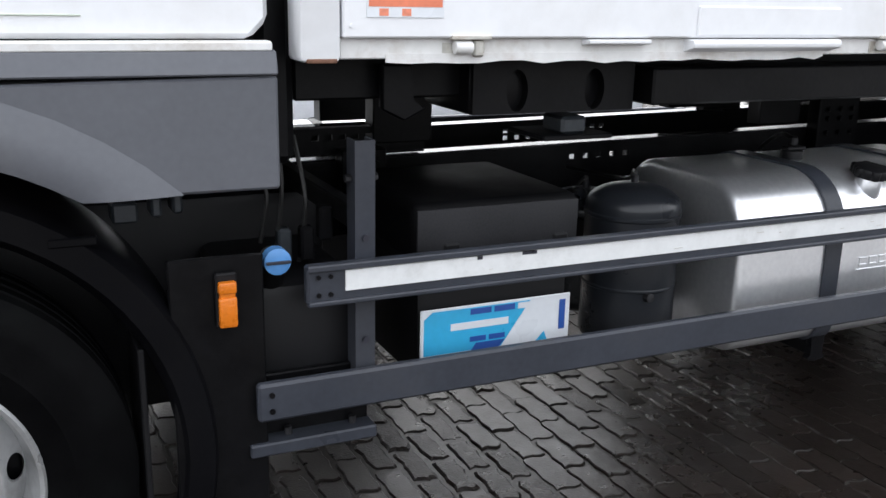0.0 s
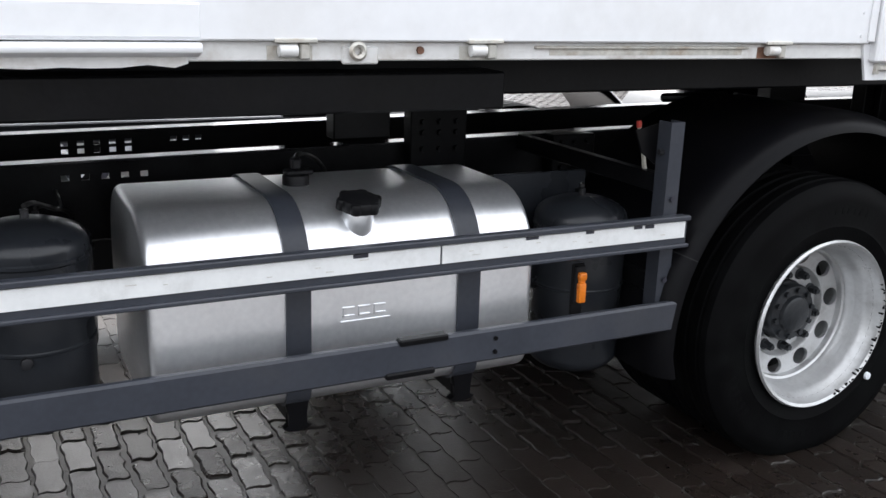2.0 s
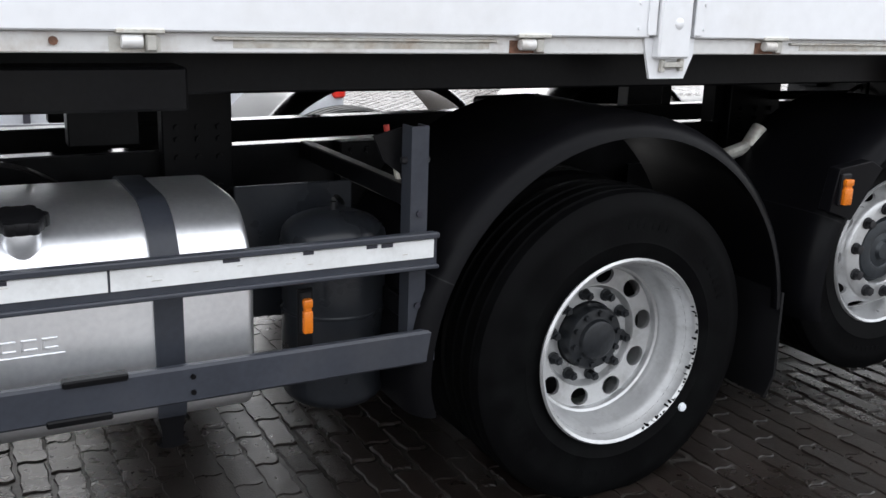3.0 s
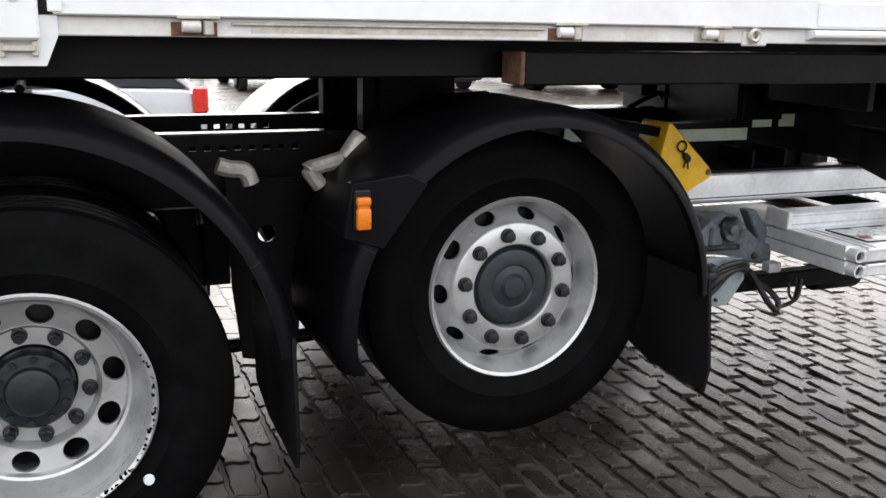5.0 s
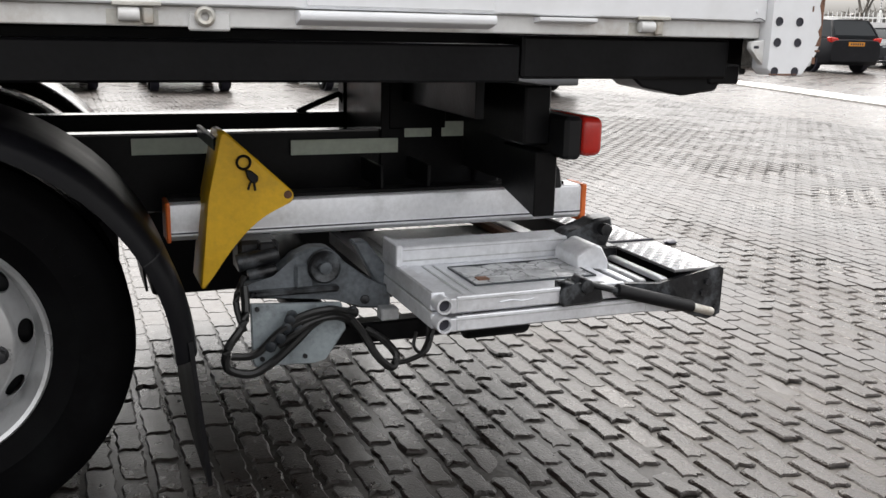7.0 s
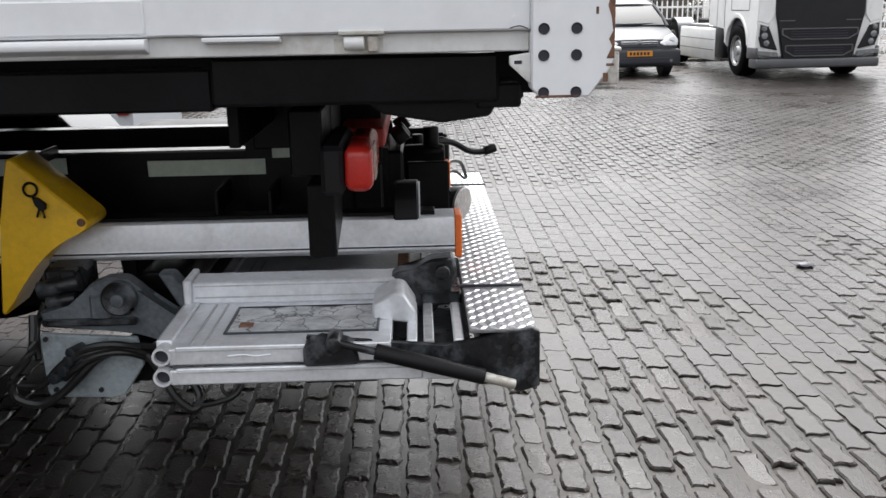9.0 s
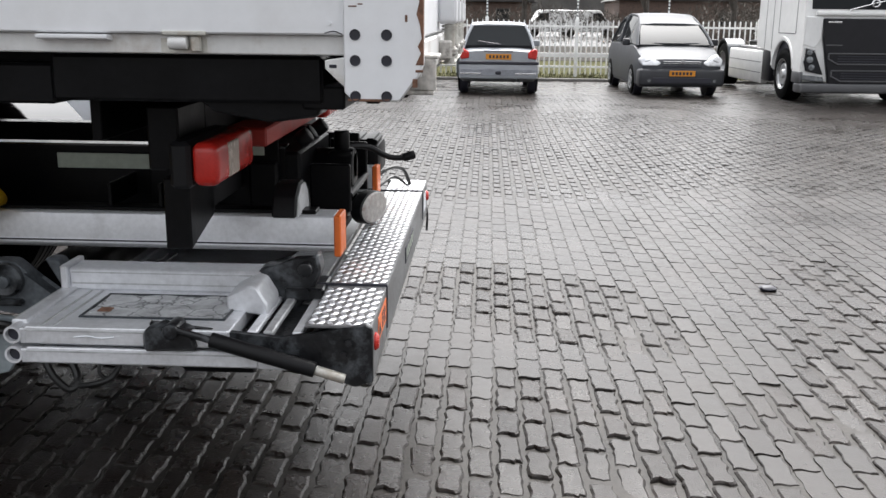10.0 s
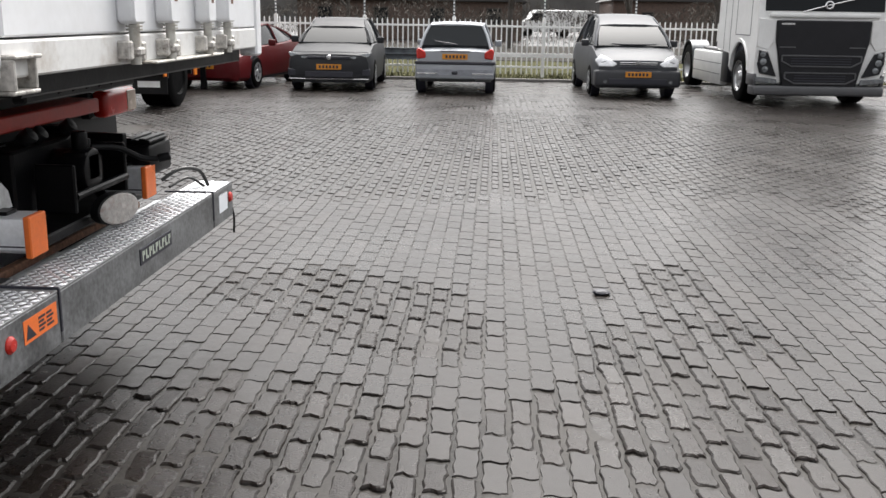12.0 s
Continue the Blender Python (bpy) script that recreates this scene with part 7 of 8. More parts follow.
finish(wcar, (-4.28, 6.17, 0), -90)
bcar = car("black_estate_car", "black estate car parked in the far corner of the yard", P_BLACK,
           [(0.0, 0.28, 0.6, 0.66), (0.06, 0.2, 0.74, 0.8), (0.4, 0.18, 0.86, 0.88), (1.1, 0.18, 0.98, 0.9), (3.8, 0.19, 1.0, 0.9), (4.5, 0.22, 0.98, 0.87), (4.62, 0.32, 0.9, 0.8)],
           [(1.0, 0.97, 1.0, 0.78, 0.7), (1.7, 0.99, 1.40, 0.8, 0.6), (2.6, 0.99, 1.52, 0.8, 0.6), (4.2, 0.99, 1.46, 0.79, 0.58), (4.55, 0.97, 1.05, 0.75, 0.65)], 4.62, 1.82, (0.9, 3.75), 0.33, {"plate": 0.44, "rear_plate": 0.75}, (0, 0, 0), 0)
for s in (-1, 1):
    g = nb(); prism(g, [(s * 0.50, 0.86), (s * 0.82, 0.84), (s * 0.85, 0.99), (s * 0.60, 0.97)], "y", 4.42, 4.60, 0.02); part("tail_lamp", g, M_RED, bcar, "red tail lamp")
finish(bcar, (22.15, 23.3, 0.36), 172)
for src, at, tn, lab in ((wcar, (20.06, 25.3, 0.36), 173.7, "silver-grey hatchback parked tail out in the far corner"), (golf, (26.3, 21.6, 0.36), -28, "dark grey hatchback parked nose out in the far corner")):
    c_ = copy_thing(src, Matrix.Translation(at) @ Matrix.Rotation(radians(tn), 4, "Z"))
    tagged(c_, lab)

# ---------------- white tractor unit ----------------
tr = thing("tractor_truck", (0, 0, 0), "white truck tractor unit with black grille parked by the fence", "truck")
P_TR = plain("white_truck_paint", (0.80, 0.80, 0.79), 0.35, 0.4)
M_GRILLE = mat("black_grille_plastic", (0.012, 0.012, 0.015), 0.4, vary=0.2, scale=6, spec=0.3)
M_GRBAR = mat("grey_grille_bar", (0.10, 0.10, 0.105), 0.4, 0.3, vary=0.1)
AY = 1.03   # front axle behind the nose
arch = [(AY + 0.60 * math.cos(radians(a)), 0.52 + 0.66 * math.sin(radians(a))) for a in range(0, 181, 10)]
g = nb(); prism(g, [(0.02, 0.40), (-0.02, 1.0), (0.0, 1.72), (0.13, 2.7), (0.34, 3.62), (2.75, 3.72), (2.75, 0.95), (1.75, 0.95), (1.66, 0.60)] + arch + [(0.36, 0.42)], "x", -1.22, 1.22, 0.035)
part("cab", g, P_TR, tr, "white cab")
part("wheel_well", box(nb(), -1.16, 1.16, 0.40, 1.70, 0.42, 1.22, 0.02), M_INK, tr)
g = nb(); prism(g, [(-0.016, 1.75), (0.125, 2.72), (0.16, 2.72), (0.03, 1.75)], "x", -1.10, 1.10, 0.01); part("windscreen", g, M_GLASS, tr, "dark windscreen")
part("screen_ledge", box(nb(), -1.02, 1.02, -0.07, 0.04, 1.635, 1.715, 0.025, 2), P_TR, tr)
g = nb(); prism(g, [(-0.875, 1.585), (0.875, 1.585), (0.865, 1.20), (0.69, 0.37), (-0.69, 0.37), (-0.865, 1.20)], "y", -0.075, 0.02, 0.02)
gr = part("grille", g, M_GRILLE, tr, "black grille with grey trapezoid bars")
for z0, z1, z2, w0, w1 in ((0.94, 0.84, 0.745, 0.74, 0.56), (0.625, 0.52, 0.43, 0.66, 0.48)):
    g = nb()
    ring = [(-w0, z0), (-w0, z1), (-w1, z2), (w1, z2), (w0, z1), (w0, z0), (-w0, z0)]
    for a, b in zip(ring, ring[1:]):
        rod(g, (a[0], -0.088, a[1]), (b[0], -0.088, b[1]), 0.015, 6)
    part("grille_bar", g, M_GRBAR, gr, "grey trapezoid bar")
    for k in range(3):
        zz = z2 + (z0 - z2) * (k + 1) / 4
        part("grille_slat", box(nb(), -w1, w1, -0.082, -0.07, zz - 0.01, zz + 0.01, 0.003), M_INK, gr)
for s in (-1, 1):
    part("grille_slot", box(nb(), min(s * 0.50, s * 0.80), max(s * 0.50, s * 0.80), -0.078, -0.07, 1.085, 1.105, 0.003), M_GRBAR, gr)
part("badge_bar", box(nb(), -0.80, -0.55, -0.080, -0.072, 1.50, 1.53, 0.002), M_CHROME, gr)
g = nb(); sweep(g, [(-0.42, -0.045, 1.735), (0.05, -0.035, 1.86), (0.60, -0.015, 1.99)], 0.012, 6); lathe(g, [(0.062, -0.05), (0.082, -0.06), (0.062, -0.07), (0.05, -0.06)], (0.05, 0, 1.86), "y", 20, closed=True)
part("badge", g, M_CHROME, tr)
for s in (-1, 1):
    g = nb(); prism(g, [(s * 1.165, 1.03), (s * 0.99, 0.985), (s * 0.80, 0.545), (s * 1.12, 0.61), (s * 1.18, 0.80)], "y", -0.055, 0.06, 0.012); hl_ = part("head_lamp", g, M_GRILLE, tr, "upright head lamp with clear lenses")
    for px, pz, pr in ((1.09, 0.955, 0.055), (1.075, 0.82, 0.065), (1.03, 0.68, 0.06)):
        part("lamp_lens", rod(nb(), (s * px, -0.072, pz), (s * px, -0.05, pz), pr, 14, bev=0.01), M_HEAD, hl_, "clear lens")
    g = nb(); prism(g, [(s * 1.185, 1.05), (s * 0.985, 1.005), (s * 0.985, 0.985), (s * 1.165, 1.03), (s * 1.18, 0.80)], "y", -0.06, 0.0, 0.0); part("lamp_brow", g, M_CHROME, hl_)
    g = nb(); prism(g, [(s * 1.20, 0.545), (s * 0.80, 0.505), (s * 0.77, 0.405), (s * 1.20, 0.455)], "y", -0.06, 0.06, 0.008); part("fog_lamp", g, M_HEAD, tr, "clear fog lamp strip")
    g = nb(); prism(g, [(s * 0.885, 1.60), (s * 1.20, 1.62), (s * 1.222, 1.10), (s * 1.0, 1.03), (s * 0.885, 1.20)], "y", -0.045, 0.05, 0.015); part("cheek_panel", g, P_TR, tr)
    part("corner_bumper", box(nb(), min(s * 1.16, s * 1.235), max(s * 1.16, s * 1.235), -0.03, 0.42, 0.38, 0.60, 0.03, 2), M_GRBAR, tr)
    lip = [[(s * x_, AY + r * 0.94 * math.cos(radians(a)), 0.52 + r * math.sin(radians(a))) for x_, r in ((1.20, 0.64), (1.235, 0.64), (1.24, 0.70), (1.20, 0.72))] for a in range(10, 176, 8)]
    g = nb(); loft(g, lip); part("wheel_arch", g, P_TR, tr)
    for wy in (AY, 5.35):
        g = nb(); x = s * 1.06; R = 0.5
        lathe(g, [(0.28, x + 0.14 * s), (0.31, x + 0.155 * s), (0.42, x + 0.16 * s), (0.48, x + 0.14 * s), (R, x + 0.11 * s), (R, x - 0.16 * s), (0.28, x - 0.16 * s)], (0, wy, R), "x", 36); w = part("wheel", g, M_TYRE, tr, "black truck tyre with silver rim")
        hub = 0.155 if wy < 2 else 0.02
        g = nb(); lathe(g, [(0.0, x + hub * s), (0.08, x + hub * s), (0.10, x + (hub - 0.05) * s), (0.17, x + (hub - 0.03) * s), (0.20, x + (hub - 0.03) * s), (0.22, x + (hub - 0.06) * s), (0.27, x + 0.08 * s), (0.30, x + 0.158 * s), (0.285, x + 0.15 * s)], (0, wy, R), "x", 36); part("rim", g, M_RIM, w)
        for k in range(10):
            w_ = 2 * math.pi * k / 10
            part("hand_hole", rod(nb(), (x + (hub - 0.07) * s, wy + 0.235 * math.cos(w_), R + 0.235 * math.sin(w_)), (x + (hub - 0.045) * s, wy + 0.235 * math.cos(w_), R + 0.235 * math.sin(w_)), 0.022, 8), M_INK, w)
    fx0, fx1 = min(s * 1.05, s * 1.22), max(s * 1.05, s * 1.22)
    part("side_fairing", box(nb(), fx0, fx1, 2.30, 4.75, 0.22, 0.90, 0.04, 2), P_TR, tr, "white side fairing")
    for zz in (0.44, 0.66):
        part("fairing_seam", box(nb(), s * 1.2215 - 0.002, s * 1.2215 + 0.002, 2.34, 4.71, zz, zz + 0.012, 0), M_INK, tr)
    part("side_step", box(nb(), fx0, fx1, 1.76, 2.28, 0.30, 0.94, 0.03, 2), M_GRILLE, tr, "black cab step")
    g = nb(); loft(g, [[(x_, 5.35 + r * math.cos(radians(a)), 0.5 + r * math.sin(radians(a))) for x_, r in ((s * 0.8, 0.60), (s * 1.22, 0.60), (s * 1.22, 0.56), (s * 0.8, 0.57))] for a in range(0, 181, 12)]); part("rear_mudguard", g, M_HUB, tr)
    part("mirror", box(nb(), min(s * 1.28, s * 1.48), max(s * 1.28, s * 1.48), 0.1, 0.25, 2.1, 2.75, 0.04, 2), P_TR, tr)
    part("mirror_arm", rod(nb(), (s * 1.15, 0.25, 2.7), (s * 1.38, 0.18, 2.72), 0.025, 8), M_INK, tr)
    part("side_window", box(nb(), min(s * 1.2, s * 1.226), max(s * 1.2, s * 1.226), 0.45, 1.3, 2.0, 2.8, 0.008), M_GLASS, tr)
    for y0, y1, z0, z1 in ((0.40, 0.42, 1.30, 2.0), (1.38, 1.395, 1.3, 2.9), (0.42, 1.38, 1.285, 1.30), (1.75, 1.765, 0.95, 3.0), (2.2, 2.21, 0.95, 3.2)):
        part("door_seam", box(nb(), s * 1.222 - 0.002, s * 1.222 + 0.002, y0, y1, z0, z1, 0), M_INK, tr)
part("front_bumper", box(nb(), -1.22, 1.22, -0.10, 0.32, 0.20, 0.385, 0.04, 3), M_GRBAR, tr, "grey lower bumper")
part("chassis", box(nb(), -0.40, 0.40, 0.3, 6.2, 0.65, 0.92, 0.02), M_BLACK, tr)
part("fifth_wheel", box(nb(), -0.45, 0.45, 4.9, 5.8, 0.92, 1.06, 0.03), M_BLACK, tr)
part("deck", box(nb(), -1.0, 1.0, 2.75, 4.7, 0.90, 0.96, 0.01), M_GRBAR, tr)
part("under_body", box(nb(), -1.0, 1.0, 0.2, 2.0, 0.45, 0.88, 0.02), M_BLACK, tr)
finish(tr, (9.83, 16.15, 0), 2)


# rear of a trailer chassis
nt = thing("trailer_chassis", (0, 0, 0), "empty black trailer chassis with mudflaps, parked on the paving", "trailer")
part("chassis", box(nb(), -0.45, 0.45, 0.0, 5.5, 0.75, 1.05, 0.02), M_BLACK, nt)
for s in (-1, 1):
    g = nb(); lathe(g, [(0.0, s * 1.2), (0.28, s * 1.19), (0.31, s * 1.22), (0.45, s * 1.22), (0.51, s * 1.18), (0.51, s * 0.7), (0.0, s * 0.7)], (0, 0.95, 0.51), "x", 32); part("wheel", g, M_TYRE, nt)
    part("mudflap", box(nb(), min(s * 0.66, s * 1.24), max(s * 0.66, s * 1.24), 0.28, 0.30, 0.25, 0.9, 0.004), M_BLACK_MATT, nt)
    part("flap_bars", box(nb(), min(s * 0.75, s * 1.12), max(s * 0.75, s * 1.12), 0.274, 0.281, 0.36, 0.46, 0), M_TAPE, nt)
    g = nb(); loft(g, [[(x_, 0.95 + r * math.cos(radians(a)), 0.51 + r * math.sin(radians(a))) for x_, r in ((s * 0.66, 0.62), (s * 1.24, 0.62), (s * 1.24, 0.58), (s * 0.66, 0.59))] for a in range(0, 181, 12)]); part("mudguard", g, M_BLACK_MATT, nt)
    part("rear_lamp", box(nb(), min(s * 0.8, s * 1.2), max(s * 0.8, s * 1.2), 0.0, 0.08, 0.78, 0.92, 0.01), M_RED, nt)
    part("side_reflector", box(nb(), s * 1.235 - 0.012, s * 1.235 + 0.012, 0.15, 0.27, 0.54, 0.68, 0.005), M_AMBER, nt, "amber reflector")
    part("side_reflector", box(nb(), s * 1.235 - 0.012, s * 1.235 + 0.012, 1.72, 1.86, 0.48, 0.62, 0.005), M_AMBER, nt, "amber reflector")
part("rear_beam", box(nb(), -1.2, 1.2, 0.02, 0.12, 0.60, 0.74, 0.01), M_BLACK, nt)
for yy in (1.6, 3.2, 4.9):
    part("cross_bearer", box(nb(), -1.2, 1.2, yy, yy + 0.14, 1.05, 1.13, 0.01), M_BLACK, nt)
for s in (-0.5, 0.5):
    part("landing_leg", box(nb(), s - 0.06, s + 0.06, 4.6, 4.72, 0.0, 0.76, 0.01), M_BLACK, nt)
finish(nt, (-2.82, 12.75, 0), 0)

# truck standing on the far side, seen under the chassis
ft = thing("flatbed_truck", (0, 0, 0), "white truck with aluminium tanks standing beyond the yard lane", "truck")
for a, b in ((-4.6, -2.9), (-2.8, -1.15), (-1.05, 0.5), (0.6, 1.65), (1.75, 2.23), (2.33, 2.74)):
    part("side_skirt", box(nb(), a, b, 0.0, 0.05, 0.36, 1.15, 0.01), P_TR, ft, "white side panel")
part("skirt_frame", box(nb(), -4.6, 2.8, 0.052, 0.08, 0.38, 1.13, 0.004), M_INK, ft)
for x in (-3.5, 1.2):
    g = nb(); lathe(g, [(0.0, 0.10), (0.3, 0.10), (0.5, 0.11), (0.51, 0.4), (0.0, 0.4)], (x, 0, 0.51), "y", 32); part("wheel", g, M_TYRE, ft)
    g = nb(); lathe(g, [(0.0, 1.9), (0.5, 1.91), (0.51, 2.2), (0.0, 2.2)], (x, 0, 0.51), "y", 32); part("wheel", g, M_TYRE, ft)
part("cargo_box", box(nb(), -4.6, 2.8, 0.0, 2.3, 1.16, 3.6, 0.03), P_TR, ft)
part("under_frame", box(nb(), -4.4, 2.6, 0.7, 1.8, 0.55, 1.16, 0.03), M_BLACK, ft)
finish(ft, (-4.65, 7.3, 0), 0)

# ---------------- fence, kerb, grass ----------------
FY = 22.7
fence = thing("fence", (4.0, FY, 0), "white steel picket fence with three rails along the yard", "fence")
for zz, h in ((0.28, 0.05), (0.55, 0.11), (1.30, 0.05)):
    part("fence_rail", box(nb(), -22.0, 14.5, FY - 0.02, FY + 0.02, zz, zz + h, 0.004), M_FENCE, fence)
g = nb(); prism(g, [(-0.017, 0.12), (0.017, 0.12), (0.017, 1.46), (0.0, 1.50), (-0.017, 1.46)], "y", -0.014, 0.0)
pk_me = link_mesh("picket", g, M_FENCE, False)
for k in range(216):
    o = new("picket", pk_me); o.parent = fence; o.location = (-18.6 + 0.134 * k, -0.022, 0)
g = nb(); box(g, -0.045, 0.045, -0.045, 0.045, 0.0, 1.55, 0.006)
ps_me = link_mesh("post", g, M_FENCE, False)
g = nb(); rod(g, (0, 0, 1.55), (0, 0, 2.35), 0.022, 8)
pt_me = link_mesh("post_top", g, M_TAPE, False)
g = nb()
for k in range(9):
    rod(g, (0, 0, 1.58 + k * 0.085), (0, 0, 1.61 + k * 0.085), 0.027, 8)
pb_me = link_mesh("insulator", g, M_INK, False)
for k in range(14):
    x = -18.8 + 2.32 * k + 0.58
    o = new("fence_post", ps_me); o.parent = fence; o.location = (x - 4.0, 0.03, 0)
    for nm, me in (("post_top", pt_me), ("insulator", pb_me)):
        q = new(nm, me); q.parent = o
for (fx, fy), turn, run in (((17.0, 29.0), 0, 9.0), ((26.0, 29.0), -41.7, 24.0)):
    fb_ = thing("fence", (0, 0, 0), "tall white steel picket fence round the far corner of the yard", "fence")
    for zz, h in ((0.30, 0.06), (0.60, 0.12), (1.66, 0.06)):
        part("fence_rail", box(nb(), 0.0, run, -0.02, 0.02, zz, zz + h, 0.004), M_FENCE, fb_)
    for k in range(int(run / 0.16)):
        o = new("picket", pk_me); o.parent = fb_; o.location = (0.08 + 0.16 * k, -0.022, 0); o.scale = (1, 1, 1.27)
    for k in range(int(run / 2.4) + 1):
        o = new("fence_post", ps_me); o.parent = fb_; o.location = (2.4 * k, 0.03, 0); o.scale = (1, 1, 1.27)
        for nm, m_ in (("post_top", pt_me), ("insulator", pb_me)):
            q = new(nm, m_); q.parent = o
    fb_.location = (fx, fy, 0.36)
    fb_.rotation_euler = (0, 0, radians(turn))
rail_ = thing("crash_barrier", (0, 0, 0), "grey galvanised crash barrier before the fence", "barrier")
g = nb(); prism(g, [(-0.02, 0.46), (0.02, 0.50), (0.02, 0.56), (-0.03, 0.60), (0.02, 0.64), (0.02, 0.70), (-0.02, 0.76), (-0.03, 0.755), (0.01, 0.70), (0.01, 0.64), (-0.045, 0.60), (0.01, 0.56), (0.01, 0.505), (-0.03, 0.465)], "x", -14, 2.2)
part("beam", g, M_GALV, rail_)
for x in (-12, -8, -4, 0, 1.9):
    part("barrier_post", box(nb(), x, x + 0.1, 0.02, 0.10, 0, 0.7, 0.006), M_GALV, rail_)
rail_.location = (0, FY - 0.35, 0)
solo("kerb", box(nb(), -30, 14.5, FY - 0.75, FY - 0.62, -0.02, 0.05, 0.01), mat("kerb_concrete", (0.22, 0.21, 0.20), 0.7, vary=0.2, scale=4, bump=0.3), "grey concrete kerb before the fence", "kerb", kind="structure")
g = nb(); bmesh.ops.create_grid(g, x_segments=120, y_segments=40, size=0.5)
for v in g.verts:
    v.co = Vector((-10 + v.co.x * 52, FY + 5 - 0.6 + v.co.y * 10.0, 0.03 + 0.04 * noise.noise(Vector((v.co.x * 52, v.co.y * 12, 0)))))
solo("verge", g, M_GRASS, "rough winter grass verge along the fence", "grass", kind="structure")
# grass tufts
g = nb(); t = bmesh.new(); rg_ = random.Random(8)
for k in range(5200):
    x, y = rg_.uniform(-8, 16), FY - 0.55 + rg_.random() ** 2 * 2.5
    h = rg_.uniform(0.05, 0.16); w = rg_.uniform(0, 6.28); d = 0.012
    a = t.verts.new((x - d * math.cos(w), y - d * math.sin(w), 0.02)); b = t.verts.new((x + d * math.cos(w), y + d * math.sin(w), 0.02)); c = t.verts.new((x + rg_.uniform(-.05, .05), y + rg_.uniform(-.05, .05), 0.02 + h))
    t.faces.new((a, b, c))
merge(g, t)
solo("grass_blades", g, M_GRASS, "short yellow-green grass blades at the fence", "grass", kind="stuff")
# pale strip on the ground across the yard
g = nb()
rings = []
for k in range(13):
    f = k / 12
    (ax_, ay_), (bx_, by_) = (15.87 - 1.15 * f, 18.2 - 9.6 * f), (16.30 - 0.95 * f, 18.1 - 9.4 * f)
    rings.append([(ax_, ay_, ramp(ax_, ay_) - 0.03), (ax_, ay_, ramp(ax_, ay_) + 0.012), (bx_, by_, ramp(bx_, by_) + 0.012), (bx_, by_, ramp(bx_, by_) - 0.03)])
loft(g, rings)
solo("pale_kerb_strip", g, mat("pale_concrete", (0.30, 0.29, 0.275), 0.6, vary=0.1, scale=3), "pale concrete strip across the yard", "kerb", kind="structure")

# ---------------- beyond the fence ----------------
M_ROOF = mat("dark_roof_tiles", (0.045, 0.042, 0.042), 0.7, vary=0.25, scale=2, bump=0.3)
M_BRICKW = mat("brown_brick_far", (0.11, 0.075, 0.06), 0.8, vary=0.3, scale=5)
M_HEDGE = mat("bare_hedge", (0.085, 0.075, 0.064), 0.9, vary=0.5, scale=3, bump=0.5)
M_BARK = mat("grey_bark", (0.06, 0.052, 0.045), 0.85, vary=0.4, scale=8, bump=0.5)


def house(x, y, w, d, h, ridge, label, wall=None):
    o = thing("house", (0, 0, 0), label, "house", "buildings beyond the fence")
    part("wall", box(nb(), x - w / 2, x + w / 2, y, y + d, 0, h, 0.02), wall or M_BRICKW, o)
    g = nb(); prism(g, [(x - w / 2 - 0.4, h - 0.1), (x + w / 2 + 0.4, h - 0.1), (x + w * 0.12, ridge), (x - w * 0.12, ridge)], "y", y - 0.4, y + d + 0.4, 0.03); part("roof", g, M_ROOF, o)
    for k in range(4):
        xx = x - w / 2 + w * (k + 0.5) / 4
        win = part("window", box(nb(), xx - 0.5, xx + 0.5, y - 0.04, y + 0.04, 1.0, 2.1, 0.01), M_BARK, o)
        part("pane", box(nb(), xx - 0.42, xx + 0.42, y - 0.06, y - 0.035, 1.08, 2.02, 0), M_GLASS, win)


house(-2, 62, 15, 10, 2.6, 6.5, "low brick house with a dark tiled roof beyond the fence")
house(24, 75, 22, 10, 3.0, 7.5, "long brick building with a dark roof beyond the fence")
house(-26, 70, 18, 10, 3.2, 7.5, "brick house with a dark roof beyond the fence")
def hedge(p0, p1, depth, height, count, seed, label):
    """A leafless hedge of many thin twigs along a line, with an uneven top."""
    r = random.Random(seed)
    vs, fs = [], []
    a, b = Vector((*p0, 0)), Vector((*p1, 0))
    side = (b - a).normalized().cross(Vector((0, 0, 1)))
    for k in range(count):
        f = r.random()
        p = a + (b - a) * f + side * r.uniform(-depth, depth)
        p.z = max(0.0, r.random() ** 0.7 * height * (0.75 + 0.4 * noise.noise(Vector((p.x * 0.3, p.y * 0.3, seed)))))
        u = Vector((r.uniform(-1, 1), r.uniform(-1, 1), r.uniform(0, 1.5))).normalized() * r.uniform(0.2, 0.5)
        w = Vector((r.uniform(-1, 1), 0, r.uniform(-1, 1))).normalized() * 0.028
        vs += [p - w, p + w, p + u]
        fs.append((3 * k, 3 * k + 1, 3 * k + 2))
    m_ = bpy.data.meshes.new("hedge")
    m_.from_pydata(vs, [], fs)
    m_.materials.append(M_HEDGE)
    tagged(new("hedge", m_), label, "hedge", kind="stuff")


hedge((-60, 52), (40, 52), 1.2, 2.6, 18000, 21, "dense brown leafless hedge beyond the road")
hedge((14, 46), (66, 4), 2.5, 2.7, 24000, 22, "tall brown leafless bushes behind the far fence")


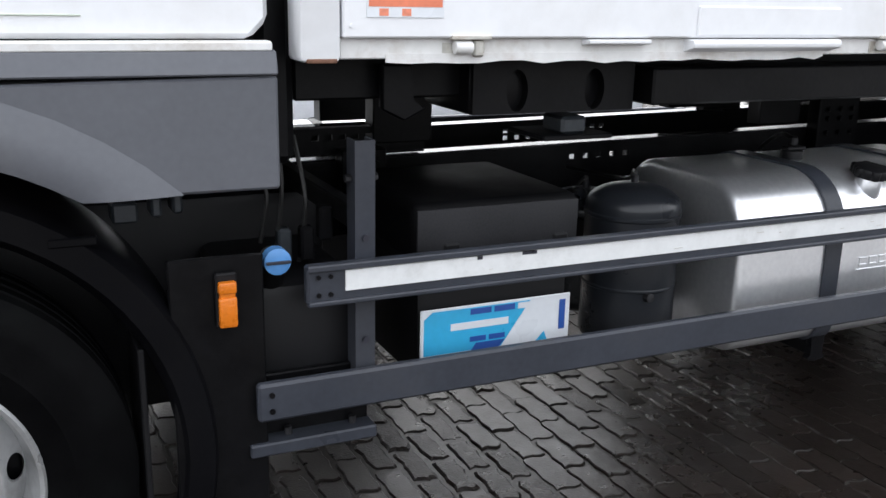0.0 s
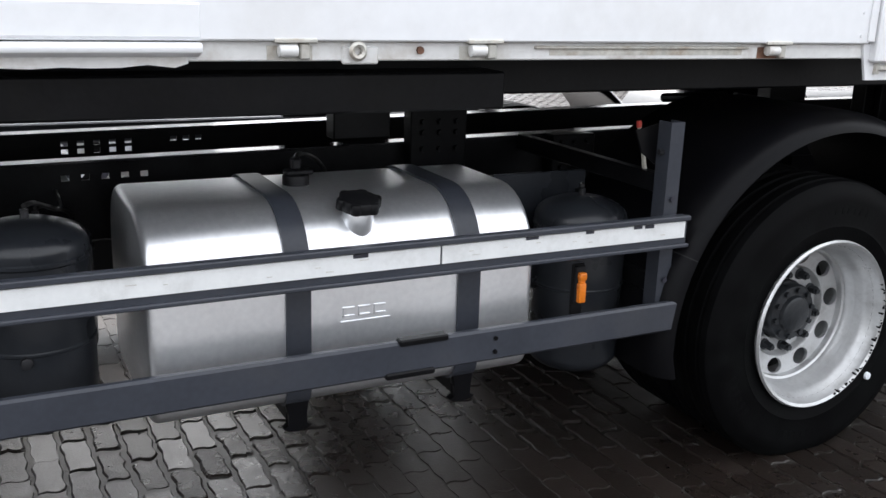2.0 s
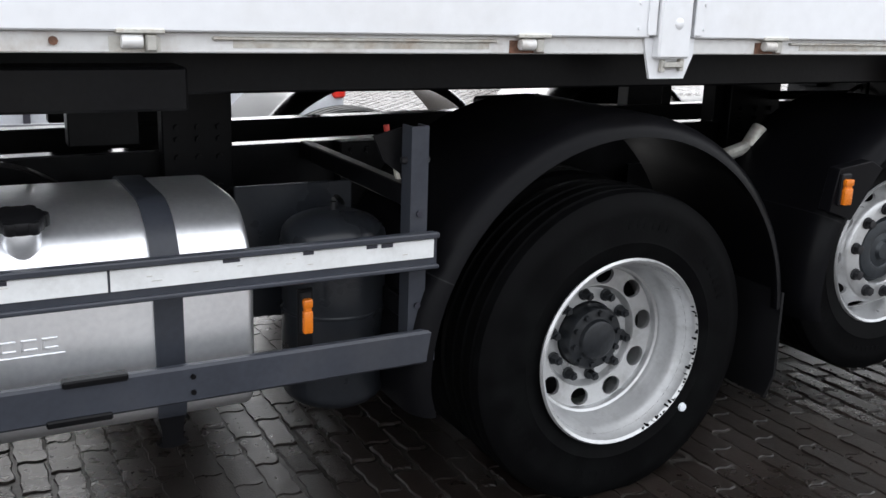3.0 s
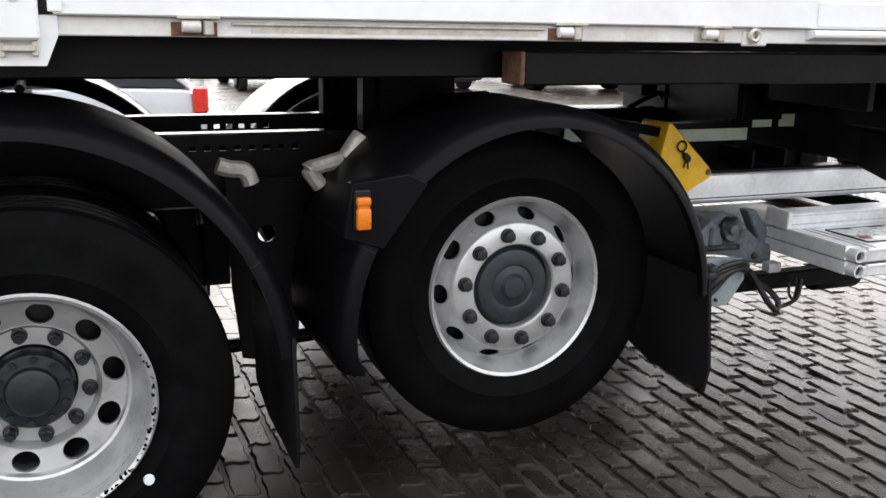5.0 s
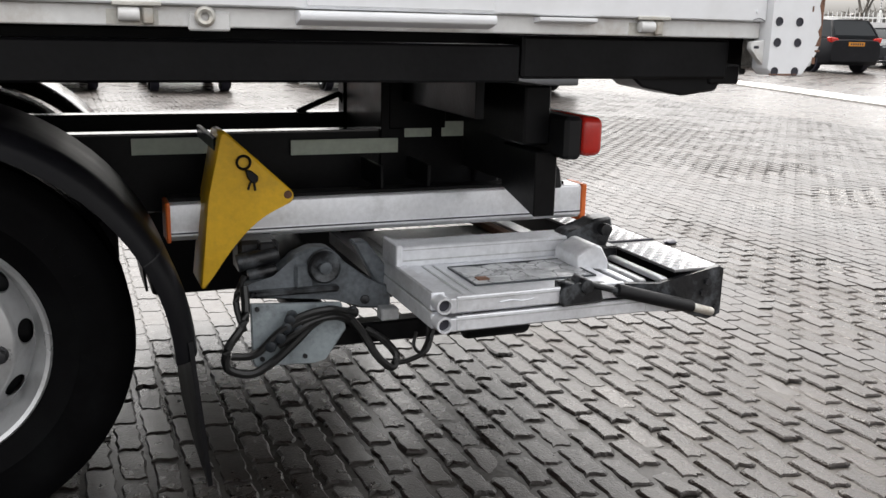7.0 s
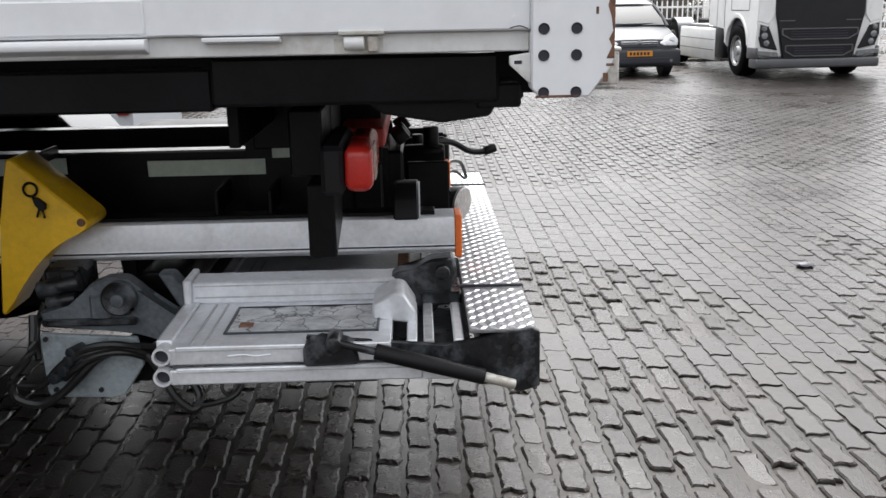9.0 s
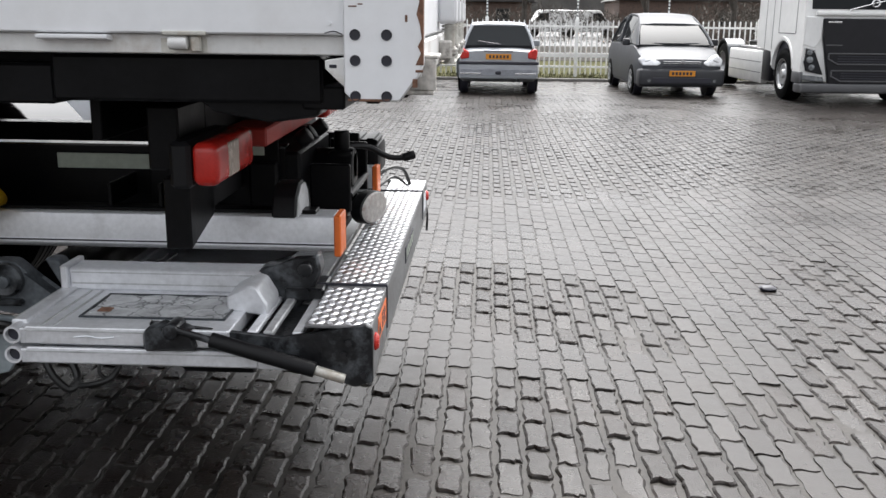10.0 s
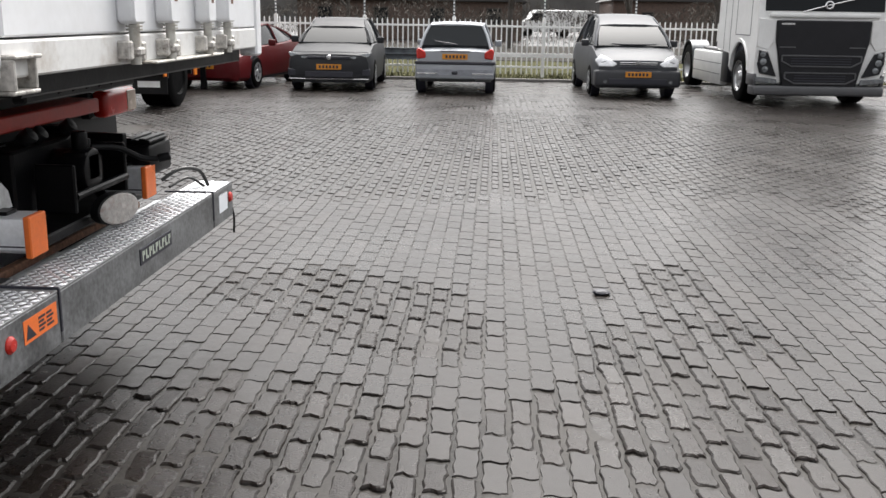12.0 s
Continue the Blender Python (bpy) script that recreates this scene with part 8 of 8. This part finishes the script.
def bare_tree(seed, height):
    """A leafless tree: tapered trunk, forked limbs and fine twigs."""
    r = random.Random(seed)
    trunk, twigs = bmesh.new(), bmesh.new()
    def limb(p, d, L, rad, depth):
        q = p + d * L
        tgt = trunk if depth < 3 else twigs
        u = d.cross(Vector((0.3, 0.9, 0.1))).normalized(); v = d.cross(u)
        n = 7 if depth < 2 else 4 if depth < 3 else 3
        A = [tgt.verts.new(p + rad * (math.cos(6.283 * k / n) * u + math.sin(6.283 * k / n) * v)) for k in range(n)]
        B = [tgt.verts.new(q + rad * 0.62 * (math.cos(6.283 * k / n) * u + math.sin(6.283 * k / n) * v)) for k in range(n)]
        for k in range(n):
            tgt.faces.new((A[k], A[(k + 1) % n], B[(k + 1) % n], B[k]))
        if depth >= 5:
            return
        for k in range(2 + (r.random() < 0.65) + (depth > 2)):
            nd = (d + Vector((r.uniform(-1, 1), r.uniform(-1, 1), r.uniform(-0.15, 0.7))) * 0.75).normalized()
            limb(p + d * L * r.uniform(0.65, 1.0), nd, L * r.uniform(0.55, 0.8), rad * 0.58, depth + 1)
    limb(Vector((0, 0, 0)), Vector((0, 0, 1)), height * 0.3, height * 0.02, 0)
    return trunk, twigs


trees = []
for k, (x, y, h) in enumerate(((9.5, 40, 8), (14, 43, 9), (20, 41, 8.5), (33, 46, 10))):
    o = thing("tree", (0, 0, 0), "leafless grey tree beyond the fence", "tree", "bare trees beyond the fence")
    a, b = bare_tree(30 + k, h)
    part("trunk", a, M_BARK, o); part("crown", b, M_BARK, o)
    o.location = (x, y, 0)
    trees.append(o)
for k, (x, y, rz) in enumerate(((-12, 44, 40), (-20, 42, 200), (44, 48, 80), (55, 52, 10), (27, 50, 150), (4.5, 47, 70), (-5, 55, 33))):
    copy_thing(trees[k % 4], Matrix.Translation((x, y, 0)) @ Matrix.Rotation(radians(rz), 4, "Z"))


def van(x, y, rz):
    o = thing("van", (0, 0, 0), "white delivery van parked beyond the fence", "van", "vans beyond the fence")
    g = nb(); prism(g, [(0, 0.4), (0, 1.1), (0.9, 1.25), (1.4, 2.0), (1.6, 2.15), (4.9, 2.15), (5.0, 2.0), (5.0, 0.4)], "y", -0.95, 0.95, 0.05); part("body", g, P_TR, o)
    g = nb(); prism(g, [(1.0, 1.28), (1.4, 1.9), (2.1, 1.9), (2.1, 1.28)], "y", -0.965, 0.965); part("window", g, M_GLASS, o)
    for wx in (0.95, 4.0):
        for s in (-1, 1):
            part("wheel", rod(nb(), (wx, s * 0.75, 0.33), (wx, s * 0.98, 0.33), 0.33, 20, bev=0.03), M_TYRE, o)
    o.location = (x, y, 0); o.rotation_euler = (0, 0, radians(rz))
    return o


v0 = van(5.4, 78, 10)
for x, y, rz in ((13.5, 79, 175), (21.5, 66, 5), (29.5, 66, 182), (-30, 60, 0), (40, 64, 178)):
    copy_thing(v0, Matrix.Translation((x, y, 0)) @ Matrix.Rotation(radians(rz), 4, "Z"))
solo("road", box(nb(), -120, 120, 33, 51, -0.1, 0.012, 0), mat("grey_road", (0.05, 0.047, 0.043), 0.9, vary=0.2, scale=1, spec=0.02), "grey asphalt road beyond the verge", "road", kind="structure")
g = nb()
rg_ = random.Random(5)
p_ = [(-400, 0.0)]
for k in range(451):
    x = -400 + 2 * k
    p_.append((x, 5.2 + 1.6 * noise.noise(Vector((x * 0.03, 1, 0))) + 1.1 * noise.noise(Vector((x * 0.13, 2, 0))) + 0.5 * rg_.random()))
p_.append((500, 0.0))
prism(g, p_, "y", 170, 172)
solo("distant_trees", g, mat("hazy_tree_line", (0.11, 0.105, 0.10), 0.95, vary=0.4, scale=0.3), "hazy grey tree line on the horizon", "trees", kind="structure")

# leaf and small litter
g = nb(); bmesh.ops.create_icosphere(g, subdivisions=2, radius=0.05)
for v in g.verts:
    v.co = Vector((v.co.x * 1.1, v.co.y * 0.8, 0.012 + v.co.z * 0.35 + 0.008 * noise.noise(v.co * 30)))
bmesh.ops.translate(g, verts=g.verts[:], vec=(4.38, 3.12, 0))
solo("litter", g, M_INK, "small dark wet lump of litter on the paving", "litter")

# ---------------- paving stones ----------------
SW, SL = 0.1053, 0.2330   # column width along x, stone length along y
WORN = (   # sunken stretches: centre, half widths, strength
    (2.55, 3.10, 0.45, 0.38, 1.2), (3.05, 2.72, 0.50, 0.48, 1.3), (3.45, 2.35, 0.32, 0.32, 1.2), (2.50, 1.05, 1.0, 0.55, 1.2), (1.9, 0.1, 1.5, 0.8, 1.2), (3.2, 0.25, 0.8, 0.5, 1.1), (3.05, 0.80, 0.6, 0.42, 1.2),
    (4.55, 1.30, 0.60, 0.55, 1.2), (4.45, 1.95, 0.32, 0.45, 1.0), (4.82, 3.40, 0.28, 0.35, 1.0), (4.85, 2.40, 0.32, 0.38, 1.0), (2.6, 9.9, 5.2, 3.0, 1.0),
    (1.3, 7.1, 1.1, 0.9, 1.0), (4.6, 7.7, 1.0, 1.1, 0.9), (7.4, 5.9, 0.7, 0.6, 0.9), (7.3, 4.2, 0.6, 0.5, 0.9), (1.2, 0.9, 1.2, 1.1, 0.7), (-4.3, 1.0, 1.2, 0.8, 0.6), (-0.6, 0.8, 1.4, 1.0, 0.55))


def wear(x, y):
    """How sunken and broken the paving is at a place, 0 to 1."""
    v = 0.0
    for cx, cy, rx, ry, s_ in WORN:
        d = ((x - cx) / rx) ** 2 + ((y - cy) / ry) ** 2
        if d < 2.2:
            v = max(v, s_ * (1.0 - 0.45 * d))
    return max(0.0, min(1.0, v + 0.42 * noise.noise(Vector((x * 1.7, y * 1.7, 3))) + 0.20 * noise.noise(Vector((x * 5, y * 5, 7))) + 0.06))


def outline(inset, wave, side, rough, r):
    """A paver with S-curved ends and toothed long sides that key into its neighbours; rough: broken edges."""
    hx, hy = SW / 2 - inset, SL / 2 - inset
    pts = []
    for k in range(7):
        q = k / 6
        pts.append((-hx + 2 * hx * q, -hy + wave * math.sin(2 * math.pi * q)))
    edge = [(side * math.sin(4 * math.pi * q), -hy + 2 * hy * q) for q in (0.125, 0.375, 0.5, 0.625, 0.875)]
    pts += [(hx + u, v) for u, v in edge]
    for k in range(7):
        q = 1 - k / 6
        pts.append((-hx + 2 * hx * q, hy + wave * math.sin(2 * math.pi * q)))
    pts += [(-hx + u, v) for u, v in edge[::-1]]
    out = []
    for x, y in pts:
        f = 1 - abs(r.gauss(0, rough)) - (rough * 2.5 if r.random() < 0.12 else 0)
        out.append((x * (1 - (1 - f) * 1.4), y * (1 - (1 - f) * 0.8)))
    return out


def stone_mesh(level, seed):
    """level 0: sound, 1: weathered, 2: broken and rounded, 3: sound with wide open joints."""
    r = random.Random(seed)
    rough = (0.006, 0.022, 0.045, 0.016)[level]
    rings = ((((0.0026, -0.010), (0.0044, 0.0)), ((0.0040, -0.012), (0.0058, -0.0036), (0.0098, 0.0)), ((0.0036, -0.014), (0.0070, -0.0068), (0.0150, -0.0006)), ((0.0125, -0.020), (0.0165, -0.009), (0.0235, 0.0)))[level])
    vs, n = [], 24
    for inset, z in rings:
        state = r.getstate()
        ring = outline(inset, 0.008, 0.0035, rough, r)
        r.setstate(state)
        vs += [(x, y, z) for x, y in ring]
    fs = []
    for a in range(len(rings) - 1):
        fs += [(a * n + k, a * n + (k + 1) % n, (a + 1) * n + (k + 1) % n, (a + 1) * n + k) for k in range(n)]
    last = (len(rings) - 1) * n
    if level:
        vs.append((r.uniform(-0.01, 0.01), r.uniform(-0.03, 0.03), rings[-1][1] + (0.0002, 0.0008, 0.0002)[level - 1]))
        fs += [(last + k, last + (k + 1) % n, len(vs) - 1) for k in range(n)]
    else:
        fs.append(tuple(range(last, last + n)))
    me = bpy.data.meshes.new("paver")
    me.from_pydata(vs, [], fs)
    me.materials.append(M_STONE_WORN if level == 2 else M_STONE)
    return me


STONES = [[stone_mesh(level, 100 * level + k) for k in range(9)] for level in range(4)]
SHAPES = [[([tuple(v.co) for v in m.vertices], [tuple(p.vertices) for p in m.polygons]) for m in row] for row in STONES]
rp = random.Random(77)
rest = {False: ([], []), True: ([], [])}
singles = 0
for ix in range(int(-6.2 / SW), int(12.5 / SW)):
    for iy in range(int(-0.9 / SL), int(17.5 / SL)):
        cx = (ix + 0.5) * SW + 0.022
        cy = (iy + 0.5 + 0.5 * ((ix + 1) % 2)) * SL
        if (cx < -1.0 and 4.5 < cy < 11.0) or (cx < -3.0 and cy > 4.5) or (cx > 9.5 and cy < 4.0):
            continue
        w = wear(cx, cy)
        u = w + rp.uniform(-0.24, 0.24)
        level = 0 if u < 0.36 else 1 if u < 0.62 else 2
        if cy > 5.8:
            level = 3 if u > 0.25 else 0
        dz = rp.uniform(-0.001, 0.001) - 0.004 * w + rp.gauss(0, 0.0022) * w
        tilt = 0.006 + (0.032 if cy < 5.8 else 0.010) * w * w
        tx, ty, tz = rp.gauss(0, tilt) * 0.8, rp.gauss(0, tilt), rp.gauss(0, 0.006 + 0.03 * w)
        sc = 1.0 - 0.045 * rp.random() * w
        sy = sc * (rp.choice((1.0, 1.0, 0.98, 0.96)) if level == 2 else 1.0)
        k = rp.randrange(9)
        if 3.0 < cx < 4.75 and 0.5 < cy < 4.2 and singles < 300:
            singles += 1
            o = new("paver", STONES[level][k])
            o.parent = ground
            o.location = (cx, cy, dz)
            o.rotation_euler = (tx, ty, tz)
            o.scale = (sc, sy, 1)
            continue
        rest_v, rest_f = rest[level == 2]
        base = len(rest_v)
        vs, fs = SHAPES[level][k]
        for x, y, z in vs:
            x, y = x * sc, y * sy
            rest_v.append((cx + x - tz * y, cy + y + tz * x, z + dz - ty * x + tx * y))
        rest_f += [tuple(base + q for q in p) for p in fs]
for worn, lab in ((False, "wet grey-brown wavy-edged concrete pavers laid in rows"), (True, "broken and sunken wet pavers with rounded edges")):
    me = bpy.data.meshes.new("pavers")
    me.from_pydata(rest[worn][0], [], rest[worn][1])
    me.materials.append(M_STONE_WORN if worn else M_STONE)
    tagged(new("pavers", me), lab, "paving stones", kind="stuff")
# sand and standing water in the joints
g = nb(); bmesh.ops.create_grid(g, x_segments=320, y_segments=310, size=0.5)
for v in g.verts:
    x, y = 3.15 + v.co.x * 18.6, 8.3 + v.co.y * 18.2
    v.co = Vector((x, y, -0.0036 - 0.0100 * wear(x, y) + 0.0018 * noise.noise(Vector((x * 3, y * 3, 5)))))
solo("joint_sand", g, M_SAND, "wet pale sand and water in the paving joints", "sand", kind="structure")
